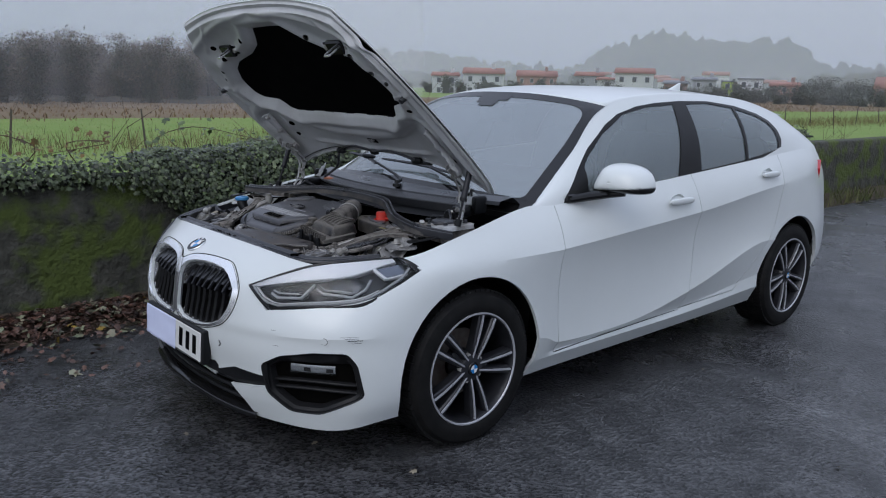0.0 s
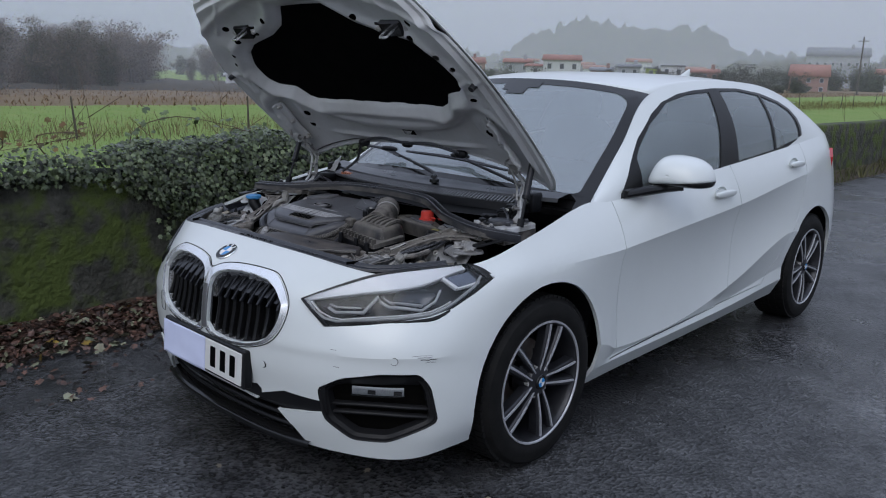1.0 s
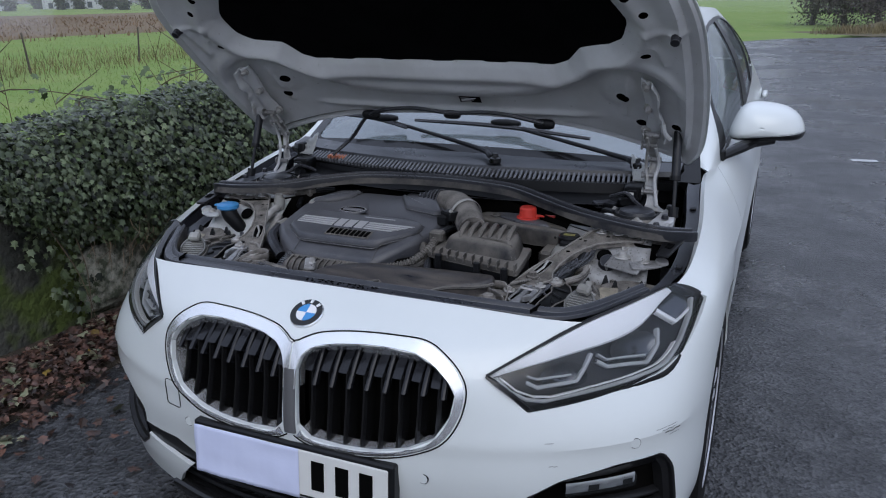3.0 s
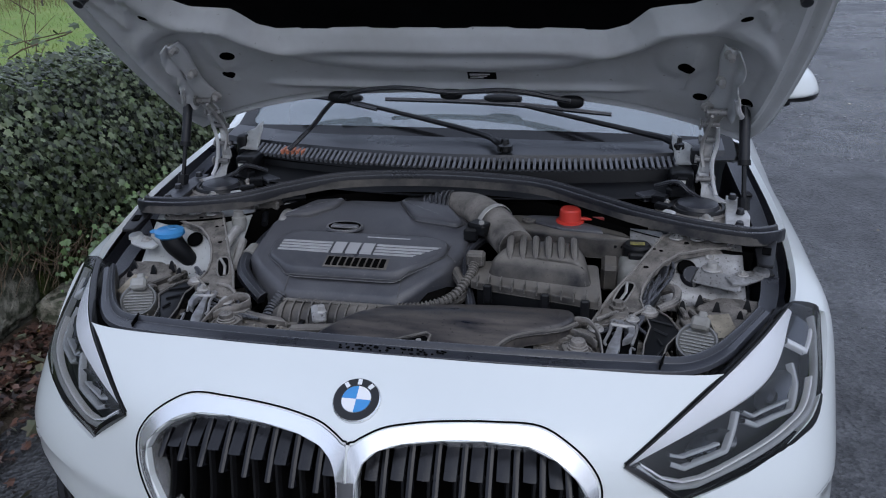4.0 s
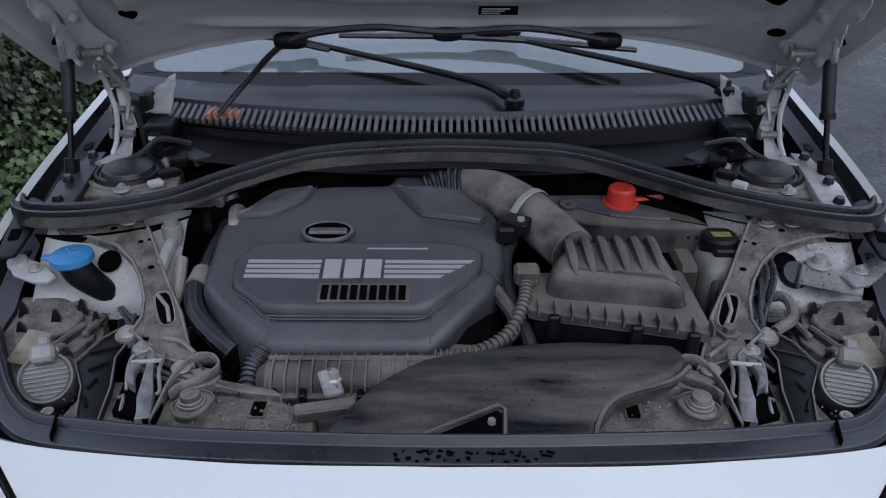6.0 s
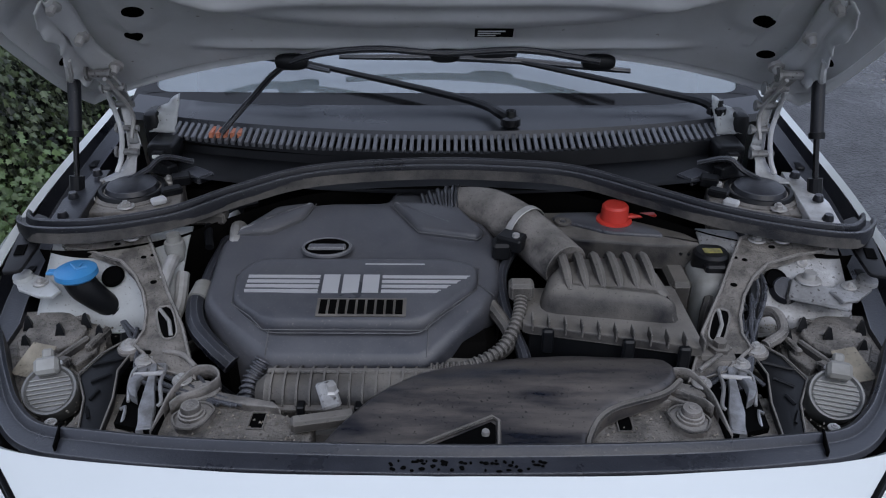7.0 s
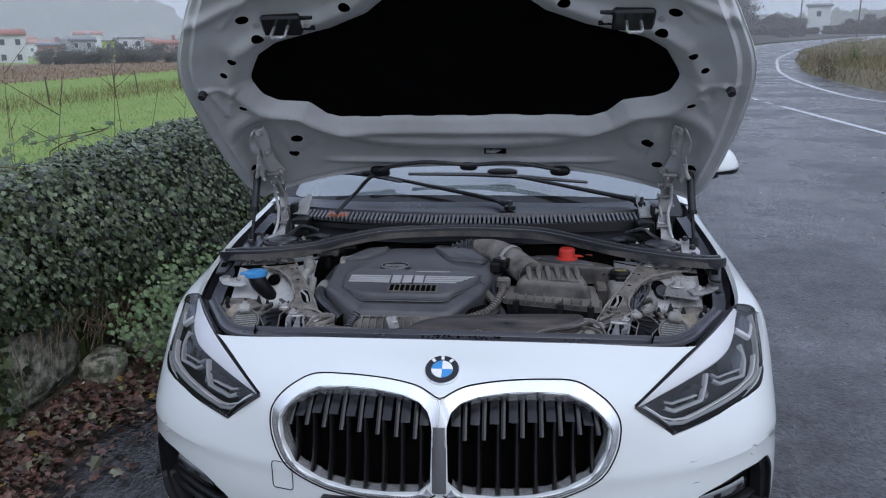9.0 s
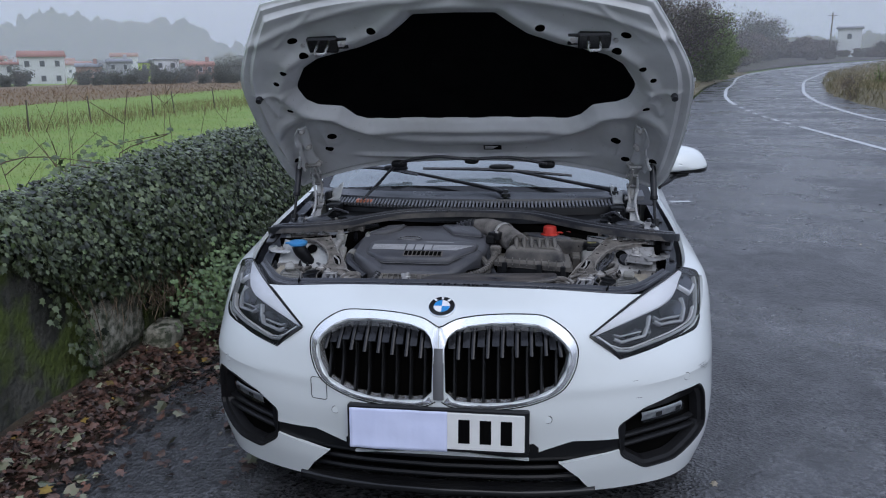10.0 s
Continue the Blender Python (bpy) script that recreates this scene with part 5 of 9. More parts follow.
carve(body, arc_poly(2.67, .322, .372), Y, Z, lambda c: c.x > 0.6 and 2.0 < c.y < 3.2).free()
carve(body, [(-.335, .10), (.335, .10), (.365, .30), (-.365, .30)], Y, Z, lambda c: c.x > 0.6 and -.5 < c.y < .5).free()
carve(body, [(2.33, .10), (3.01, .10), (3.03, .30), (2.305, .30)], Y, Z, lambda c: c.x > 0.6 and 2.2 < c.y < 3.1).free()

# headlamp opening, seen along the corner's own direction
HD1, HD2 = Vector((.80, .60, 0)), Z
HLP = [(-.092, .685), (-.010, .610), (.10, .622), (.215, .636), (.324, .652), (.398, .674), (.462, .712), (.5225, .754), (.441, .793), (.296, .785), (.149, .772)]
FRONTCORNER = lambda c: c.x > 0.40 and c.y < -.15
head_hole = carve(body, HLP, HD1, HD2, FRONTCORNER)

# grille opening (left kidney)
KID_IN = [(.016, .607), (.0165, .660), (.026, .692), (.048, .711), (.087, .722), (.150, .729), (.220, .730), (.290, .723), (.336, .703), (.370, .673), (.386, .646), (.379, .598), (.348, .547), (.290, .517), (.208, .499), (.125, .493), (.050, .498), (.020, .528)]
KID_OUT = [(.0, .607), (.0, .708), (.012, .7215), (.050, .737), (.100, .7445), (.160, .7485), (.228, .749), (.298, .744), (.345, .725), (.386, .693), (.4065, .652), (.398, .594), (.364, .540), (.298, .506), (.208, .486), (.125, .479), (.046, .483), (.0, .506)]
KID = [tuple(v) for v in curve_pts(KID_IN + KID_IN[:1], 54)[:-1]]
kid_skin = carve(body, [p for k, p in enumerate(KID_IN) if k not in (0,)], X, Z, lambda c: c.y < -.5 and c.x < .5)
# lower centre intake with the plate holder above it
mid_low = carve(body, [(-.02, .165), (.47, .165), (.42, .235), (.36, .292), (.20, .312), (-.02, .318)], X, Z, lambda c: c.y < -.5)
mid_band = carve(body, [(-.02, .318), (.20, .312), (.36, .292), (.50, .345), (.47, .392), (.33, .372), (.285, .455), (-.02, .462)][::1], X, Z, lambda c: c.y < -.5 and c.x < .285)
mid_band2 = carve(body, [(.27, .300), (.37, .290), (.56, .325), (.56, .42), (.40, .368), (.27, .372)], X, Z, lambda c: c.y < -.5)
# corner intakes
CI1, CI2 = Vector((.80, .60, 0)), Z
COR = [(.55, -.745, .300), (.625, -.687, .237), (.727, -.624, .240), (.823, -.532, .298), (.84, -.505, .316), (.828, -.53, .437), (.806, -.56, .481), (.72, -.649, .480), (.611, -.722, .455), (.534, -.758, .409)]
CORP = rounded([(Vector(p).dot(CI1), p[2]) for p in COR], .018, 3)
cor_skin = carve(body, CORP, CI1, CI2, lambda c: c.x > 0.45 and c.y < -.35 and c.z < .6)

# doors
FD = [(.510, .270), (.497, .55), (.497, .80), (.525, .93), (.545, 1.10), (1.54, 1.10), (1.575, .80), (1.575, .53), (1.512, .290)]
RD = [(1.40, .292), (1.40, 1.10), (2.52, 1.15), (2.47, .90), (2.40, .66), (2.28, .52), (2.17, .41), (2.05, .315)]


def take_door(poly, gap=.0035):
    raw = carve(body, poly, Y, Z, lambda c: c.x > 0.6)
    inner = carve(raw, inset_poly(poly, gap), Y, Z)
    raw.free()
    return inner


front_skin = take_door(FD)
rear_skin = take_door(RD)
bumper_skin = carve(body, [(-.1, .05), (.80, .05), (.80, .9), (-.1, .9)], X, Z, lambda c: c.y < -.30)
# bumper meets the wing along a line from the lamp's outer tip to the arch
side_bumper = carve(body, [(-.9, .05), (-.268, .05), (-.31, .50), (-.262, .752), (-.9, .752)], Y, Z, lambda c: c.x > .70 and c.y < -.1)
wing_skin = carve(body, [(-.7, .05), (.56, .05), (.56, 1.2), (-.7, 1.2)], Y, Z, lambda c: c.x > 0.55 and c.y < .62)

sides = ((1, ""), (-1, ""))


def both(name, bm, mat, parent=None, label="", t=0.0, angle=35.0):
    """The left piece and its mirror image for the right."""
    out = []
    for k in (0, 1):
        b = bm if k else mirrored(bm)
        ob = part(name, b, mat, parent[k] if isinstance(parent, (list, tuple)) else (parent or car), label, angle=angle)
        if t:
            thicken(ob, t)
        out.append(ob)
    return out


def whole(left):
    """A sheet of the left flank joined with its mirror image."""
    out = join(left, mirrored(left)) if False else join(left.copy(), mirrored(left))
    left.free()
    bmesh.ops.remove_doubles(out, verts=out.verts, dist=.0006)
    return out


_l = flank()
bmesh.ops.recalc_face_normals(_l, faces=_l.faces)
if sum(f.normal.x for f in _l.faces) < 0:
    bmesh.ops.reverse_faces(_l, faces=_l.faces)
FLANKREF = reference(whole(_l))


def both_panels(name, bm, depth, label=""):
    right = panel(name, mirrored(bm), PAINT, car, FLANKREF, depth, label)
    return [right, panel(name, bm, PAINT, car, FLANKREF, depth, label)]


bumper = panel("front_bumper", whole(join(bumper_skin, side_bumper)), PAINT, car, FLANKREF, .012, "white bumper, scuffed at the corner")
wings = both_panels("front_wing", wing_skin, .014)
fdoors = both_panels("front_door", front_skin, .03)
rdoors = both_panels("rear_door", rear_skin, .03)
shell = panel("body_shell", whole(body), PAINT, car, FLANKREF, .02)

# greenhouse
gh = greenhouse()
_g = greenhouse()
bmesh.ops.recalc_face_normals(_g, faces=_g.faces)
if sum(f.normal.x for f in _g.faces) < 0:
    bmesh.ops.reverse_faces(_g, faces=_g.faces)
GHREF = reference(join(_g.copy(), mirrored(_g)))
_g.free()
DLO = [(.572, .905), (.60, .948), (.72, 1.056), (.841, 1.154), (1.0, 1.255), (1.116, 1.304), (1.28, 1.34), (1.44, 1.357), (1.66, 1.368), (1.94, 1.368), (2.22, 1.343), (2.45, 1.298), (2.56, 1.256), (2.608, 1.205), (2.610, 1.150), (2.58, 1.108)]
trim = carve(gh, DLO + [(2.25, 1.04), (1.1, .935)], Y, Z)
FW = [(.752, .957), (.772, 1.076), (.812, 1.112), (.955, 1.212), (1.156, 1.304), (1.365, 1.339), (1.594, 1.351), (1.446, .997), (1.0, .966)]
RW = [(1.655, 1.016), (1.712, 1.354), (1.94, 1.356), (2.178, 1.332), (2.128, 1.050)]
QW = [(2.156, 1.054), (2.203, 1.327), (2.40, 1.290), (2.52, 1.246), (2.562, 1.200), (2.565, 1.150), (2.54, 1.096)]
fglass = carve(trim, FW, Y, Z)
rglass = carve(trim, RW, Y, Z)
qglass = carve(trim, QW, Y, Z)
for g in (fglass, rglass, qglass):
    g.transform(Matrix.Translation((-.006, 0, 0)))
for b_ in (mirrored(trim), trim):
    panel("side_trim", b_, TRIMBLACK, car, GHREF, .012, "gloss black window surround")
for name, g in (("front_side_window", fglass), ("rear_side_window", rglass), ("quarter_window", qglass)):
    for ob in both(name, g, SIDEGLASS, label="misted side window glass"):
        ob.visible_shadow = False
for b_ in (mirrored(gh), gh):
    panel("pillar", b_, PAINT, car, GHREF, .010)


def roof_sheet():
    mid = [(0, .985, 1.392), (0, 1.25, 1.425), (0, 1.64, 1.436), (0, 2.3, 1.425), (0, 2.85, 1.36), (0, 3.12, 1.305)]
    rows = []
    for i in range(33):
        f = i / 32
        c, s = spline(mid, f * 5), spline(RAIL, 2 + f * 4)
        row = []
        for j in range(-14, 15):
            u = j / 14
            w = abs(u) ** 2.6
            p = Vector((s.x * u, c.y + (s.y - c.y) * w, c.z + (s.z - c.z) * w))
            row.append(p)
        rows.append(row)
    return grid(rows)


r = roof_sheet()
bmesh.ops.recalc_face_normals(r, faces=r.faces)
thicken(part("roof", r, PAINT, car), .01, 1.0 if r is None else -1.0)


CEN = [(0, .315, .968), (0, .66, 1.205), (0, .985, 1.392)]


def screen(u0, u1, v0, v1, lift=0.0, nu=20, nv=14):
    rows = []
    for i in range(nv + 1):
        v = v0 + (v1 - v0) * i / nv
        c, s = spline(CEN, v * 2), spline(RAIL, v * 2)
        row = []
        for j in range(nu + 1):
            u = u0 + (u1 - u0) * j / nu
            w = abs(u) ** 2.4
            row.append(Vector((s.x * u, c.y + (s.y - c.y) * w - lift * .6, c.z + (s.z - c.z) * w + lift * .8)))
        rows.append(row)
    return grid(rows)


ws = part("windscreen", screen(-.99, .99, 0, 1), WINDSCREENGLASS, car, "misted windscreen with drops of rain")
ws.visible_shadow = False
def corner_frit(su, top):
    """The rounded inner corner of the printed border."""
    rows = []
    ru, rv = (.15, .13) if top else (.06, .04)
    for i in range(9):
        t = i / 8 * math.pi / 2
        u = .93 - ru + ru * math.sin(t)
        v = (.93 - rv + rv * math.cos(t)) if top else (.012 + rv - rv * math.cos(t))
        rows.append([(u * su, v), (.955 * su, .945 if top else .005)])
    out = []
    for row in rows:
        line = []
        for u, v in row:
            c, e = spline(CEN, v * 2), spline(RAIL, v * 2)
            w = abs(u) ** 2.4
            line.append(Vector((e.x * u, c.y + (e.y - c.y) * w - .002, c.z + (e.z - c.z) * w + .0025)))
        out.append(line)
    return grid(out)


frit = join(screen(-1, 1, -.10, .012, .002), screen(-1, 1, .93, 1.0, .002, nv=3), screen(-1, -.93, .012, .93, .002, nu=3), screen(.93, 1, .012, .93, .002, nu=3),
            *[corner_frit(a_, b_) for a_ in (-1, 1) for b_ in (True, False)])
part("windscreen_border", frit, GLOSSBLACK, ws)
part("rain_sensor", join(screen(-.17, .17, .885, .96, .004, nv=3), screen(-.085, .085, .80, .885, .004, nv=3), screen(-.15, -.085, .845, .885, .004, nu=3, nv=2)), GLOSSBLACK, ws)

# tail: hatch, rear glass, lamps
tail = []
for i in range(13):
    v = i / 12
    row = []
    for j in range(-12, 13):
        u = j / 12
        w = abs(u) ** 3
        a = Vector((.55 * u, 3.12 - .06 * w, 1.305 - .065 * w))
        b = Vector((.64 * u, 3.34 - .12 * w, 1.08))
        row.append(a.lerp(b, v) + Vector((0, .03 * math.sin(math.pi * v), 0)))
    tail.append(row)
hatch = part("tailgate", grid(tail), PAINT, car)
thicken(hatch, .01, 1)
for s in (-1, 1):
    pts = [(s * .805, 3.03, .865), (s * .805, 3.035, .955), (s * .77, 3.115, 1.005), (s * .62, 3.30, .98), (s * .60, 3.345, .88)]
    bm = bmesh.new()
    lo = [bm.verts.new(p) for p in pts]
    hi = [bm.verts.new((p[0] + s * .018, p[1] + .03, p[2])) for p in pts]
    bm.faces.new(lo), bm.faces.new(hi)
    for i in range(5):
        bm.faces.new((lo[i], lo[(i + 1) % 5], hi[(i + 1) % 5], hi[i]))
    bmesh.ops.recalc_face_normals(bm, faces=bm.faces)
    part("tail_lamp", bm, REDLENS, car, "red tail lamp")

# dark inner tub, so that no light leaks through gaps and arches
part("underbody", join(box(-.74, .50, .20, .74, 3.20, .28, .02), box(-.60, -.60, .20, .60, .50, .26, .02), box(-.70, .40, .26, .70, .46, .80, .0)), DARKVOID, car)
for s in (-1, 1):
    for cy in (0, 2.67):
        rows = []
        for i in range(19):
            a = math.pi * (-.06 + 1.12 * i / 18)
            rows.append([(s * x, cy + .385 * math.cos(a), .322 + .385 * math.sin(a)) for x in (.56, .70, .775 + .097 * max(0, min(1, 1.6 * math.sin(a))))])
        lin = grid(rows)
        rim0 = [lin.verts.new((s * .56, cy + .385 * math.cos(math.pi * (-.06 + 1.12 * i / 18)), .322 + .385 * math.sin(math.pi * (-.06 + 1.12 * i / 18)))) for i in range(19)]
        c0 = lin.verts.new((s * .56, cy, .25))
        for a, b in zip(rim0, rim0[1:]):
            lin.faces.new((a, b, c0))
        part("wheel_arch_liner", lin, BLACKPLASTIC, car)


# ---- wheels ----
def make_wheel(at, side, first=None):
    w = part("wheel", lathe([(.0, -.13), (.06, -.13), (.06, -.18), (.0, -.18)], 12, "x"), DARKVOID, car)
    w.location = at
    if side < 0:
        w.rotation_euler = (0, 0, math.pi)
    return w


def wheel_parts(w):
    # everything for a wheel whose outside faces +x; hub face at x = 0
    prof = [(.243, -.205), (.262, -.215), (.296, -.205), (.314, -.185), (.3185, -.165), (.3185, -.035), (.313, -.014), (.298, .004), (.272, .012), (.245, .010), (.232, .004), (.228, -.004)]
    out = {"tyre": (lathe(prof, 64, "x"), TYRE, "black road tyre, wet")}
    rimp = [(.243, -.20), (.235, -.19), (.222, -.10), (.228, -.02), (.238, .001), (.250, .007), (.249, .002), (.243, -.003)]
    out["rim_barrel"] = (lathe(rimp, 64, "x"), DARKALLOY, "")
    out["rim_edge"] = (lathe([(.2415, .004), (.2445, .0085), (.2500, .0085), (.2515, .003)], 64, "x"), ALU, "bright machined rim edge")
    out["hub"] = (lathe([(.0, -.004), (.030, -.004), (.060, -.010), (.070, -.03), (.075, -.08)], 32, "x"), DARKALLOY, "")
    out["brake_disc"] = (lathe([(.07, -.10), (.155, -.10), (.155, -.125), (.07, -.125)], 40, "x"), BRAKE, "")
    out["centre_cap"] = (lathe([(.0, .002), (.027, .002), (.030, -.002), (.030, -.01)], 24, "x"), GLOSSBLACK, "")
    return out


def spoke(r0, r1, w0, w1, t0, t1, x0, x1, depth):
    """A tapered bar in the wheel's plane from radius r0 at angle-offset t0 to r1 at t1."""
    rows = []
    for i in range(7):
        f = i / 6
        r = r0 + (r1 - r0) * f
        off = t0 + (t1 - t0) * f
        w = w0 + (w1 - w0) * f
        x = x0 + (x1 - x0) * f + .006 * math.sin(math.pi * f)
        rows.append([(x - depth, off - w * .62, r), (x - .006, off - w * .56, r), (x, off - w * .42, r), (x, off + w * .42, r), (x - .006, off + w * .56, r), (x - depth, off + w * .62, r)])
    bm = grid(rows, close=True)
    bmesh.ops.recalc_face_normals(bm, faces=bm.faces)
    return bm


RIM = Matrix.Diagonal((1, .925, .925, 1))
proto_parts = wheel_parts(None)
first_wheel = make_wheel((.872, 0, .318), 1)
for name, (bm, mat, lab) in proto_parts.items():
    if name not in ("tyre",):
        bm.transform(RIM)
    part(name, bm, mat, first_wheel, lab, angle=30)
for k in range(5):
    turn = RIM @ Matrix.Rotation(2 * math.pi * k / 5 - .38, 4, "X")
    for s in (-1, 1):
        part("spoke", moved(spoke(.035, .240, .020, .034, s * .015, s * .042, -.012, -.004, .04), turn), DARKALLOY, first_wheel, angle=25)
        edge = moved(spoke(.040, .241, .007, .009, s * .0150, s * .040, -.0080, .0005, .004), turn)
        part("machined_face", edge, ALU, first_wheel, "bright machined spoke face", angle=25)
    part("spoke_web", moved(spoke(.05, .12, .02, .03, 0, 0, -.03, -.035, .03), turn), DARKALLOY, first_wheel, angle=25)
    part("wheel_bolt", moved(lathe([(0, -.012), (.008, -.012), (.009, -.03)], 6, "x", (0, 0, .056)), Matrix.Rotation(2 * math.pi * (k + .5) / 5 - .38, 4, "X")), STEEL, first_wheel)
for q, m in enumerate((ROUNDELBLUE, ROUNDELWHITE, ROUNDELBLUE, ROUNDELWHITE)):
    fan = bmesh.new()
    c = fan.verts.new((.0032, 0, 0))
    ring = [fan.verts.new((.0032, .018 * math.cos(math.pi / 2 * (q + i / 6)), .018 * math.sin(math.pi / 2 * (q + i / 6)))) for i in range(7)]
    for a, b in zip(ring, ring[1:]):
        fan.faces.new((c, a, b))
    part("cap_quadrant", fan, m, first_wheel)
# tread blocks round the outer shoulder
tread = bmesh.new()
for i in range(72):
    a = 2 * math.pi * i / 72
    for (x0, x1) in ((-.195, -.15), (-.145, -.10), (-.095, -.06), (-.055, -.012)):
        b = box(x0, -.0115, .312, x1, .0115, .3225, 0)
        b.transform(Matrix.Rotation(a + (x0 * 1.2), 4, "X"))
        me = bpy.data.meshes.new("tmp")
        b.to_mesh(me), b.free()
        tread.from_mesh(me)
        bpy.data.meshes.remove(me)
part("tread", tread, TYRE, first_wheel, smooth=False)


def wheel_copy(at, turn):
    made = {}
    for o in (first_wheel, *first_wheel.children_recursive):
        made[o] = o.copy()
        scene.collection.objects.link(made[o])
        made[o].parent = made.get(o.parent, o.parent)
    made[first_wheel].location = at
    made[first_wheel].rotation_euler = turn
    return made[first_wheel]


wheel_copy((.872, 2.67, .318), (.9, 0, 0))
wheel_copy((-.872, 0, .318), (0, 0, math.pi))
wheel_copy((-.872, 2.67, .318), (.5, 0, math.pi))

# ---- nose: grille, lamps, badge, plate ----
from mathutils.bvhtree import BVHTree
_skin = flank()
_skin.normal_update()
SKIN = BVHTree.FromBMesh(_skin)
_skin.free()


def nose(x, z, out=0.0):
    """The point of the nose in front of (x, z), pushed out of the skin by out metres."""
    p, n, _, _ = SKIN.ray_cast(Vector((abs(x), -2, z)), Vector((0, 1, 0)))
    if p is None:
        p = Vector((abs(x), -.7, z))
    if n is None:
        return Vector((x, p.y - out, z))
    if n.y > 0:
        n = -n
    return Vector((x + math.copysign(n.x, x) * out * (1 if n.x > 0 else 1) if abs(x) > .003 else x, p.y + n.y * out, z + n.z * out))


INWARD = Vector((-.6, .8, 0))


def corner(p, z, depth=0.0):
    """The point of the front corner at the lamp coordinates (p, z), depth metres inside the skin."""
    for k in range(60):
        q, n, _, _ = SKIN.ray_cast(HD1 * p + Z * (z - .002 * k) - INWARD * 1.5, INWARD)
        if q is not None and (q - (HD1 * p + Z * z)).length < .95 + .6:
            break
    if q is None:
        q = HD1 * p + Z * z - INWARD * .92
    return q + INWARD * depth


def flip(pt, s):
    return Vector((pt.x * s, pt.y, pt.z))


def ring_poly(poly, n):
    """Evenly spaced points along a closed outline."""
    pts = [Vector(p) for p in poly]
    seg = [(pts[(i + 1) % len(pts)] - pts[i]).length for i in range(len(pts))]
    total, out = sum(seg), []
    i, acc = 0, 0.0
    for k in range(n):
        d = total * k / n
        while acc + seg[i] < d:
            acc += seg[i]
            i += 1
        out.append(pts[i].lerp(pts[(i + 1) % len(pts)], (d - acc) / seg[i]))
    return out


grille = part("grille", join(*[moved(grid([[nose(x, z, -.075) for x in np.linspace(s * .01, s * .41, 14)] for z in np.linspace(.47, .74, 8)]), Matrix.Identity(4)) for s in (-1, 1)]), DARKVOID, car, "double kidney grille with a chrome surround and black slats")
for s in (-1, 1):
    base = [Vector(p) for p in KID]
    rows = []
    n = len(KID_IN)
    for k in range(1, 6 * (n - 1) - 1):
        t = k / 6
        i_, o_ = spline(KID_IN, t), spline(KID_OUT, t)
        o_.x = max(.0008, o_.x)
        low = min(1, max(0, (.665 - i_.y) / .02)) if i_.x > .03 else 0
        m_ = o_.lerp(i_, .10)
        rows.append([flip(nose(o_.x, o_.y, -.004), s), flip(nose(m_.x, m_.y, .004 - .004 * low), s), flip(nose(i_.x, i_.y, .004 + .005 * low), s), flip(nose(i_.x, i_.y, -.004), s), flip(nose(i_.x, i_.y, -.045), s)])
    b = grid(rows)
    bmesh.ops.recalc_face_normals(b, faces=b.faces)
    part("grille_surround", b, CHROME, grille, "satin chrome surround", angle=28)
    gap = [flip(nose(max(.0005, q.x * 1.006), q.y + .0012 * (1 if q.y > .62 else -1), .0008), s) for q in [spline(KID_OUT, 1.2 + (n - 2.4) * k / 90) for k in range(91)]]
    part("surround_gap", tube([tuple(q) for q in gap], .0018, 5), INKBLACK, grille)
    # slats, each shaped to the opening, with broad flat heads that catch the sky
    for i in range(8):
        x = .046 + i * .0435
        zs = [q.y for q in base if abs(q.x - x) < .014]
        if not zs:
            continue
        z0, z1 = min(zs) - .004, max(zs) + .004
        rows = []
        for k in range(9):
            f = k / 8 * .76
            z = z0 + (z1 - z0) * f
            c = nose(x, z, -.012 - .012 * math.sin(math.pi * f))
            rows.append([flip(c + Vector((-.007, .05, 0)), s), flip(c + Vector((-.006, .008, 0)), s), flip(c + Vector((-.0022, 0, 0)), s), flip(c + Vector((.0022, 0, 0)), s), flip(c + Vector((.006, .008, 0)), s), flip(c + Vector((.007, .05, 0)), s)])
        b = grid(rows)
        bmesh.ops.recalc_face_normals(b, faces=b.faces)
        part("slat", b, GLOSSBLACK, grille, angle=20)
        for wa, wb, back, low_f in ((-.0205, .0030, .006, .735), (.0055, .0175, 0, .60)):
            zt = z0 + (z1 - z0) * low_f
            a0, a1 = nose(x, zt, -.010 - back), nose(x, z1 + .006, -.036 - back)
            b1 = nose(x, zt - .006, -.030 - back)
            rows = []
            for w, dd in ((wa, .010), (wa + .0012, .0), ((wa + wb) / 2, -.0015), (wb - .0012, .0), (wb, .010)):
                e = Vector((w, 0, 0))
                rows.append([flip(b1 + e, s), flip(a0 + e + Vector((0, dd, 0)), s), flip(a0.lerp(a1, .5) + e + Vector((0, dd - .003, 0)), s), flip(a1 + e + Vector((0, dd, 0)), s)])
            b = grid(rows)
            bmesh.ops.recalc_face_normals(b, faces=b.faces)
            part("slat_head", b, SLATHEAD, grille, angle=25)
# dark centre bar between the kidneys
rows = [[nose(x, z, o) for x, o in ((-.0165, -.02), (-.0160, .002), (-.012, .005), (0, .006), (.012, .005), (.0160, .002), (.0165, -.02))] for z in np.linspace(.507, .662, 8)]
part("centre_bar", grid(rows), pbr("grey_metal_bar", (.17, .17, .175), .35, .4), grille)


def disc_on(fn, r, n=32, up=0.0):
    bm = bmesh.new()
    c = bm.verts.new(fn(0, 0, up))
    ring = [bm.verts.new(fn(r * math.cos(2 * math.pi * i / n), r * math.sin(2 * math.pi * i / n), up)) for i in range(n)]
    for i in range(n):
        bm.faces.new((c, ring[i], ring[(i + 1) % n]))
    return bm


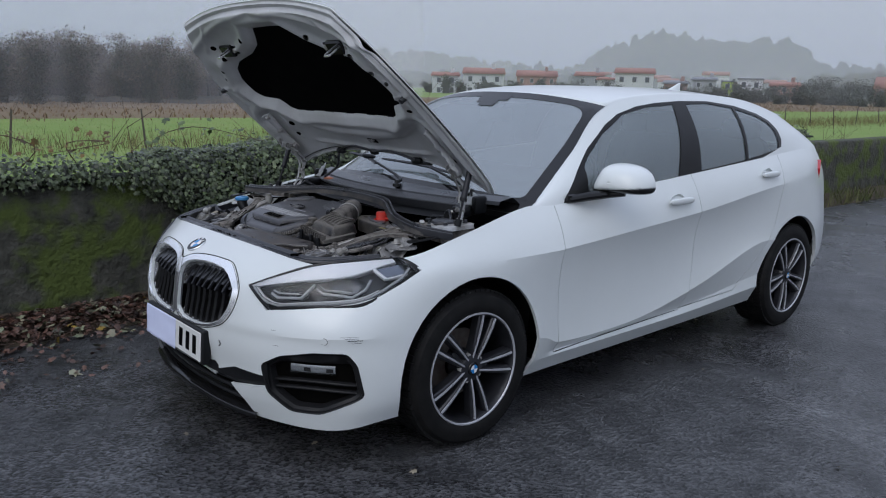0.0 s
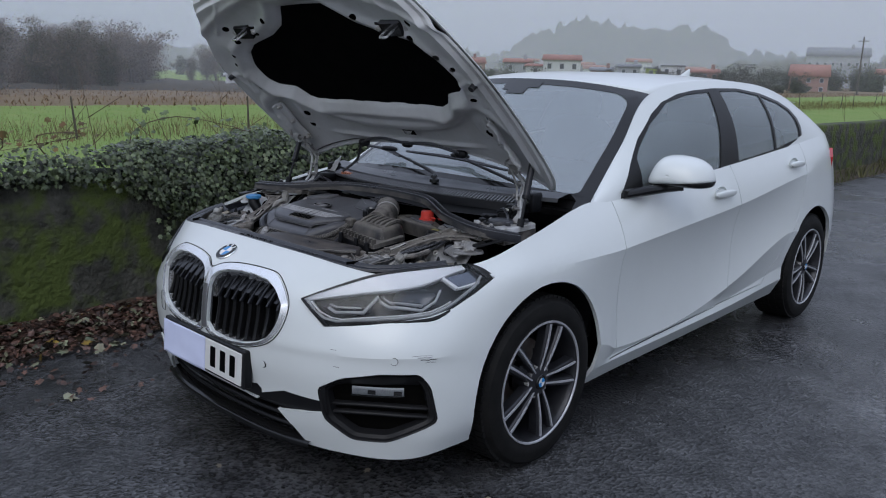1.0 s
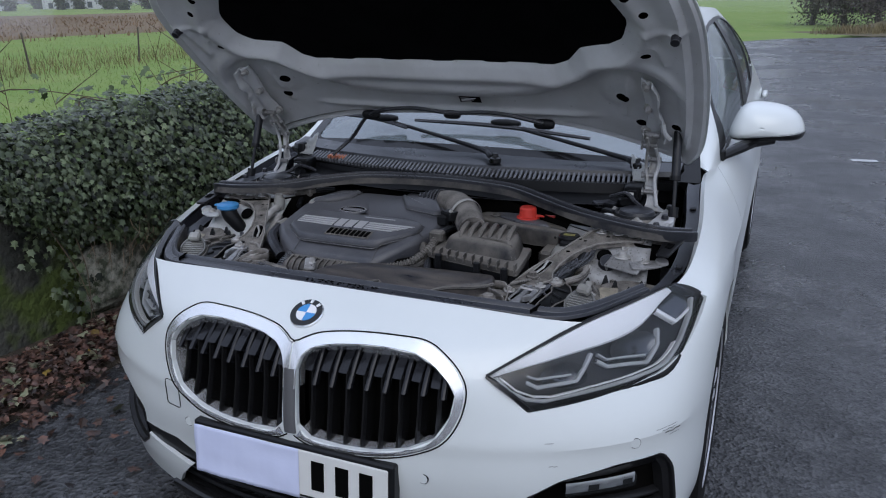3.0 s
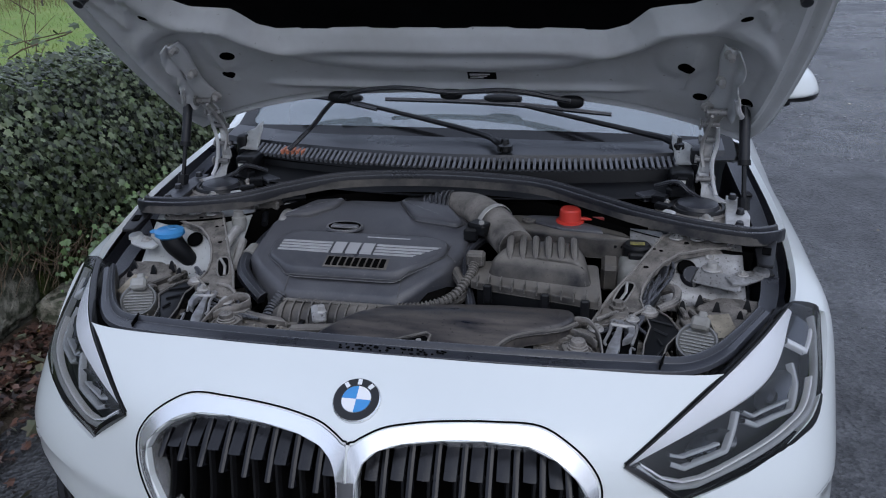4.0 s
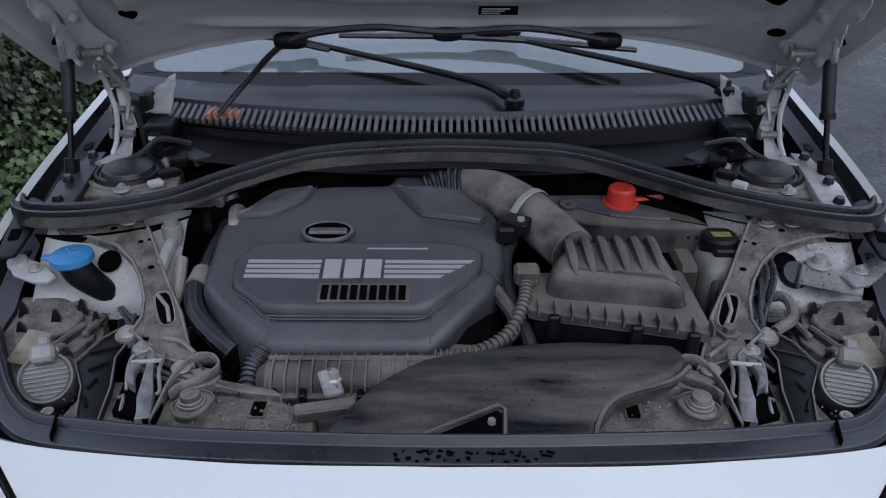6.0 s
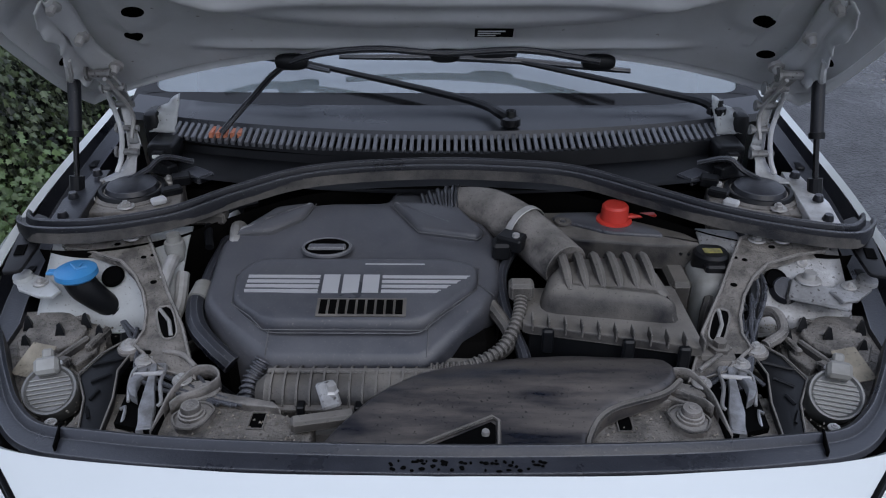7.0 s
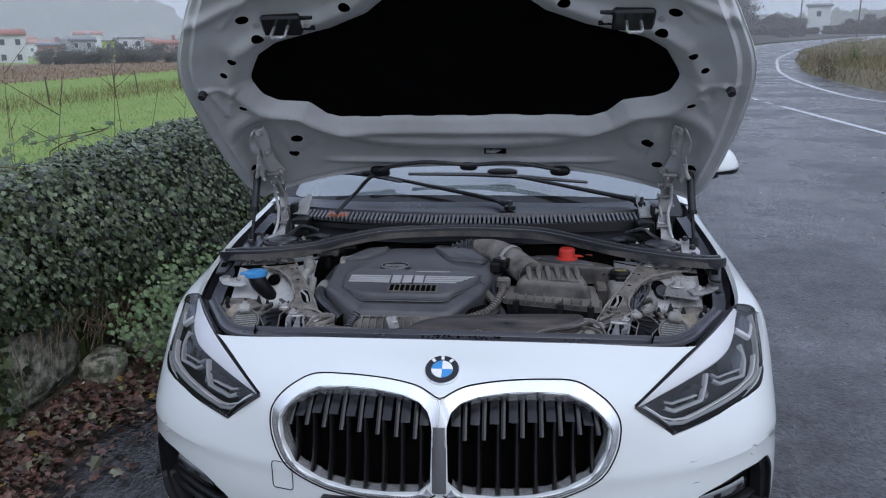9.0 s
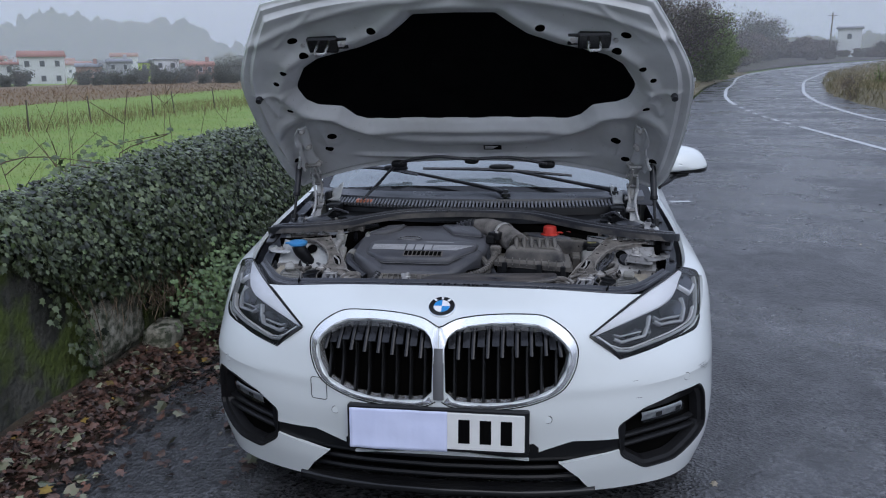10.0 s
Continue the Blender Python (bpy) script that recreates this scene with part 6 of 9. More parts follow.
# round badge on the nose
bc = nose(0, .764)
bt = (nose(0, .785) - nose(0, .745)).normalized()
bn = Vector((1, 0, 0)).cross(bt).normalized()
BADGE = Matrix((Vector((1, 0, 0)), bt, bn)).transposed().to_4x4()
BADGE.translation = bc
badge = part("badge", moved(lathe([(0, .004), (.039, .004), (.041, .002), (.042, -.006)], 40), BADGE), CHROME, car, "round badge with a black ring and blue and white quarters")
part("badge_ring", moved(lathe([(.0255, .0052), (.039, .0052), (.039, .0042)], 40), BADGE), GLOSSBLACK, badge)
for q in range(4):
    fan = bmesh.new()
    c = fan.verts.new((0, 0, .0056))
    ring = [fan.verts.new((.0245 * math.cos(math.pi / 2 * (q + i / 8)), .0245 * math.sin(math.pi / 2 * (q + i / 8)), .0056)) for i in range(9)]
    for a, b in zip(ring, ring[1:]):
        fan.faces.new((c, a, b))
    part("badge_quarter", moved(fan, BADGE), (ROUNDELWHITE, ROUNDELBLUE)[q % 2], badge)
for a in (130, 90, 50):
    b = box(-.0035, -.005, 0, .0035, .005, .0012, 0)
    b.transform(Matrix.Rotation(radians(a - 90), 4, "Z") @ Matrix.Translation((0, .0322, .0052)))
    part("badge_mark", moved(b, BADGE), ROUNDELWHITE, badge)

# number plate on its holder, half covered by a sheet of paper
py, pz = nose(0, .415).y - .012, .415
PL = Matrix.Translation((-.004, py, pz)) @ Matrix.Rotation(radians(-4), 4, "X")
holder = part("plate_holder", moved(box(-.275, -.006, -.068, .275, .03, .068, .005), PL), BLACKPLASTIC, car)
plate = part("number_plate", moved(box(-.262, -.010, -.057, .262, -.006, .057, .003), PL), PLATE, holder, "white number plate, half covered with paper")
for x in (.082, .146, .208):
    part("plate_bar", moved(box(x - .017, -.0112, -.037, x + .017, -.0098, .037, .001), PL), INKBLACK, plate)
rows = [[PL @ Vector((x, -.0125 - .004 * noise.noise((x * 14, z * 18, 2)) - .003 * abs(noise.noise((x * 40, z * 6, 5))), z)) for x in np.linspace(-.266, .032, 30)] for z in np.linspace(-.066, .060, 14)]
thicken(part("paper_cover", grid(rows), PAPER, plate, "creased bluish paper taped over the plate"), .0008)

# lower intakes: black recess, bars, splitter lip
low = part("lower_intake", grid([[nose(x, z, -.07) for x in np.linspace(-.60, .60, 30)] for z in np.linspace(.19, .46, 8)]), DARKVOID, car)
part("intake_band", grid([[nose(x, z, -.010 + .008 * math.sin(math.pi * (z - .30) / .15)) for x in np.linspace(-.56, .56, 40)] for z in np.linspace(.31, .455, 8)]), BLACKPLASTIC, low)
for z in (.215, .255, .290):
    part("intake_bar", tube([tuple(nose(x, z, -.030)) for x in np.linspace(-.45, .45, 24)], .008, 6), BLACKPLASTIC, low)
lip = []
for x in np.linspace(-.47, .47, 30):
    a = nose(x, .185, .012)
    lip.append([a + Vector((0, .05, .012)), a + Vector((0, 0, .010)), a + Vector((0, -.004, .002)), a + Vector((0, .0, -.012)), a + Vector((0, .06, -.014))])
part("splitter_lip", grid(lip), GLOSSBLACK, low)
for s in (-1, 1):
    ci = part("corner_intake", moved(grid([[flip(corner(p, z, .055), s) for p in np.linspace(-.03, .40, 16)] for z in np.linspace(.225, .49, 8)]), Matrix.Identity(4)), DARKVOID, car)
    # frame that steps inwards from the bumper's edge
    base = ring_poly(CORP, 60)
    rows = []
    cpx, cpz = sum(q.x for q in base) / 60, sum(q.y for q in base) / 60
    for sc, dep in ((1.0, -.001), (.965, .002), (.945, .014), (.86, .022), (.80, .050)):
        rows.append([flip(corner(cpx + (q.x - cpx) * sc, cpz + (q.y - cpz) * sc, dep), s) for q in base])
    b = grid(rows, close=True)
    bmesh.ops.recalc_face_normals(b, faces=b.faces)
    part("intake_frame", b, TRIMBLACK, ci, angle=25)
    # sloping gloss panel above the recessed lamp strip, and two shelves below it
    part("intake_hood", grid([[flip(corner(p, z0 - .004 + (z1 - z0) * f, d), s) for p, z0, z1 in ((-.01, .415, .412), (.06, .452, .425), (.19, .474, .432), (.305, .474, .434), (.325, .455, .430))] for f, d in ((0, .006), (.35, .018), (1, .040))]), TRIMBLACK, ci, angle=25)
    fog = part("fog_lamp", grid([[flip(corner(p, z + (p - .17) * .02, d), s) for p in np.linspace(.085, .255, 12)] for z, d in ((.388, .044), (.392, .038), (.400, .036), (.412, .036), (.419, .040))]), LAMPGREY, ci, "small clear fog lamp strip")
    for k in range(4):
        p = .095 + .0425 * k
        part("fog_cell", grid([[flip(corner(p + a, z, .0345), s) for a in (0, .013, .026)] for z in (.395, .402, .410)]), LAMPDARK if k % 2 else LAMPGREY, fog)
    b = grid([[flip(corner(p, z + (p - .17) * .02, .032), s) for p in np.linspace(.083, .257, 10)] for z in (.387, .404, .420)])
    b.normal_update()
    if sum(f.normal.y for f in b.faces) > 0:
        bmesh.ops.reverse_faces(b, faces=b.faces)
    part("fog_lens", b, LENS, fog)
    for z, d in ((.345, .034), (.318, .028)):
        part("intake_shelf", grid([[flip(corner(p, z + .010 * math.sin(p * 9) + dz, d + dd), s) for p in np.linspace(.0, .335, 14)] for dz, dd in ((-.006, .012), (-.004, 0), (.003, .001), (.006, .020))]), TRIMBLACK, ci, angle=25)
    part("parking_sensor", tube([tuple(flip(corner(.2285, .524, .004), s)), tuple(flip(corner(.2285, .524, -.0015), s))], .0115, 18), PAINT, bumper)
    part("sensor_gap", tube([tuple(flip(corner(.2285, .524, .004), s)), tuple(flip(corner(.2285, .524, -.0006), s))], .0128, 18), BLACKPLASTIC, bumper)
    c = nose(.325 * s, .447)
    part("parking_sensor", lathe([(0, -.0016), (.011, -.0016), (.0115, .004)], 18, "y", tuple(c)), PAINT, bumper)
    part("sensor_gap", lathe([(0, -.0006), (.0126, -.0006), (.013, .004)], 18, "y", tuple(c)), BLACKPLASTIC, bumper)
# scuffs on the left corner, and the tow-eye cover on the right
for (p, z, ln, h) in ((.30, .535, .045, .0012), (.31, .527, .05, .0022), (.325, .519, .03, .0012), (.285, .541, .06, .0008), (.02, .545, .02, .001), (.03, .49, .02, .0012)):
    part("paint_scuff", grid([[corner(p + ln * i / 6, z + .004 * noise.noise((i, z * 90, 1)) + dz, -.0009) for i in range(7)] for dz in (0, h)]), BLACKPLASTIC, bumper)
tow = [(-.405, .545), (-.352, .545), (-.352, .475), (-.405, .475)]
part("tow_eye_cover", tube([tuple(nose(x, z, .0008)) for x, z in rounded(tow, .01, 3) + [rounded(tow, .01, 3)[0]]], .0012, 4), BLACKPLASTIC, bumper)

# headlamps
LAMP_UP = [(.443, -.748, .685), (.523, -.672, .727), (.615, -.570, .769), (.70, -.437, .785), (.772, -.300, .793)]
LAMP_LOW = [(.535, -.722, .608), (.65, -.645, .629), (.745, -.552, .642), (.806, -.452, .664), (.838, -.250, .754)]


def lamp_at(u, v, depth=0.0):
    """A point of the lamp's face: u from the inner end to the rear tip, v from the upper edge down, depth metres inside."""
    uu = min(max(u, 0), 1)
    a, b = spline(LAMP_UP, uu * 4), spline(LAMP_LOW, uu * 4)
    u0, u1 = max(0, uu - .02) * 4, min(1, uu + .02) * 4
    du = spline(LAMP_UP, u1) - spline(LAMP_UP, u0) + spline(LAMP_LOW, u1) - spline(LAMP_LOW, u0)
    n = (b - a).cross(du).normalized()
    if n.x < 0:
        n = -n
    return a.lerp(b, v) + du.normalized() * (u - uu) * .4 + n * (.012 * 4 * v * (1 - v) - depth)


LAMP_RING = [(k / 24, 0) for k in range(24)] + [(1, k / 6) for k in range(6)] + [(1 - k / 24, 1) for k in range(24)] + [(0, 1 - k / 6) for k in range(6)]
BAND_LOW = [(0, .06), (.04, .10), (.18, .19), (.34, .28), (.52, .36), (.67, .35), (.78, .30), (.87, .24), (.95, .20)]
for s in (-1, 1):
    rows = []
    for wide, dep in ((-.075, .010), (-.070, .000), (-.045, -.0025), (0, -.0015), (.015, .006), (.03, .05)):
        row = []
        for u, v in LAMP_RING:
            k = .55 if v == 0 else 1.0
            row.append(flip(lamp_at(u + (u - .5) * 2 * wide * .35 * k if u in (0, 1) else u, .5 + (v - .5) * (1 - 2 * wide * k), dep), s))
        rows.append(row)
    b = grid(rows, close=True)
    bmesh.ops.recalc_face_normals(b, faces=b.faces)
    lamp = part("headlamp", b, GLOSSBLACK, car, "clear LED headlamp with a bright upper band")
    part("lamp_housing", grid([[flip(lamp_at(k / 20, v, .045 + .015 * math.sin(math.pi * v)), s) for v in (-.02, .2, .4, .6, .8, 1.02)] for k in range(21)]), LAMPDARK, lamp)
    # bright band under the upper edge
    rows = []
    for k in range(33):
        q = spline(BAND_LOW, 8 * k / 32)
        rows.append([flip(lamp_at(q.x, v, d), s) for v, d in ((-.01, .012), (.015, .004), (q.y * .5, .008), (q.y * .93, .013), (q.y, .018), (q.y - .01, .045))])
    b = grid(rows)
    bmesh.ops.recalc_face_normals(b, faces=b.faces)
    part("bright_band", b, LAMPSILVER, lamp, "pale silver band", angle=25)

    def guide(pts, w, dep, mat, name="light_guide"):
        q = [Vector(pts[k]).lerp(Vector(pts[k + 1]), f / 4) for k in range(len(pts) - 1) for f in range(4)] + [Vector(pts[-1])]
        c = [lamp_at(a.x, a.y, dep) for a in q]
        rows = []
        for k, a in enumerate(c):
            t = (c[min(k + 1, len(c) - 1)] - c[max(k - 1, 0)]).normalized()
            n = (lamp_at(q[k].x, q[k].y, dep - .01) - a).normalized()
            m = t.cross(n).normalized() * w
            rows.append([flip(a + e, s) for e in (-m - n * .012, -m, -m * .6 + n * .002, m * .6 + n * .002, m, m - n * .012)])
        part(name, grid(rows), mat, lamp, angle=25)

    guide([(.03, .10), (.02, .45), (.04, .72), (.09, .86), (.30, .90), (.50, .92), (.68, .92), (.82, .91), (.92, .86), (.965, .70)], .0042, .006, LAMPGREY, "lower_rim")
    guide([(.045, .14), (.045, .50), (.075, .72), (.13, .82), (.30, .84), (.50, .87), (.66, .87), (.80, .85)], .0020, .012, LAMPSILVER, "rim_line")
    guide([(.11, .42), (.125, .59), (.28, .69), (.37, .52), (.43, .40)], .0042, .022, LAMPGREY)
    guide([(.14, .33), (.16, .45), (.29, .57)], .0026, .026, LAMPGREY)
    guide([(.42, .52), (.44, .65), (.63, .80), (.735, .69), (.78, .52)], .0042, .022, LAMPGREY)
    guide([(.45, .44), (.465, .56), (.65, .70)], .0026, .026, LAMPGREY)
    guide([(.815, .28), (.85, .66)], .0060, .012, LAMPSILVER, "cross_bar")
    guide([(.85, .66), (.945, .82)], .0034, .012, LAMPSILVER, "cross_bar")
    # smoky facet behind the rear tip, and the deep bowls of the two main lamps
    part("rear_facet", grid([[flip(lamp_at(.835 + .11 * f, .29 + .05 * f + g * (.34 + .14 * f), .016), s) for g in (0, .5, 1)] for f in (0, .5, 1)]), REARFACET, lamp)
    for uc, vc, w, h in ((.26, .55, .10, .22), (.62, .58, .13, .24)):
        rows = []
        for sc, dep in ((1.0, .026), (.8, .036), (.55, .043), (.3, .044), (.25, .036), (.02, .033)):
            rows.append([flip(lamp_at(uc + w * sc * math.cos(a), vc + h * sc * math.sin(a), dep), s) for a in np.linspace(0, 2 * math.pi, 25)[:-1]])
        b = grid(rows, close=True)
        bmesh.ops.recalc_face_normals(b, faces=b.faces)
        part("projector", b, BOWL, lamp, "smoky projector bowl", angle=40)
    b = grid([[flip(lamp_at(k / 20, .02 + .96 * v / 10, -.001), s) for v in range(11)] for k in range(21)])
    b.normal_update()
    if sum(f.normal.y for f in b.faces) > 0:
        bmesh.ops.reverse_faces(b, faces=b.faces)
    lens = part("lamp_lens", b, LENS, lamp, "clear lens with rain drops")
    lens.visible_shadow = False
head_hole.free(), kid_skin.free(), mid_low.free(), mid_band.free(), mid_band2.free(), cor_skin.free()

# ---- door mirrors, handles, antenna, seams ----


def superell(cx, cy, cz, a, b, c, e=.55, n=20, m=14):
    rows = []
    pw = lambda v, q: math.copysign(abs(v) ** q, v)
    for i in range(m + 1):
        ph = -math.pi / 2 + math.pi * i / m
        rows.append([(cx + a * pw(math.cos(ph), e) * pw(math.cos(2 * math.pi * j / n), e), cy + b * pw(math.cos(ph), e) * pw(math.sin(2 * math.pi * j / n), e), cz + c * pw(math.sin(ph), e)) for j in range(n)])
    bm = grid(rows, close=True)
    bmesh.ops.remove_doubles(bm, verts=bm.verts, dist=1e-5)
    bmesh.ops.recalc_face_normals(bm, faces=bm.faces)
    return bm


def mirror_shape():
    """A cap that is tall beside the door and falls away outboard, over a nearly straight lower edge."""
    ring = [(.846, .985), (.855, 1.03), (.874, 1.072), (.898, 1.093), (.93, 1.099), (.98, 1.096), (1.03, 1.085), (1.07, 1.06),
            (1.094, 1.02), (1.096, .988), (1.07, .972), (.99, .968), (.93, .966), (.87, .966)]
    n = len(ring)
    wrap = [(x, 0, z) for x, z in ring[-2:] + ring + ring[:3]]
    outline = [spline(wrap, 2 + n * i / 42) for i in range(42)]
    rows = []
    for y, k in ((.862, .80), (.866, .93), (.858, .985), (.84, 1.0), (.815, .985), (.79, .95), (.768, .88), (.75, .77), (.737, .62), (.729, .44), (.7245, .25), (.723, .10), (.7228, .01)):
        row = []
        for p in outline:
            x, z = .955 + (p.x - .955) * k, 1.02 + (p.z - 1.02) * k
            row.append((x, y + .16 * (x - .955) + .012 * (z - 1.02) / .06, z))
        rows.append(row)
    bm = grid(rows, close=True)
    bmesh.ops.recalc_face_normals(bm, faces=bm.faces)
    return bm


for s in (-1, 1):
    cap = moved(mirror_shape(), Matrix.Translation((-.045, .02, 0)))
    dark = carve(cap, [(.7, .90), (1.2, .90), (1.2, 1.018), (.7, .968)], X, Z)
    if s < 0:
        cap2, dark2 = mirrored(cap), mirrored(dark)
        cap.free(), dark.free()
        cap, dark = cap2, dark2
    mir = part("door_mirror", cap, PAINT, car, "white door mirror with a black foot")
    thicken(mir, .004)
    thicken(part("mirror_underside", dark, GLOSSBLACK, mir), .004)
    part("mirror_foot", join(tube([(s * .78, .60, .935), (s * .84, .69, .955), (s * .89, .785, .966), (s * .955, .81, .972)], [.016, .021, .019, .012], 10), box(s * .79, .60, .925, s * .81, .74, .965, .006)), GLOSSBLACK, mir)
    part("mirror_glass", box(s * .825, .882, .985, s * 1.005, .888, 1.075, .003), REFLECTOR, mir)
    for (y0, z0, dr, w) in ((1.37, .882, fdoors[0 if s < 0 else 1], .105), (2.29, .962, rdoors[0 if s < 0 else 1], .095)):
        q, n, _, _ = SKIN.ray_cast(Vector((2, y0, z0)), Vector((-1, 0, 0)))
        xs = q.x
        part("door_handle", superell(s * (xs + .020), y0 + .012, z0 + .004, .014, w, .017, .7, 16, 10), PAINT, dr, "white pull handle")
        cup = [(xs * s + s * .0012, 0, 0)]
        rows = []
        for sc, dep in ((1.0, .0015), (.93, -.004), (.6, -.012), (.02, -.014)):
            rows.append([(s * (xs + dep + (.004 if False else 0)), y0 - .005 + .062 * sc * math.cos(2 * math.pi * i / 28), z0 + .038 * sc * math.sin(2 * math.pi * i / 28)) for i in range(28)])
        b = grid(rows, close=True)
        bmesh.ops.recalc_face_normals(b, faces=b.faces)
        ob = part("handle_recess", b, PAINT, dr)
fin_rows = []
for h, y0, y1, w in ((0, -.10, .075, .026), (.012, -.078, .074, .022), (.03, -.03, .072, .015), (.048, .02, .074, .010), (.060, .05, .077, .006), (.064, .064, .076, .002)):
    fin_rows.append([(w * math.sin(2 * math.pi * i / 16), 2.60 + (y0 + y1) / 2 - (y1 - y0) / 2 * math.cos(2 * math.pi * i / 16), 1.408 + h) for i in range(16)])
part("antenna_fin", grid(fin_rows, close=True), PAINT, car, "white shark-fin aerial")

# ---- cabin, seen through the misted glass ----
cabin = part("dashboard", join(moved(superell(0, .78, .90, .66, .32, .12, .5, 24, 12), Matrix.Identity(4)), box(-.70, .46, .30, .70, .60, .86, .02)), BLACKPLASTIC, car)
part("steering_wheel", moved(tube([(.18 * math.cos(a), .18 * math.sin(a), 0) for a in np.linspace(0, 2 * math.pi, 28)], .016, 8), Matrix.Translation((.36, 1.12, .93)) @ Matrix.Rotation(radians(65), 4, "X")), BLACKPLASTIC, cabin)
for sx in (-.36, .36):
    seat = part("car_seat", join(superell(sx, 1.62, .55, .24, .26, .10, .5), moved(superell(0, 0, 0, .24, .09, .33, .5), Matrix.Translation((sx, 1.92, .85)) @ Matrix.Rotation(radians(-14), 4, "X"))), SEATCLOTH, car)
    part("headrest", superell(sx, 2.0, 1.24, .13, .055, .09, .6), SEATCLOTH, seat)
bench = part("rear_bench", join(superell(0, 2.45, .58, .62, .25, .1, .4), moved(superell(0, 0, 0, .62, .08, .33, .4), Matrix.Translation((0, 2.75, .85)) @ Matrix.Rotation(radians(-16), 4, "X"))), SEATCLOTH, car)
for sx in (-.4, .4):
    part("headrest", superell(sx, 2.80, 1.18, .13, .05, .075, .6), SEATCLOTH, bench)
part("inside_mirror", box(-.12, .93, 1.24, .12, .955, 1.31, .01), GLOSSBLACK, car)
part("roof_lining", grid([[(x, y, 1.375 - .06 * (x / .58) ** 2 - .03 * ((y - 1.7) / 1.2) ** 2) for x in np.linspace(-.58, .58, 9)] for y in np.linspace(1.1, 3.0, 12)]), pbr("grey_lining", (.32, .32, .31), .9), car)

# ---- bonnet: shaped closed, then swung up by 53 degrees ----
OPEN = Matrix.Translation((0, -.312, 1.446)) @ Matrix.Rotation(radians(-53), 4, "X") @ Matrix.Translation((0, .30, -.79))
H_EDGE = [(.612, -.592, .781), (.700, -.44, .788), (.772, -.28, .797), (.792, -.10, .832), (.790, .12, .880), (.772, .30, .918), (.735, .385, .935)]
H_MID = [(0, -.648, .802), (0, -.54, .852), (0, -.38, .893), (0, -.18, .927), (0, .02, .955), (0, .17, .973), (0, .275, .985)]


def hood_at(u, v):
    """A point of the closed bonnet's skin: u across from -1 to 1, v from the nose (0) to the screen (1)."""
    c, e = spline(H_MID, v * 6), spline(H_EDGE, v * 6)
    a = abs(u)
    wy = a ** 2.3
    wz = a ** (3.4 - 1.2 * (1 - v) * 0)
    return Vector((e.x * u, c.y + (e.y - c.y) * wy, c.z + (e.z - c.z) * wz))


def hood_xy(x, y):
    """u, v of the closed bonnet above the plan point (x, y)."""
    lo, hi = 0.0, 1.0
    for _ in range(24):
        v = (lo + hi) / 2
        e = spline(H_EDGE, v * 6)
        u = max(-1, min(1, x / e.x))
        if hood_at(u, v).y < y:
            lo = v
        else:
            hi = v
    return u, v


MAT_TOP = ((0, .14, .18, .24, .34, .50, .56, .613), (-.530, -.527, -.485, -.430, -.385, -.348, -.31, -.215))
MAT_LOW = ((0, .38, .43, .47, .55, .59, .613), (.018, .010, -.015, -.07, -.095, -.13, -.19))
MAT_RIM = list(zip(*MAT_TOP)) + list(zip(*MAT_LOW))[::-1]


def pad_sd(x, y):
    """Distance (rough) inside the outline of the sound-proofing mat."""
    a = abs(x)
    top = np.interp(a, MAT_TOP[0], MAT_TOP[1])
    bot = np.interp(a, MAT_LOW[0], MAT_LOW[1])
    d = min(seg_dist(a, y, p, q) for p, q in zip(MAT_RIM, MAT_RIM[1:]))
    return d if a < .613 and top < y < bot else -d


def bumpf(d, w):
    return math.exp(-(d / w) ** 2)


STEP = [(-.72, .05), (-.69, .005), (-.64, -.022), (-.58, -.028), (-.52, -.012), (-.46, .03), (-.375, .092), (-.30, .125), (-.16, .148), (0, .15)]
STEP = STEP + [(-x, y) for x, y in reversed(STEP[:-1])]
STEP_X = np.linspace(-.72, .72, 181)
STEP_Y = []
for q in STEP_X:
    k = max(n for n, p in enumerate(STEP[:-1]) if p[0] <= q + 1e-9)
    STEP_Y.append(spline([(*p, 0) for p in STEP], k + (q - STEP[k][0]) / (STEP[k + 1][0] - STEP[k][0])).y)
PRESSED = (((.745, -.215), (.640, -.195)), ((.712, -.205), (.690, -.090)), ((.690, -.090), (.650, -.190)), ((.46, -.56), (.60, -.43)), ((.575, .035), (.560, .185)))


def ease(f):
    f = min(1, max(0, f))
    return f * f * (3 - 2 * f)


def seg_dist(x, y, p, q):
    dx, dy = q[0] - p[0], q[1] - p[1]
    f = min(1, max(0, ((x - p[0]) * dx + (y - p[1]) * dy) / (dx * dx + dy * dy)))
    return math.hypot(x - p[0] - f * dx, y - p[1] - f * dy)


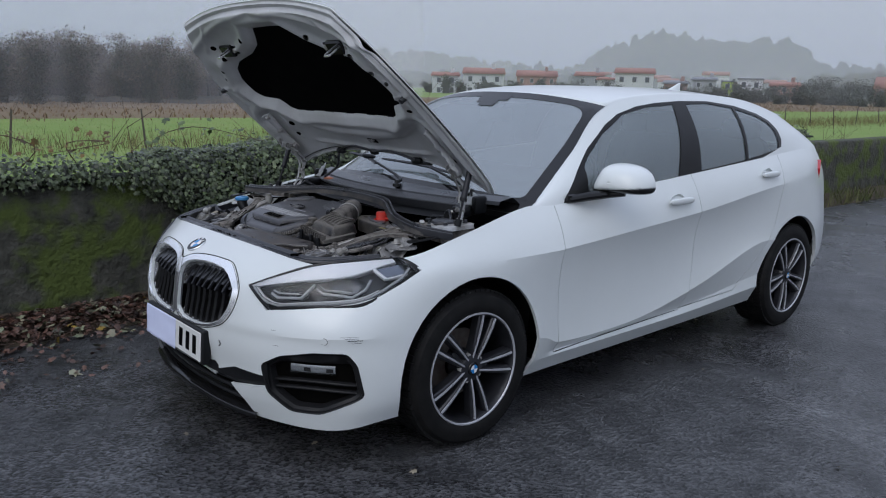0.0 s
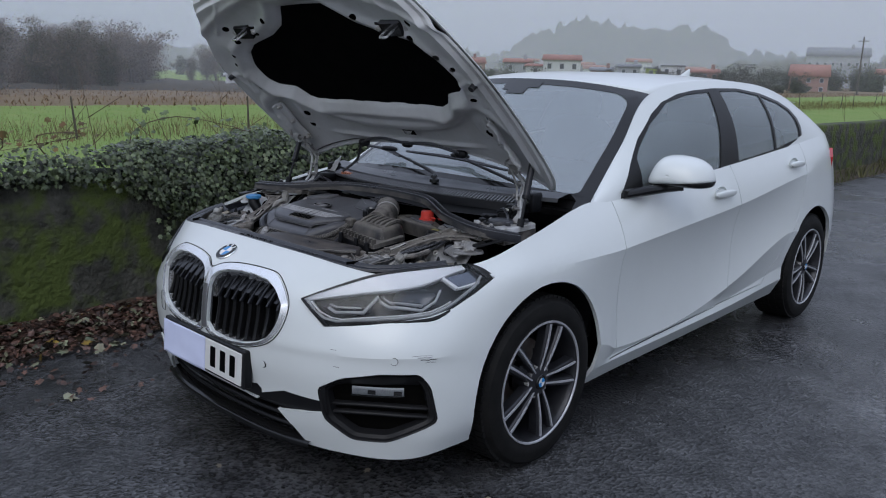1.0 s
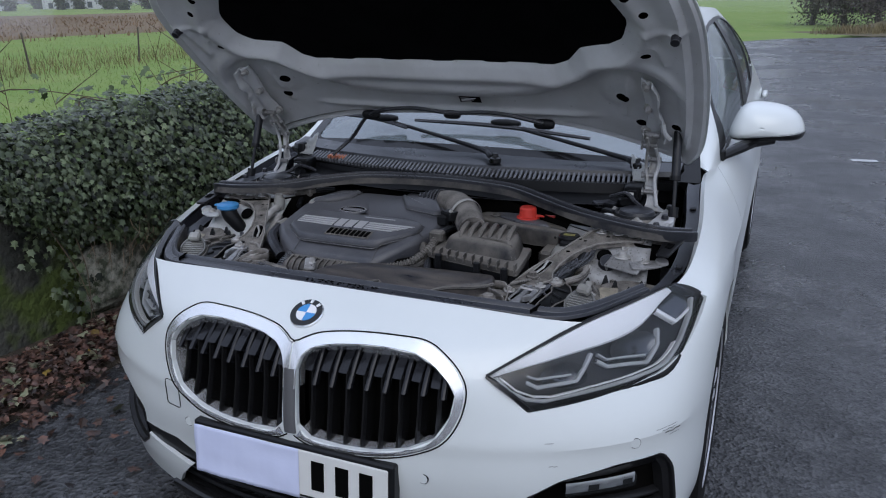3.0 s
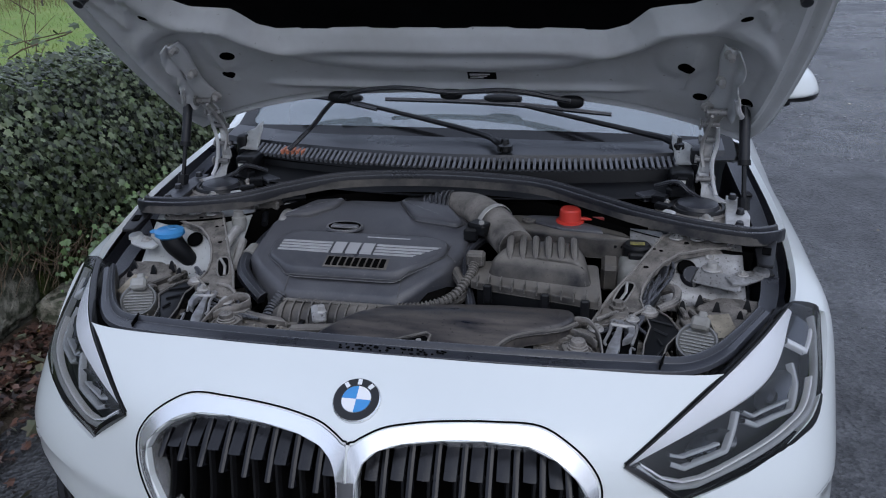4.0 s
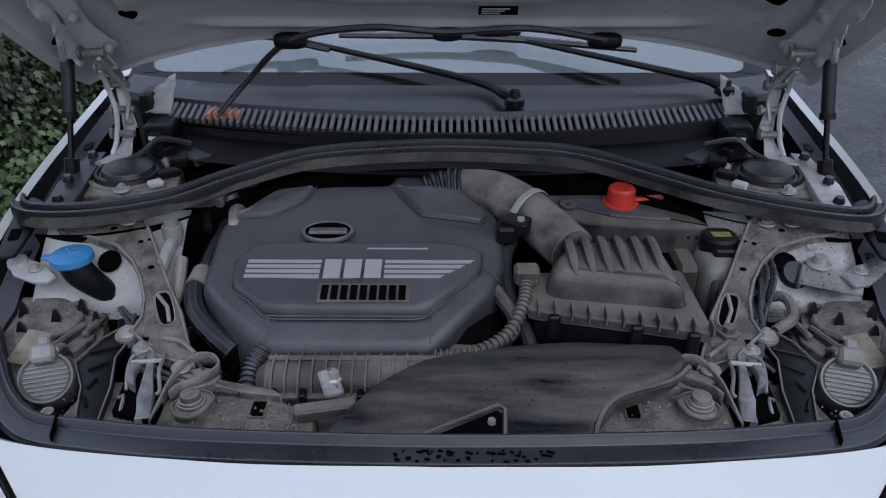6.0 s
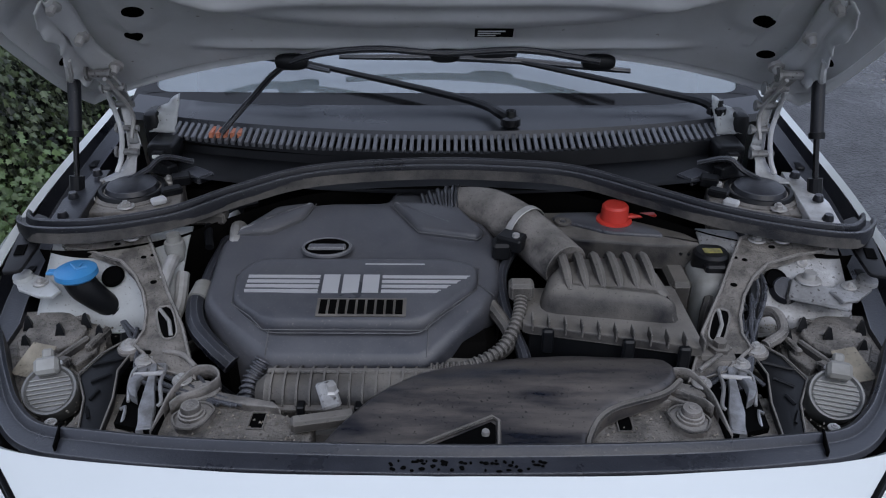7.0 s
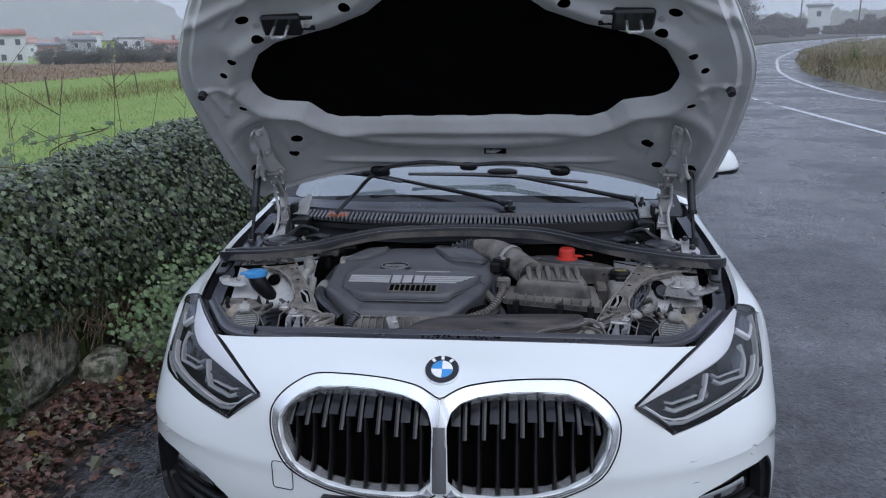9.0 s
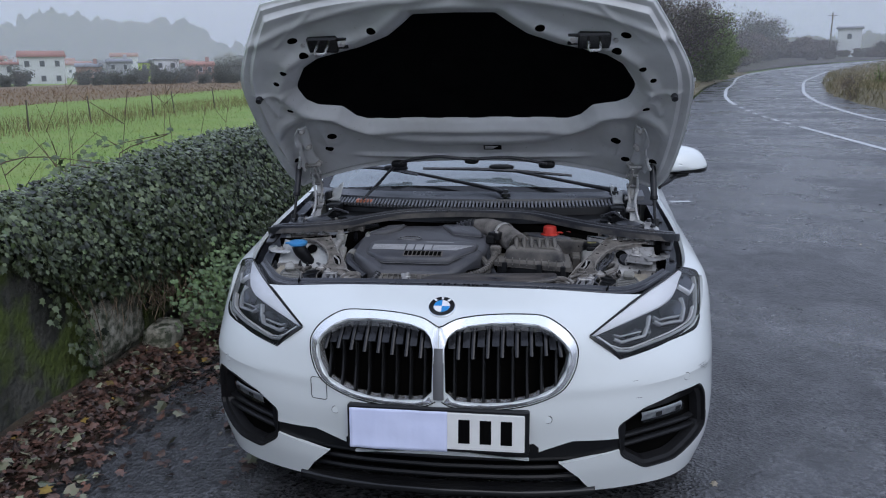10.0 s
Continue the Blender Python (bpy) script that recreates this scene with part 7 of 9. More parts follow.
def inner_depth(x, y, u, v):
    """How far the inner panel lies under the skin."""
    a = abs(x)
    side = (1 - abs(u)) * .78
    edge = min(side, v * .80 + .002, (1 - v) * .75 + .002)
    # turned rim, then the full depth of the panel
    d = .008 + .012 * ease((edge - .006) / .012) + .022 * ease((edge - .034) / .022)
    sd = pad_sd(x, y)
    # raised frame round the mat, and the bed that the mat lies in
    if sd < 0:
        d += .018 * bumpf(sd + .034, .024)
    else:
        d -= .026 * ease(sd / .03)
    # broad beam behind the mat, with a step down to the hinge pockets and the rear flange
    if y > -.15:
        f2 = float(np.interp(x, STEP_X, STEP_Y))
        fade = ease((.735 - a) / .03)
        d += .010 * bumpf(y - f2 + .040, .026) * fade
        d -= .024 * ease((y - f2 + .014) / .028) * fade * ease(edge / .05)
        d += .010 * bumpf(y - .232 + .10 * a * a, .012) * ease((.5 - a) / .1)
    # raised bed round the two holes beside the hinge
    d += .007 * ease((.060 - math.hypot((a - .545) * .9, (y - .085) * .8)) / .030)
    # dished corners, dimples and narrow ribs round the buffer
    d += .012 * bumpf(math.hypot(a - .60, y + .36), .05) - .010 * bumpf(math.hypot(a - .50, y + .47), .05)
    d -= .007 * ease((.022 - math.hypot(a - .665, y + .165)) / .008)
    for p, q in PRESSED:
        d += .006 * bumpf(seg_dist(a, y, p, q), .009)
    # front cross fold
    d += .014 * bumpf(y - (-.60 + .12 * (a / .6) ** 2), .018) * min(1, a / .1)
    return d


NU, NV = 48, 40
outer = grid([[hood_at(-1 + 2 * i / NU, j / NV) for i in range(NU + 1)] for j in range(NV + 1)])
bmesh.ops.recalc_face_normals(outer, faces=outer.faces)
bonnet = part("bonnet", moved(outer, OPEN), PAINT, car, "raised white bonnet")
thicken(bonnet, .003, 0)

NU, NV = 190, 150
rows = []
for j in range(NV + 1):
    row = []
    for i in range(NU + 1):
        u, v = -.992 + 1.984 * i / NU, .004 + .992 * j / NV
        p = hood_at(u, v)
        row.append(p + Vector((0, 0, -inner_depth(p.x, p.y, u, v))))
    rows.append(row)
inner = grid(rows)
HOLES = ((.545, -.440, .0165, .013), (.520, -.378, .0165, .0145), (.608, -.312, .0125, .011), (.648, -.26, .011, .009), (.275, -.462, .0165, .0125), (.642, -.110, .0125, .010), (.557, .105, .019, .016), (.602, .215, .017, .014), (.702, .205, .015, .013))
for hx, hy, ra, rb in HOLES:
    for s in (-1, 1):
        # the two hinge holes stand closer together on the right-hand side
        shift = {.105: (-.018, -.020), .215: (-.035, -.055)}.get(hy, (0, 0)) if s < 0 else (0, 0)
        carve(inner, circle((hx + shift[0]) * s, hy + shift[1], ra, 14, rb), X, Y).free()
panel = part("inner_panel", moved(inner, OPEN), INNERPAINT, bonnet, "pressed grey-white inner panel")

# shade-black sheet between the skins, seen through the holes
part("bonnet_cavity", moved(grid([[hood_at(-.94 + 1.88 * i / 20, .05 + .9 * j / 16) + Vector((0, 0, -.006)) for i in range(21)] for j in range(17)]), OPEN), DARKVOID, bonnet)

# sound-proofing mat with a torn lower rim
rows, nx, ny = [], 90, 40
for j in range(ny + 1):
    row = []
    for i in range(nx + 1):
        x = -.613 + 1.226 * i / nx
        a = abs(x)
        top = np.interp(a, MAT_TOP[0], MAT_TOP[1])
        bot = np.interp(a, MAT_LOW[0], MAT_LOW[1])
        bot += .009 * (1 if math.sin(x * 38) > .25 else 0) 
        y = top + (bot - top) * j / ny
        u, v = hood_xy(x, y)
        p = hood_at(u, v)
        rim = min(1, min(j, ny - j, i, nx - i) / 2)
        row.append(p + Vector((0, 0, -(.018 + .012 * rim) - .004 * noise.noise((x * 7, y * 7, 1)))))
    rows.append(row)
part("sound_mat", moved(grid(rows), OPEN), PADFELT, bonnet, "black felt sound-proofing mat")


def under(x, y, d):
    """A point d metres under the closed bonnet's skin."""
    u, v = hood_xy(x, y)
    return hood_at(u, v) + Vector((0, 0, -d))


for s in (-1, 1):
    # striker: black plate with a bright wire loop
    c = under(s * .448, -.415, .050)
    st = part("striker_plate", moved(join(box(c.x - .052, c.y - .030, c.z - .012, c.x + .052, c.y + .030, c.z + .012, .006), box(c.x - .085, c.y - .022, c.z + .002, c.x - .045, c.y + .022, c.z + .008, .003), box(c.x + .045, c.y - .022, c.z + .002, c.x + .085, c.y + .022, c.z + .008, .003)), OPEN), GLOSSBLACK, bonnet, "black striker plate")
    part("striker_loop", moved(tube([(c.x - .018, c.y, c.z - .008), (c.x - .018, c.y, c.z - .050), (c.x - .013, c.y, c.z - .056), (c.x + .013, c.y, c.z - .056), (c.x + .018, c.y, c.z - .050), (c.x + .018, c.y, c.z - .008)], .0045, 8), OPEN), CHROME, st)
    for dx in (-.068, .068):
        part("bolt", moved(lathe([(0, -.008), (.008, -.008), (.010, 0), (.012, .003)], 6, "z", (c.x + dx, c.y, c.z)), OPEN), STEEL, st)
    b = under(s * .722, -.205, .046)
    part("bump_stop", moved(lathe([(0, -.022), (.011, -.020), (.012, 0), (.015, .004)], 14, "z", tuple(b)), OPEN), RUBBER, bonnet)
    # hinge: stamped plate on the bonnet with a turned, notched rim, jointed straps down to the dome, and the gas spring
    outer_e = curve_pts([(.648, -.004, 0), (.664, .045, 0), (.660, .10, 0), (.670, .15, 0), (.675, .20, 0), (.666, .240, 0)], 30)
    inner_e = curve_pts([(.622, -.004, 0), (.620, .035, 0), (.626, .09, 0), (.630, .15, 0), (.622, .20, 0), (.626, .244, 0)], 30)
    rows = []
    for k, (o_, i_) in enumerate(zip(outer_e, inner_e)):
        notch = .008 * (1 if k % 9 in (3, 4) else 0) + .004 * math.sin(k * 1.3)
        m_ = o_.lerp(i_, .45)
        pts_ = ((o_.x + .003, o_.y, .070 - notch), (o_.x, o_.y, .048), (o_.x - .006, o_.y, .043), (m_.x + .008, m_.y, .043), (m_.x, m_.y, .050), (m_.x - .008, m_.y, .043), (i_.x, i_.y, .041), (i_.x - .004, i_.y, .034))
        rows.append([OPEN @ under(s * x, y, d) for x, y, d in pts_])
    hinge = part("hinge_arm", grid(rows), INNERPAINT, bonnet, "pale painted stamped hinge", angle=30)
    thicken(hinge, .003)

    def strap(pts, w, turn=.006):
        """A stamped strap through pts, w to each side along x, with turned-up rims."""
        q = curve_pts([tuple(p) for p in pts], 6 * (len(pts) - 1))
        ws = [float(np.interp(k / (len(q) - 1), np.linspace(0, 1, len(w)), w)) for k in range(len(q))]
        up = Vector((0, -.8, -.6)) * turn
        return grid([[p + Vector((-a, 0, 0)) + up, p + Vector((-a + .002, 0, 0)), p, p + Vector((a - .002, 0, 0)), p + Vector((a, 0, 0)) + up] for p, a in zip(q, ws)])

    w0 = OPEN @ under(s * .640, .215, .056)
    w1 = OPEN @ under(s * .632, .262, .060)
    thicken(part("hinge_strap", strap([w0, w1, Vector((s * .640, .150, 1.012)), Vector((s * .634, .140, .965)), Vector((s * .632, .138, .925))], [.020, .017, .013, .011, .015]), DUSTYPAINT, hinge), .003)
    thicken(part("hinge_foot", strap([Vector((s * .632, .140, .930)), Vector((s * .640, .128, .900)), Vector((s * .648, .105, .876)), Vector((s * .665, .070, .870))], [.013, .011, .020, .030]), DUSTYPAINT, hinge), .003)
    part("hinge_rod", tube([tuple(w1 + Vector((s * .016, -.012, -.004))), (s * .656, .128, 1.000), (s * .648, .120, .955), (s * .655, .112, .905), (s * .662, .095, .880)], .0050, 7, smooth_n=18), INNERPAINT, hinge)
    for q_, r_ in ((w0, .014), (w1, .013), (Vector((s * .640, .146, 1.008)), .011), (Vector((s * .634, .134, .962)), .010), (Vector((s * .640, .124, .915)), .011)):
        part("knuckle", join(tube([tuple(q_ + Vector((-.020, -.006, 0))), tuple(q_ + Vector((.020, -.006, 0)))], r_ * .62, 10), lathe([(0, -.026), (r_, -.026), (r_, -.021), (0, -.021)], 10, "x", tuple(q_ + Vector((0, -.006, 0))))), DIRTYMETAL, hinge)
    part("hinge_link", tube([tuple(w0 + Vector((-s * .012, -.020, -.006))), tuple(w1 + Vector((-s * .004, -.024, .004))), (s * .620, .125, .995), (s * .628, .118, .945)], .0042, 6, smooth_n=14), STEEL, hinge)
    part("spring_bracket", tube([tuple(OPEN @ under(s * .672, .150, .060)), tuple(OPEN @ under(s * .678, .178, .070)), tuple(OPEN @ under(s * .690, .205, .066))], .007, 8, smooth_n=8), DUSTYPAINT, hinge)
    for bx, by in ((.636, .014), (.618, .216), (.634, .110)):
        part("bolt", moved(lathe([(0, -.020), (.0065, -.020), (.008, -.012), (.009, -.006), (.015, -.004), (.015, .003)], 10, "z", tuple(under(s * bx, by, .042))), OPEN), STEEL, hinge)
    # foam blocks, pale sheet and plug at the end of the scuttle
    nook = part("scuttle_foam", join(superell(s * .585, .180, .900, .030, .045, .022, .35, 14, 8), superell(s * .622, .240, .925, .016, .035, .040, .35, 14, 8)), BLACKPLASTIC, car, "black foam block beside the scuttle")
    thicken(part("pale_gusset", grid([[(s * (.570 + .055 * f - .012 * g + .006 * noise.noise((f * 5, g * 5, 3))), .205 + .03 * g + .010 * noise.noise((f * 6, g * 4, 9)), .925 + .075 * g - .035 * f * g + .008 * noise.noise((f * 7, g * 6, 1))) for f in np.linspace(0, 1, 7)] for g in np.linspace(0, 1, 9)]), BAYPAINT, nook, "crumpled pale sheet"), .003)
    part("plug_block", box(s * .585 - .014, .120, .885, s * .585 + .014, .150, .912, .004), BLACKPLASTIC, nook)
    part("plug_tag", box(s * .585 - .010, .118, .900, s * .585 + .006, .1195, .908, .001), PLATE, nook)
    part("nook_cable", tube([(s * .52, .14, .885), (s * .57, .115, .905), (s * .60, .10, .885), (s * .64, .06, .872)], .006, 7, smooth_n=12), RUBBER, nook)
    top, low_ = Vector((s * .705, .105, 1.10)), Vector((s * .718, .030, .868))
    gs = part("gas_spring", tube([tuple(top), tuple(top.lerp(low_, .56))], .0125, 14), RUBBER, bonnet, "black gas spring")
    part("spring_collar", tube([tuple(top.lerp(low_, .52)), tuple(top.lerp(low_, .57))], .0150, 14), BLACKPLASTIC, gs)
    part("spring_rod", tube([tuple(top.lerp(low_, .56)), tuple(top.lerp(low_, .94))], .0055, 10), GLOSSBLACK, gs)
    part("spring_socket", tube([tuple(top.lerp(low_, .88)), tuple(low_)], .014, 10), BLACKPLASTIC, gs)
    # washer jet and cable clips on the rear edge
    for x in (.30,):
        j = OPEN @ under(s * x, .268, .030)
        part("washer_jet", superell(j.x, j.y, j.z, .034, .014, .016, .7, 14, 8), BLACKPLASTIC, bonnet)
j = OPEN @ under(0, .245, .032)
part("washer_jet", superell(j.x, j.y, j.z, .030, .012, .015, .7, 14, 8), BLACKPLASTIC, bonnet)
part("washer_hose", tube([tuple(OPEN @ under(x, y, d)) for x, y, d in ((.30, .258, .035), (.15, .225, .034), (0, .232, .038), (-.15, .222, .034), (-.30, .262, .035))] + [(-.40, .20, 1.0), (-.46, .16, .94)], .0065, 8, smooth_n=30), RUBBER, bonnet, "thin black washer hose")
q = [OPEN @ under(x, y, .029) for x, y in ((.055, .165), (.125, .165), (.125, .138), (.055, .138))]
bm = bmesh.new()
bm.faces.new([bm.verts.new(p + Vector((0, -.0125, -.0105))) for p in q])
lab = part("warning_label", bm, INKBLACK, bonnet, "black warning sticker with tiny print")
for k in range(3):
    f = .25 + .25 * k
    a, b = q[0].lerp(q[3], f), q[1].lerp(q[2], f)
    part("print_bar", tube([tuple(a.lerp(b, .08) + Vector((0, -.0135, -.0115))), tuple(a.lerp(b, .55 + .12 * k) + Vector((0, -.0135, -.0115)))], .0012, 4), SILVERPRINT, lab)

# ---- engine bay ----
random.seed(5)


def flat_prism(poly, ztop, drop, bevel=.006, seg=2, scale=1.0):
    """A solid with the outline poly [(x, y)...]; ztop is a height or a function of x and y."""
    zf = ztop if callable(ztop) else (lambda x, y: ztop)
    bm = prism(poly, -1, 0, bevel, scale, seg)
    for v in bm.verts:
        z = v.co.z
        base = zf(v.co.x, v.co.y)
        v.co.z = base + z if z > -.5 else base - drop
    return bm


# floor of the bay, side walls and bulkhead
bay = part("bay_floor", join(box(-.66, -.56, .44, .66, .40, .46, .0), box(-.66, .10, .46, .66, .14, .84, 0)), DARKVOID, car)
for s in (-1, 1):
    rows = []
    for y in np.linspace(-.50, .36, 16):
        e = spline(LINES[6], 3.6 + (y + .30) / .66 * 2.4) if y > -.3 else Vector((float(np.interp(y, [-.570, -.437, -.30], [.612, .696, .785])) - .004, y, .784))
        xo = e.x - .004
        zo = e.z
        rows.append([(s * xo, y, zo - .004), (s * (xo - .012), y, zo - .028), (s * (xo - .030), y, zo - .034), (s * (xo - .048), y, zo - .030), (s * (xo - .055), y, zo - .06), (s * (xo - .06), y, zo - .20)])
    g = grid(rows)
    bmesh.ops.recalc_face_normals(g, faces=g.faces)
    gut = part("wing_gutter", g, RUBBER, car, "black gutter beside the wing")
    for y in (-.12, .05, .20):
        e = spline(LINES[6], 3.6 + (y + .30) / .66 * 2.4)
        part("clip", box(s * (e.x - .042), y - .016, e.z - .035, s * (e.x - .024), y + .016, e.z - .029, .003), BLACKPLASTIC, gut)

# seal along the front edge: a flat lip with a round bead behind it
fr_half = [(.29, -.632, .799), (.45, -.606, .789), (.545, -.577, .780), (.608, -.520, .779), (.662, -.435, .784), (.712, -.350, .789)]
fr = [(-x, y, z) for x, y, z in reversed(fr_half)] + [(0, -.646, .805)] + fr_half
pts = curve_pts(fr, 72)
rows = []
for i, p in enumerate(pts):
    d = (pts[min(i + 1, 72)] - pts[max(i - 1, 0)])
    nb = Vector((-d.y, d.x, 0)).normalized()
    cw = min(1, max(0, (abs(p.x) - .50) / .16))
    prof = ((-.016 + .004 * cw, -.006), (-.012 + .004 * cw, .001), (.004 - .004 * cw, .003), (.016 - .012 * cw, .001), (.020 - .013 * cw, .006), (.027 - .015 * cw, .010), (.034 - .017 * cw, .006), (.036 - .018 * cw, -.004), (.037 - .018 * cw, -.035))
    rows.append([p + nb * a + Vector((0, 0, b)) for a, b in prof])
g = grid(rows)
bmesh.ops.recalc_face_normals(g, faces=g.faces)
seal = part("front_seal", g, RUBBER, car, "dusty black rubber seal", angle=30)
for x in (-.50, .50):
    y = -.59
    part("seal_joint", moved(box(-.0014, -.014, -.003, .0014, .030, .0085, .0005), Matrix.Translation((x, y, .787)) @ Matrix.Rotation(radians(-14 if x > 0 else 14), 4, "Z")), INKBLACK, seal)

# crossmember behind the seal, grit-covered, with holes and mounts
cross = part("crossmember", join(flat_prism([(-.55, -.565), (-.40, -.592), (-.18, -.602), (-.18, -.50), (-.30, -.445), (-.52, -.43)], .744, .05), flat_prism([(.18, -.602), (.40, -.594), (.55, -.567), (.52, -.43), (.30, -.445), (.18, -.50)], .744, .05), box(-.2, -.60, .70, .2, -.53, .738, .004)), MUD, car, "front crossmember covered in grit")
def bolt_on(x, y, z, parent, r=.008, mat=None, washer=True):
    """A hexagon bolt with a washer standing at (x, y, z)."""
    shapes = [lathe([(0, r * 1.3), (r * .55, r * 1.3), (r * .62, r * .9), (r, r * .9), (r * 1.05, r * .2)], 6, "z", (x, y, z))]
    if washer:
        shapes.append(lathe([(0, r * .35), (r * 1.65, r * .35), (r * 1.8, 0)], 18, "z", (x, y, z)))
    return part("bolt", join(*shapes), mat or STEEL, parent)


def edge_rim(pts, r, parent, mat, name="rim"):
    return part(name, tube(pts, r, 6), mat, parent)


SLOPE = lambda x, y: .893 + .31 * y
BRACE = [(.669, -.156), (.671, -.137), (.640, -.122), (.556, -.118), (.526, -.131), (.490, -.195), (.462, -.248), (.414, -.329), (.372, -.424), (.43, -.405), (.481, -.362), (.474, -.335), (.480, -.300), (.498, -.258), (.522, -.222), (.556, -.190), (.617, -.168), (.660, -.161)]
for s in (-1, 1):
    M = lambda pts: [(s * p[0],) + tuple(p[1:]) for p in pts]
    # rubber mount on its stamped plate, with the cast ear behind it
    plate = M(rounded([(.384, -.499), (.362, -.468), (.342, -.468), (.325, -.482), (.333, -.513), (.349, -.526), (.372, -.522)], .008, 3))
    mp = part("mount_plate", flat_prism(plate, .755, .014, .003), DUST, cross)
    part("plate_rim", tube([(x, y, .7555) for x, y in plate + plate[:1]], .0024, 6), DUSTYPLASTIC, mp)
    part("mount_pad", moved(lathe([(.0, .019), (.004, .019), (.005, .0172), (.0125, .0172), (.0145, .0145), (.0148, .009), (.0170, .0085), (.0172, .004), (.0195, .0035), (.0200, -.004)], 26), Matrix.Translation((s * .356, -.494, .756))), DUST, mp, "round rubber mount")
    ear = curve_pts(M([(.404, -.530, .752), (.400, -.490, .760), (.394, -.455, .768), (.376, -.417, .775), (.359, -.409, .776), (.342, -.414, .776), (.331, -.434, .775), (.348, -.457, .772), (.378, -.470, .768), (.391, -.482, .763)]), 60)
    thicken(part("mount_strap", grid([[p + Vector((0, 0, -.022)), p + Vector((0, 0, -.008)), p + Vector((0, 0, .003))] for p in ear]), DUST, cross, "cast ear of the mount"), .0032, 0)
    part("ear_floor", flat_prism(M([(.332, -.456), (.328, -.440), (.338, -.426), (.360, -.420), (.382, -.428), (.390, -.450), (.362, -.472)]), .7605, .015, .002), DUST, cross)
    bolt_on(s * .352, -.441, .7605, cross, .0055, DUST)
    part("square_hole", box(s * .263 - .010, -.512, .740, s * .263 + .010, -.479, .7458, .001), INKBLACK, cross)
    part("hole_lip", tube(M([(.274, -.478, .746), (.252, -.478, .746), (.252, -.513, .746), (.274, -.513, .746), (.274, -.478, .746)]), .0018, 5), DUSTYPLASTIC, cross)
    web = part("cross_web", flat_prism(M([(.345, -.440), (.300, -.452), (.245, -.466), (.232, -.480), (.28, -.474), (.34, -.458)]), lambda x, y: .757, .02, .002), DUST, cross)
    bolt_on(s * .389, -.427, .764, cross, .0085)
    # latch in its black pit
    latch = part("bonnet_latch", flat_prism(M([(.474, -.378), (.466, -.370), (.424, -.388), (.418, -.414), (.462, -.410)]), lambda x, y: .770 + .15 * (y + .40), .004, .0012), LATCHZINC, car, "zinc bonnet latch")
    part("latch_pit", flat_prism(M([(.474, -.388), (.402, -.386), (.397, -.532), (.462, -.512)]), .7540, .03, 0), INKBLACK, latch)
    part("latch_hook", flat_prism(M([(.446, -.408), (.458, -.418), (.463, -.436), (.460, -.456), (.450, -.472), (.438, -.480), (.443, -.466), (.449, -.452), (.450, -.434), (.444, -.420)]), .774, .014, .002), LATCHZINC, latch, "bright curved catch hook")
    part("latch_pawl", flat_prism(M([(.441, -.402), (.433, -.402), (.424, -.446), (.412, -.484), (.406, -.520), (.424, -.524), (.434, -.490), (.437, -.450)]), lambda x, y: .772 + .16 * (y + .43), .010, .0015), LATCHZINC, latch)
    part("latch_foot", flat_prism(M([(.430, -.486), (.412, -.480), (.404, -.524), (.426, -.528)]), lambda x, y: .766 + .16 * (y + .46), .016, .002), LATCHZINC, latch)
    part("latch_arm", tube(M([(.424, -.402, .774), (.417, -.412, .775), (.415, -.445, .772), (.405, -.476, .764), (.409, -.482, .760)]), .0030, 6, smooth_n=14), DIRTYMETAL, latch)
    part("latch_arm", tube(M([(.452, -.400, .772), (.466, -.410, .770), (.464, -.440, .766), (.456, -.470, .758)]), .0028, 6, smooth_n=12), DIRTYMETAL, latch)
    part("latch_pin", tube(M([(.462, -.424, .771), (.416, -.424, .775)]), .0036, 8), STEEL, latch)
    part("latch_lever", tube(M([(.462, -.486, .757), (.455, -.484, .760), (.453, -.492, .758), (.452, -.514, .750)]), .0026, 6), LATCHZINC, latch)
    bolt_on(s * .458, -.390, .772, latch, .0080)
    # back of the headlamp: grit-covered plates at two heights, fins, arm and bulb cap
    tray = part("lamp_back", join(flat_prism(M([(.735, -.225), (.664, -.215), (.562, -.275), (.545, -.34), (.560, -.43), (.600, -.50), (.64, -.49), (.70, -.38)]), lambda x, y: .745 + .06 * (y + .35), .08, .004), flat_prism(M(rounded([(.700, -.240), (.640, -.238), (.588, -.285), (.600, -.335), (.650, -.352), (.688, -.31)], .012, 2)), lambda x, y: .760 + .05 * (y + .3), .03, .005), flat_prism(M(rounded([(.585, -.300), (.566, -.298), (.552, -.345), (.570, -.385), (.594, -.362)], .008, 2)), .757, .03, .004)), MUD, car, "grit-covered back of the headlamp")
    for (x0, y0, w, d, h, a) in ((.612, -.372, .030, .012, .014, 20), (.668, -.345, .010, .030, .012, -30), (.600, -.395, .008, .026, .016, 30), (.635, -.262, .034, .006, .010, -28), (.56, -.318, .006, .030, .016, 12), (.588, -.35, .005, .034, .018, 24)):
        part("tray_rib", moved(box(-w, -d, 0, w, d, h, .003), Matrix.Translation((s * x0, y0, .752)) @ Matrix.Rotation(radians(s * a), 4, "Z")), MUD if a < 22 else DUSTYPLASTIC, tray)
    for (tx, ty) in ((.560, -.305), (.628, -.300), (.668, -.335), (.598, -.270), (.69, -.28)):
        part("fin", moved(prism([(-.010, -.008), (.010, -.008), (0, .012)], 0, .026, .002, .25), Matrix.Translation((s * tx, ty, .755))), BLACKPLASTIC, tray)
    cap_m = Matrix.Translation((s * .575, -.455, .765)) @ Matrix.Rotation(radians(s * -16), 4, "Z") @ Matrix.Rotation(radians(38), 4, "X")
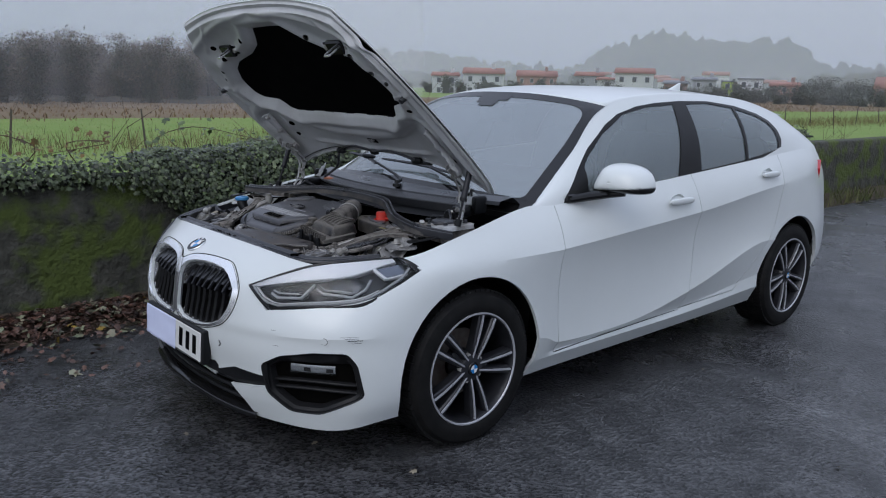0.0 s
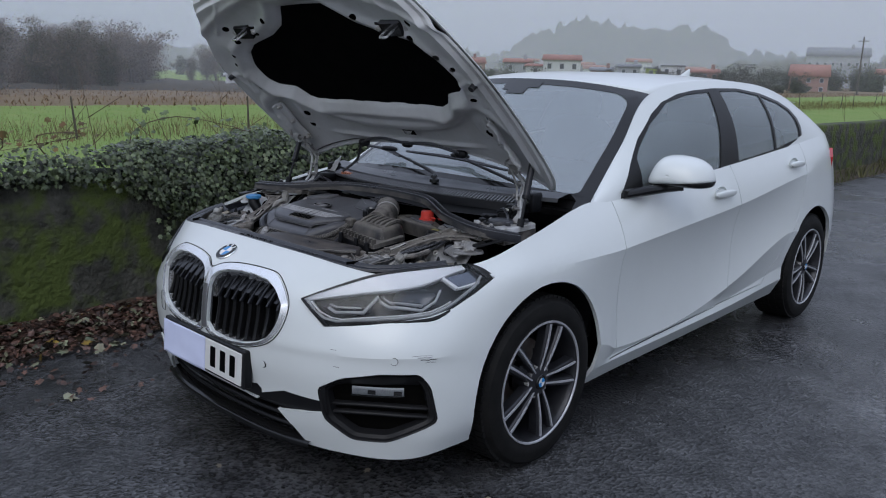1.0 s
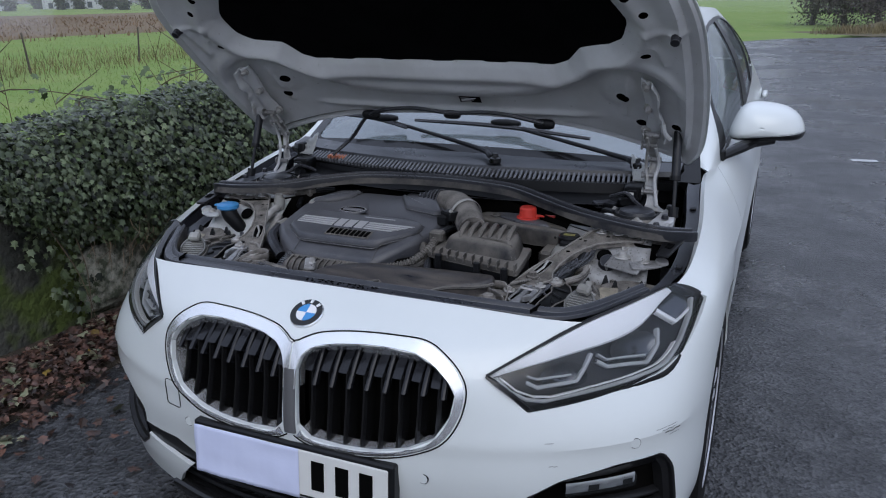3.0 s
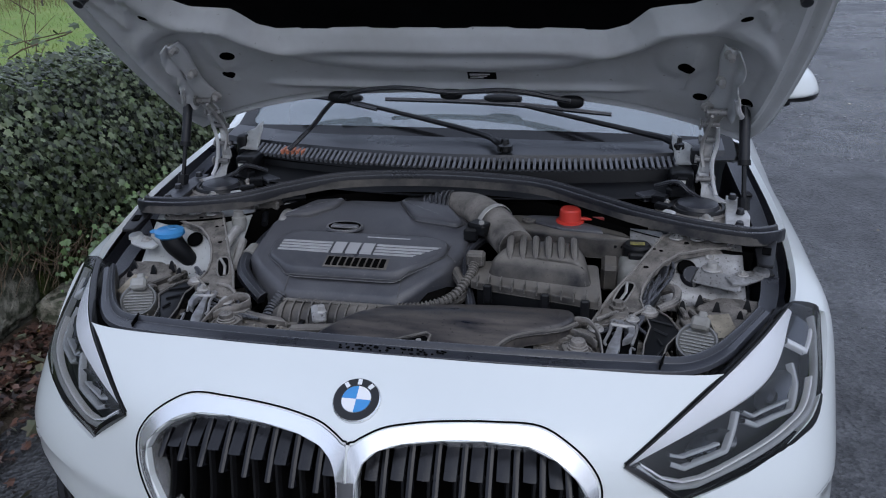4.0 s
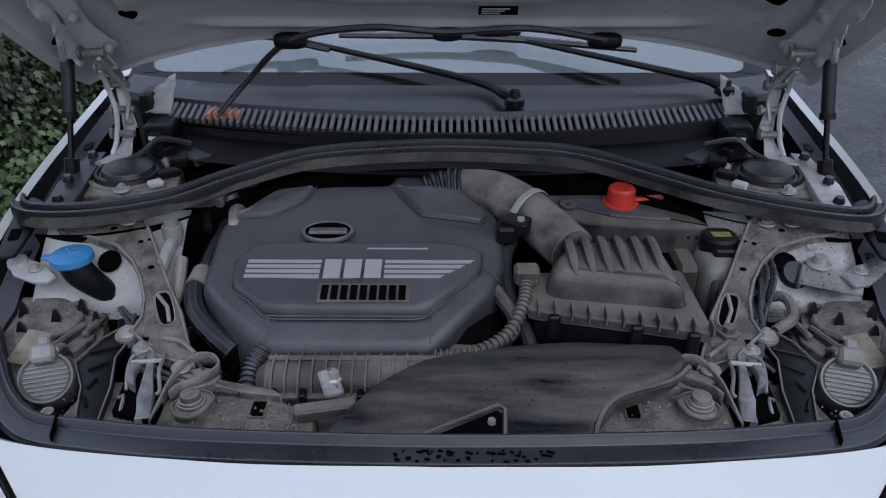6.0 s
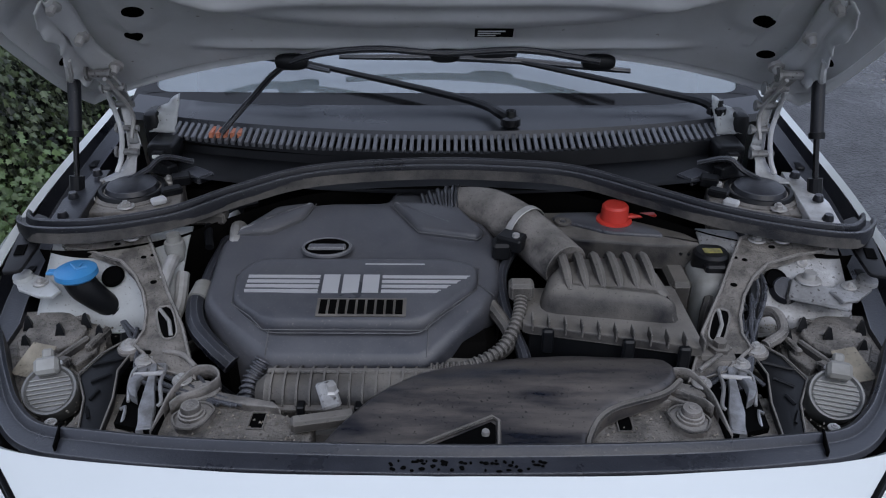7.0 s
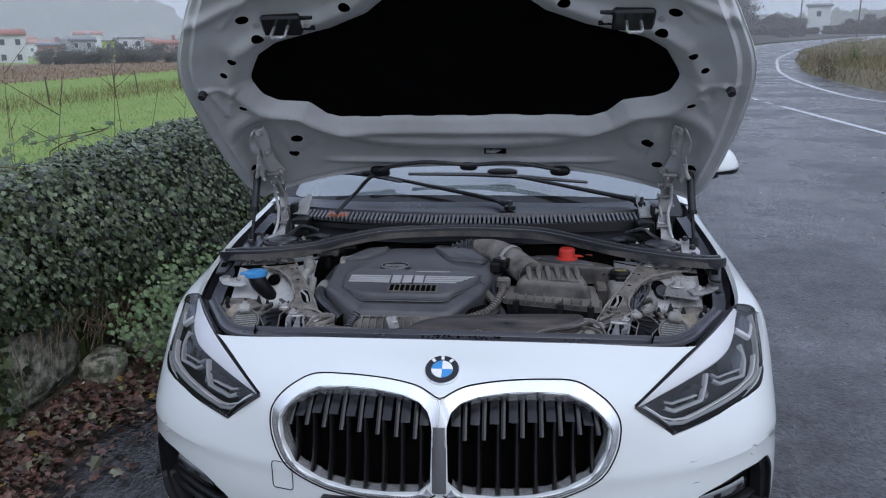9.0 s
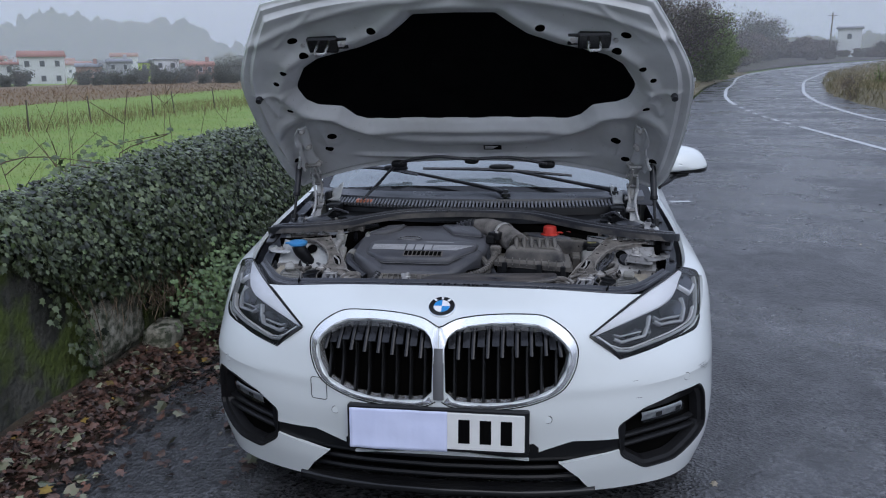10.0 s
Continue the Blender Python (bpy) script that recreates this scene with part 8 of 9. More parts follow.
    cap = part("bulb_cap", moved(lathe([(0, .005), (.031, .005), (.0345, .009), (.0375, .009), (.039, .005), (.040, -.03)], 34), cap_m), BULBCAP, tray, "round ribbed smoky bulb cap")
    for k in range(7):
        y = -.024 + k * .0067
        w = math.sqrt(max(0, .0310 ** 2 - y * y))
        part("cap_rib", moved(box(-w, y - .0010, .004, w, y + .0010, .0080, .0004), cap_m), CREAMPLASTIC, cap)
    part("bulb_socket", moved(join(box(-.017, .020, .006, .017, .046, .026, .005), box(-.008, .046, .004, .008, .062, .014, .003)), cap_m), CREAMPLASTIC, cap)
    bolt_on(s * .590, -.400, .772, tray, .0055)
    bolt_on(s * .552, -.512, .754, tray, .005)
    label = part("sticker", moved(box(-.022, -.030, 0, .022, .030, .0012, 0), Matrix.Translation((s * .630, -.388, .770)) @ Matrix.Rotation(radians(s * 16), 4, "Z") @ Matrix.Rotation(radians(20), 4, "X")), pbr("dirty_paper_label", (.34, .30, .23), .8, col2=(.16, .14, .105), scale=30, speck=((.10, .09, .07), 200, .6)), tray)
    arm_poly = M([(.480, -.348), (.500, -.338), (.530, -.372), (.548, -.420), (.520, -.470), (.505, -.530), (.472, -.545), (.478, -.47), (.492, -.41)])
    arm = part("lamp_arm", flat_prism(arm_poly, lambda x, y: .768 + .10 * (y + .40), .012, .003), BLACKPLASTIC, car, "black plastic carrier arm beside the lamp")
    part("arm_rim", tube([(x, y, .770 + .10 * (y + .40)) for x, y in arm_poly + arm_poly[:1]], .0018, 6), DUSTYPLASTIC, arm)
    for k in range(4):
        part("arm_rib", tube([(s * (.492 + .006 * k), -.385 - .034 * k, .772 - .0034 * k), (s * (.535 - .012 * k), -.40 - .036 * k, .770 - .0036 * k)], .0026, 5), BLACKPLASTIC, arm)
    part("arm_ear", lathe([(0, .004), (.017, .004), (.020, .001), (.021, -.012)], 22, "z", (s * .490, -.358, .774)), DUST, arm)
    bolt_on(s * .490, -.358, .778, arm, .0085)
    # inner wing: painted panel with a hole, and the stamped brace around it
    rows = []
    for a in np.linspace(0, 1, 12):
        x0 = .455 + .235 * a
        rows.append([(s * x0, -.095 - .02 * a, .855 - .01 * a), (s * x0, -.125 - .02 * a, .848), (s * (x0 + .002), -.17 - .02 * a, .812), (s * (x0 + .005), -.23 - .01 * a, .765), (s * (x0 + .01), -.262, .735)])
    g = grid(rows)
    bmesh.ops.recalc_face_normals(g, faces=g.faces)
    iw = part("inner_wing", g, BAYPAINT if s < 0 else DIRTYMETAL, car, "pale painted inner wing" if s < 0 else "dirty grey metal inner wing")
    thicken(iw, .004)
    for (hx, hy, hz, hr) in ((.575, -.192, .8045, .014),):
        part("wing_hole", moved(lathe([(0, .004), (hr, .004), (hr + .003, .007), (hr + .006, .002)], 22), Matrix.Translation((s * hx, hy, hz)) @ Matrix.Rotation(radians(41), 4, "X")), INKBLACK, iw)
    for (hx, hy, hz) in ((.64, -.20, .797), (.625, -.165, .823), (.54, -.225, .776), (.60, -.150, .832)) if s > 0 else ():
        part("wing_dimple", moved(lathe([(.004, .004), (.009, .006), (.012, .002)], 16), Matrix.Translation((s * hx, hy, hz)) @ Matrix.Rotation(radians(41), 4, "X")), STEEL if s > 0 else DUSTYPAINT, iw)
    part("panel_edge", tube(M([(.693, -.247, .760), (.66, -.256, .752), (.58, -.262, .738), (.50, -.264, .738)]), .004, 6), iw.data.materials[0], iw)
    brace = part("brace_bar", flat_prism(M(BRACE), SLOPE, .012, .003, 1), MUD, car, "dust-covered stamped bracing bar")
    part("brace_rim", tube([(s * x, y, SLOPE(x, y) + .001) for x, y in BRACE + BRACE[:1]], .0032, 6), DUST, brace)
    SL = Matrix.Translation((s * .442, -.319, SLOPE(0, -.319) + .0006)) @ Matrix.Rotation(radians(-s * 24), 4, "Z") @ Matrix.Rotation(radians(17), 4, "X")
    part("brace_slot", moved(superell(0, 0, 0, .0125, .034, .002, .6, 22, 6), SL), INKBLACK, brace)
    part("slot_rim", moved(tube([(.0135 * math.copysign(abs(math.cos(a)) ** .6, math.cos(a)), .035 * math.copysign(abs(math.sin(a)) ** .6, math.sin(a)), .001) for a in np.linspace(0, 2 * math.pi, 33)], .0022, 5), SL), DUST, brace)
    part("slot_cable", moved(tube([(-.006, .03, .002), (.004, 0, .0035), (.002, -.03, .002)], .0032, 6), SL), STEEL, brace)
    for (bx, by) in ((.639, -.135), (.598, -.134), (.554, -.134)):
        bolt_on(s * bx, by, SLOPE(0, by), brace, .0085)
    for (bx, by, br) in ((.575, -.150, .005), (.520, -.180, .004), (.505, -.175, .0035), (.487, -.235, .005), (.458, -.375, .006)):
        part("brace_hole", lathe([(0, .0012), (br, .0012), (br + .001, 0)], 14, "z", (s * bx, by, SLOPE(0, by))), INKBLACK, brace)
    # suspension dome, flat with a black cap and pale flange
    dome = part("strut_tower", join(lathe([(.0, .004), (.048, .004), (.056, 0), (.075, -.004), (.090, -.03)], 28, "z", (s * .615, .045, .866)), flat_prism(M([(.50, -.03), (.71, -.05), (.715, .13), (.54, .14)]), .858, .05)), DUST, car, "suspension dome with a black cap")
    part("dome_cap", lathe([(.0, .010), (.038, .010), (.047, .007), (.052, -.002)], 28, "z", (s * .615, .045, .870)), RUBBER, dome)
    part("dome_ring", lathe([(.054, -.002), (.057, .003), (.063, .003), (.067, -.004)], 28, "z", (s * .615, .045, .868)), BLACKPLASTIC, dome)
    for k in range(3):
        a = radians(40 + 120 * k)
        bolt_on(s * .615 + .074 * math.cos(a), .045 + .074 * math.sin(a), .862, dome, .009)
    for (fx, fy, w, d, h, mt) in ((.535, .035, .020, .012, .014, BLACKPLASTIC), (.545, -.010, .014, .010, .012, INNERPAINT), (.53, .085, .018, .016, .02, BLACKPLASTIC), (.505, .11, .03, .02, .016, RUBBER), (.69, .02, .008, .03, .010, INNERPAINT), (.575, .125, .03, .012, .03, BLACKPLASTIC)):
        part("clip", moved(box(-w, -d, 0, w, d, h, .003), Matrix.Translation((s * fx, fy, .860)) @ Matrix.Rotation(radians(s * 37 * math.sin(fx * 90)), 4, "Z")), mt, dome)
    part("wing_flange", flat_prism(M([(.66, -.10), (.70, -.16), (.725, -.02), (.72, .12), (.69, .13)]), .872, .02, .003), RUBBER if s < 0 else DUSTYPAINT, car)
    for (by, bx, bz) in ((-.02, .702, .876), (.09, .70, .876), (-.095, .690, .872)):
        part("rubber_buffer", lathe([(0, .012), (.007, .012), (.010, .003), (.010, 0)], 16, "z", (s * bx, by, bz)), RUBBER, dome)
    # upright pale sheet near the wing edge
    rows = [[(s * x, y, z) for x, y, z in ((.700 - d, -.118 - d * .8, .878), (.690 - d, -.130 - d, .874), (.674 - d * .6, -.150, .845), (.668 - d * .4, -.165, .815), (.664, -.185, .790))] for d in (0, .006, .014, .022)]
    g = grid(rows)
    bmesh.ops.recalc_face_normals(g, faces=g.faces)
    thicken(part("wing_bracket", g, DUSTYPAINT, car, "pale upright sheet-metal bracket"), .003)
    tab = part("pale_tab", moved(join(flat_prism([(-.045, -.014), (-.02, -.024), (.03, -.018), (.052, -.006), (.05, .012), (.0, .022), (-.04, .016)], .004, .005, .002), lathe([(0, .008), (.016, .008), (.018, 0)], 18, "z", (s * .042, 0, .003))), Matrix.Translation((s * .690, -.228, .805)) @ Matrix.Rotation(radians(s * 34), 4, "Z") @ Matrix.Rotation(radians(8), 4, "X")), BAYPAINT if s < 0 else DIRTYMETAL, car, "pale metal tab")
    bolt_on(s * .685, -.225, .811, tab, .007)
    # rail of the wing with its slot
    rp_ = part("rail_plate", flat_prism(M(rounded([(.768, -.115), (.742, -.235), (.712, -.228), (.716, -.15), (.735, -.06), (.765, -.045)], .008, 2)), lambda x, y: .846 + .10 * (y + .15), .006, .002), TRIMBLACK, car, "dark painted rail beside the wing")
    part("rail_slot", moved(box(-.009, -.016, 0, .009, .016, .002, .001), Matrix.Translation((s * .738, -.170, .8445)) @ Matrix.Rotation(radians(-s * 12), 4, "Z") @ Matrix.Rotation(radians(6), 4, "X")), INKBLACK, rp_)
    bolt_on(s * .745, -.105, .851, rp_, .006)

# arched seal in front of the scuttle
arch = [(-.785, -.055, .862), (-.76, -.10, .872), (-.70, -.155, .890), (-.60, -.165, .897), (-.48, -.13, .903), (-.38, -.055, .912), (-.25, .020, .920), (-.05, .046, .925), (.12, .040, .925), (.25, .020, .921), (.38, -.055, .912), (.48, -.112, .904), (.60, -.150, .895), (.70, -.160, .888), (.76, -.10, .872), (.785, -.055, .862)]
pts = curve_pts(arch, 84)
rows = []
for i, p in enumerate(pts):
    d = (pts[min(i + 1, 84)] - pts[max(i - 1, 0)])
    nb = Vector((-d.y, d.x, 0)).normalized()
    prof = ((-.0125, -.030), (-.0125, -.008), (-.011, -.003), (-.008, -.002), (-.0055, -.004), (-.004, -.010), (.003, -.011), (.005, -.003), (.0065, .002), (.010, .0045), (.0135, .002), (.015, -.004), (.018, -.03))
    rows.append([p + nb * a + Vector((0, 0, b)) for a, b in prof])
g = grid(rows)
bmesh.ops.recalc_face_normals(g, faces=g.faces)
arch_seal = part("scuttle_seal", g, RUBBER, car, "arched black rubber seal", angle=30)
# Bulkhead in void black, so the gap behind the engine reads as shade.
part("bulkhead_panel", grid([[(p.x, p.y + .02 + dy, p.z + dz) for dy, dz in ((-.025, -.05), (-.01, -.10), (.0, -.16), (.0, -.30))] for p in pts[10:-10]]), DARKVOID, car)
# dark lower panel of the arch, in front of the battery side
part("seal_skirt", grid([[(p.x, p.y - .0135 - .25 * dz, p.z - .012 - dz) for dz in (0, .008, .018)] for p in pts[8:-6]]), DUSTYPLASTIC, arch_seal)

# scuttle: tray, slotted grille, apron up to the glass
tray_rows = []
for x in np.linspace(-.62, .62, 40):
    a = abs(x)
    yg = .118 + .26 * a * a + (.02 if x < 0 else 0) * a
    tray_rows.append([(x, yg - .115 + .0 * a, .875), (x, yg - .07, .868), (x, yg - .012, .886), (x, yg - .006, .915), (x, yg + .002, .918)])
g = grid(tray_rows)
bmesh.ops.recalc_face_normals(g, faces=g.faces)
scut = part("scuttle_tray", g, BLACKPLASTIC, car, "black plastic scuttle tray")
apron = []
for x in np.linspace(-.70, .70, 44):
    a = abs(x)
    yg = .118 + .26 * a * a
    c, s_ = spline([(0, .315, .968), (0, .66, 1.205)], 0), spline(RAIL, 0)
    w = (a / .742) ** 2.4
    ys, zs = c.y + (s_.y - c.y) * w, c.z + (s_.z - c.z) * w
    apron.append([(x, yg + .036, .930), (x, yg + .042, .945), (x, yg + .065, .950), (x, (yg + .05 + ys) / 2, .955 + .004), (x, ys - .02, zs - .012), (x, ys + .006, zs + .0015)])
g = grid(apron)
bmesh.ops.recalc_face_normals(g, faces=g.faces)
part("screen_apron", g, APRON, scut, "black apron under the windscreen")
part("grille_backing", grid([[(x, .118 + .26 * x * x + d, z - .014) for d, z in ((-.004, .918), (.038, .934))] for x in np.linspace(-.60, .60, 40)]), INKBLACK, scut)
slat_me = None
for i in range(78):
    x = -.575 + 1.15 * i / 77
    yg = .118 + .26 * x * x
    if slat_me is None:
        b = box(-.0040, -.004, -.010, .0040, .050, .002, .001)
        first = part("slat", b, pbr("grey_scuttle_slat", (.17, .175, .19), .42, col2=(.12, .122, .13), scale=30), scut)
        slat_me = first.data
        ob = first
    else:
        ob = new("slat", slat_me)
        ob.parent = scut
    ob.matrix_basis = Matrix.Translation((x, yg, .921)) @ Matrix.Rotation(radians(21), 4, "X") @ Matrix.Rotation(2 * .26 * x * 0.5, 4, "Z")
part("orange_mesh", join(*[box(-.492 + .0148 * k, .176, .9225, -.4835 + .0148 * k, .224, .9345, .001) for k in range(5)]), ORANGE, scut, "orange plastic seen through the slots")

# wipers
for name, piv, knee, tip, b0, b1 in (("wiper", (.135, .175, .955), (.028, .268, .982), (-.357, .367, 1.040), (-.56, .395, 1.046), (-.255, .338, 1.020)),
                                     ("wiper", (.575, .240, .958), (.484, .288, .985), (.105, .367, 1.046), (-.236, .367, 1.044), (.405, .334, 1.022))):
    wp = part("wiper", tube([piv, (piv[0] - .02, piv[1] + .012, piv[2] + .018), knee, tip], [.013, .011, .008, .0055], 8, smooth_n=16), BLACKPLASTIC, car, "black windscreen wiper arm and blade")
    part("wiper_nut", lathe([(0, .030), (.010, .030), (.012, .018), (.020, .014), (.021, 0)], 18, "z", piv), GLOSSBLACK, wp)
    part("wiper_blade", tube([b0, ((b0[0] + b1[0]) / 2, (b0[1] + b1[1]) / 2 + .012, (b0[2] + b1[2]) / 2 + .008), b1], [.006, .009, .006], 6, smooth_n=16), RUBBER, wp)
    part("blade_holder", superell(tip[0], tip[1], tip[2] + .006, .055, .014, .013, .7, 14, 8), BLACKPLASTIC, wp)

# engine cover
def cover_z(x, y):
    z = .868 + .17 * min(0, y + .02) + (.0 if y > -.335 else .55 * (y + .335))
    z -= .25 * max(0, abs(x + .145) - .19) ** 1.3
    return z


ec_poly = [(-.318, -.036), (-.214, -.014), (-.108, -.012), (-.100, .036), (-.040, .036), (-.032, -.010), (.030, -.010), (.072, -.06), (.100, -.125), (.098, -.24), (.072, -.30), (-.020, -.395), (-.275, -.395), (-.345, -.345), (-.392, -.285), (-.398, -.135), (-.372, -.085)]
cov = flat_prism(rounded(ec_poly, .014, 2), 0.0, .11, .016, 3)
bmesh.ops.triangulate(cov, faces=[f for f in cov.faces if len(f.verts) > 6])
for v in cov.verts:
    v.co.z += cover_z(v.co.x, v.co.y)
cover = part("engine_cover", cov, COVERPLASTIC, car, "black plastic engine cover with silver stripes", angle=40)


def cover_plate(poly, h, name, mat, bevel=.004, parent=None, seg=1, base=-.004):
    b = prism(poly, base, h, bevel, 1.0, seg)
    bmesh.ops.triangulate(b, faces=[f for f in b.faces if len(f.verts) > 4])
    bmesh.ops.subdivide_edges(b, edges=[e for e in b.edges if e.calc_length() > .08], cuts=2)
    for v in b.verts:
        v.co.z += cover_z(v.co.x, v.co.y)
    return part(name, b, mat, parent or cover)


# stepped facets: middle field, back flanks and front lip
FIELD = [(-.345, -.235), (-.312, -.196), (.010, -.196), (.062, -.215), (.058, -.265), (-.028, -.352), (-.280, -.352), (-.338, -.305)]
cover_plate(rounded(FIELD, .02, 3), .012, "raised_field", COVERPLASTIC, .010, seg=2)
cover_plate(rounded([(-.100, -.030), (.020, -.030), (.076, -.115), (.060, -.135), (-.045, -.115)], .012, 3), .011, "raised_flank", COVERPLASTIC, .009, seg=2)
cover_plate(rounded([(-.375, -.12), (-.31, -.045), (-.24, -.030), (-.255, -.075), (-.31, -.12)], .012, 3), .011, "raised_flank", COVERPLASTIC, .009, seg=2)
for name, poly, hh in (("edge_line", FIELD + FIELD[:1], .0028), ("edge_line", [(-.100, -.030), (-.045, -.115), (.060, -.135), (.078, -.115)], .0035), ("edge_line", [(-.24, -.030), (-.255, -.075), (-.31, -.12), (-.375, -.12)], .0035), ("edge_line", [(.058, -.25), (.085, -.275)], .001), ("edge_line", [(-.02, -.335), (-.022, -.385)], .001), ("edge_line", [(-.27, -.335), (-.272, -.385)], .001)):
    pts_ = [(x0 + (x1 - x0) * k / 5, y0 + (y1 - y0) * k / 5) for (x0, y0), (x1, y1) in zip(poly, poly[1:]) for k in range(6)]
    part(name, tube([(x, y, cover_z(x, y) + hh) for i_, (x, y) in enumerate(pts_) if i_ == 0 or (x, y) != pts_[i_ - 1]], .0011, 5), RUBBED, cover)


def ribbon(x0, x1, y0, y1, h, name, mat, slant=0.0):
    """A thin printed or moulded strip lying on the cover."""
    rows = []
    for k in range(13):
        f = k / 12
        xa, xb = x0 + (x1 - x0) * f, x0 + (x1 + slant - x0) * f
        rows.append([(xa, y0, cover_z(xa, y0) + h - .003), (xa, y0, cover_z(xa, y0) + h), (xb, y1, cover_z(xb, y1) + h), (xb, y1, cover_z(xb, y1) + h - .003)])
    g = grid(rows)
    bmesh.ops.recalc_face_normals(g, faces=g.faces)
    part(name, g, mat, cover, smooth=False)


for k in range(4):
    y = -.2505 - .0118 * k
    ribbon(-.320, -.2010, y - .0030, y + .0030, .0137, "silver_stripe", SILVERPRINT)
    ribbon(-.0985, .040 - .016 * k, y - .0030, y + .0030, .0137, "silver_stripe", SILVERPRINT, .006)
for k in range(3):
    x = -.1950 + .0325 * k
    ribbon(x, x + .0270, -.2890, -.2465, .0140, "emblem_block", SILVERPRINT)
ribbon(-.130, -.030, -.2188, -.2162, .0130, "print_bar", SILVERPRINT)
ribbon(-.198, -.056, -.3405, -.3035, .0133, "vent_frame", DUSTYPLASTIC)
for k in range(9):
    x = -.1930 + .0150 * k
    ribbon(x, x + .0112, -.3365, -.3075, .0141, "vent_slot", INKBLACK)
fc = Vector((-.203, -.160, cover_z(-.203, -.160)))
OVAL = Matrix.Translation(fc) @ Matrix.Diagonal((1, .78, 1, 1))
part("filler_well", moved(lathe([(0, .0012), (.036, .0012), (.038, .005), (.043, .003)], 30), OVAL), INKBLACK, cover)
part("filler_rim", moved(lathe([(.037, .002), (.0395, .006), (.043, .0055), (.046, .001)], 30), OVAL), COVERPLASTIC, cover)
part("filler_cap", moved(box(-.033, -.011, .000, .033, .011, .007, .003), OVAL), COVERPLASTIC, cover, "black oil filler cap")
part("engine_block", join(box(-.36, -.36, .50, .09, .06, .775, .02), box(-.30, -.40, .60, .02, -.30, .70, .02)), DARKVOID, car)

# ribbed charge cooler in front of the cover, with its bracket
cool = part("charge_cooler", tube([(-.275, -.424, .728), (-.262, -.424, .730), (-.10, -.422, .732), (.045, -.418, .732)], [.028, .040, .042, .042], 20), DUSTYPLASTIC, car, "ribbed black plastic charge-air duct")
for k in range(15):
    x = -.252 + .0195 * k
    part("rib", lathe([(.0405, -.0018), (.0462, -.0016), (.0462, .0016), (.0405, .0018)], 20, "x", (x, -.4225, .7315)), DUSTYPLASTIC, cool)
part("rail", box(-.262, -.470, .738, .045, -.455, .746, .002), DUSTYPLASTIC, cool)
part("rail", box(-.262, -.420, .770, .045, -.410, .7765, .002), DUSTYPLASTIC, cool)
for x in (-.250, -.205, -.120, -.045):
    part("rail_clip", box(x - .006, -.474, .730, x + .006, -.454, .752, .002), BLACKPLASTIC, cool)
br = part("metal_bracket", moved(box(-.014, -.020, -.004, .014, .022, .004, .003), Matrix.Translation((-.160, -.480, .780)) @ Matrix.Rotation(radians(25), 4, "Z") @ Matrix.Rotation(radians(30), 4, "X")), DIRTYMETAL, cool)
part("bolt", lathe([(0, .013), (.007, .013), (.008, .003), (.011, 0)], 6, "z", (-.156, -.474, .783)), STEEL, br)
part("bracket_foot", moved(box(-.045, -.010, -.010, .045, .012, .010, .004), Matrix.Translation((-.165, -.510, .758)) @ Matrix.Rotation(radians(12), 4, "Z")), DUSTYPLASTIC, cool)

# intake duct over the front panel
duct_poly = [(-.185, -.604), (-.150, -.545), (-.09, -.480), (-.03, -.425), (.04, -.394), (.12, -.378), (.20, -.372), (.342, -.394), (.350, -.440), (.32, -.468), (.235, -.502), (.200, -.548), (.190, -.604)]


def duct_z(x, y):
    return .772 + .020 * math.exp(-((y + .455 - .12 * (x - .1)) / .06) ** 2) - .06 * max(0, -x - .02) * .5 - .10 * max(0, -y - .52)


b = flat_prism(rounded(duct_poly, .02, 2), 0.0, .03, .010, 2)
bmesh.ops.triangulate(b, faces=[f for f in b.faces if len(f.verts) > 4])
bmesh.ops.subdivide_edges(b, edges=[e for e in b.edges if e.calc_length() > .06], cuts=3)
bmesh.ops.triangulate(b, faces=[f for f in b.faces if len(f.verts) > 4])
for v in b.verts:
    v.co.z += duct_z(v.co.x, v.co.y)
duct = part("intake_duct", b, DUCTPLASTIC, car, "smooth black intake duct with muddy streaks")
SLOT = [(-.012, -.572), (.070, -.532), (.076, -.537), (.074, -.575)]
part("duct_slot", flat_prism(SLOT, lambda x, y: duct_z(x, y) + .0035, .006, .001), INKBLACK, duct)
part("slot_lip", tube([(x, y, duct_z(x, y) + .004) for x, y in ((-.040, -.578), (.02, -.549), (.072, -.525), (.081, -.531), (.079, -.578))], .003, 6), DUSTYPLASTIC, duct)
part("slot_screw", lathe([(0, .006), (.005, .006), (.006, 0)], 8, "z", (.062, -.552, duct_z(.062, -.552) + .0035)), STEEL, duct)
part("duct_edge", tube([(.195, -.600, .755), (.204, -.548, .766), (.238, -.502, .774), (.318, -.470, .777), (.352, -.440, .779)], .005, 6, smooth_n=18), DUSTYPLASTIC, duct)
for k in range(56):
    x, y = random.uniform(-.06, .13), -.648 + random.uniform(-.009, .010)
    part("mud_speck", moved(superell(0, 0, 0, random.uniform(.0015, .0045), random.uniform(.0015, .003), .0014, 1, 8, 4), Matrix.Translation((x, y, .8085))), INKBLACK, seal)

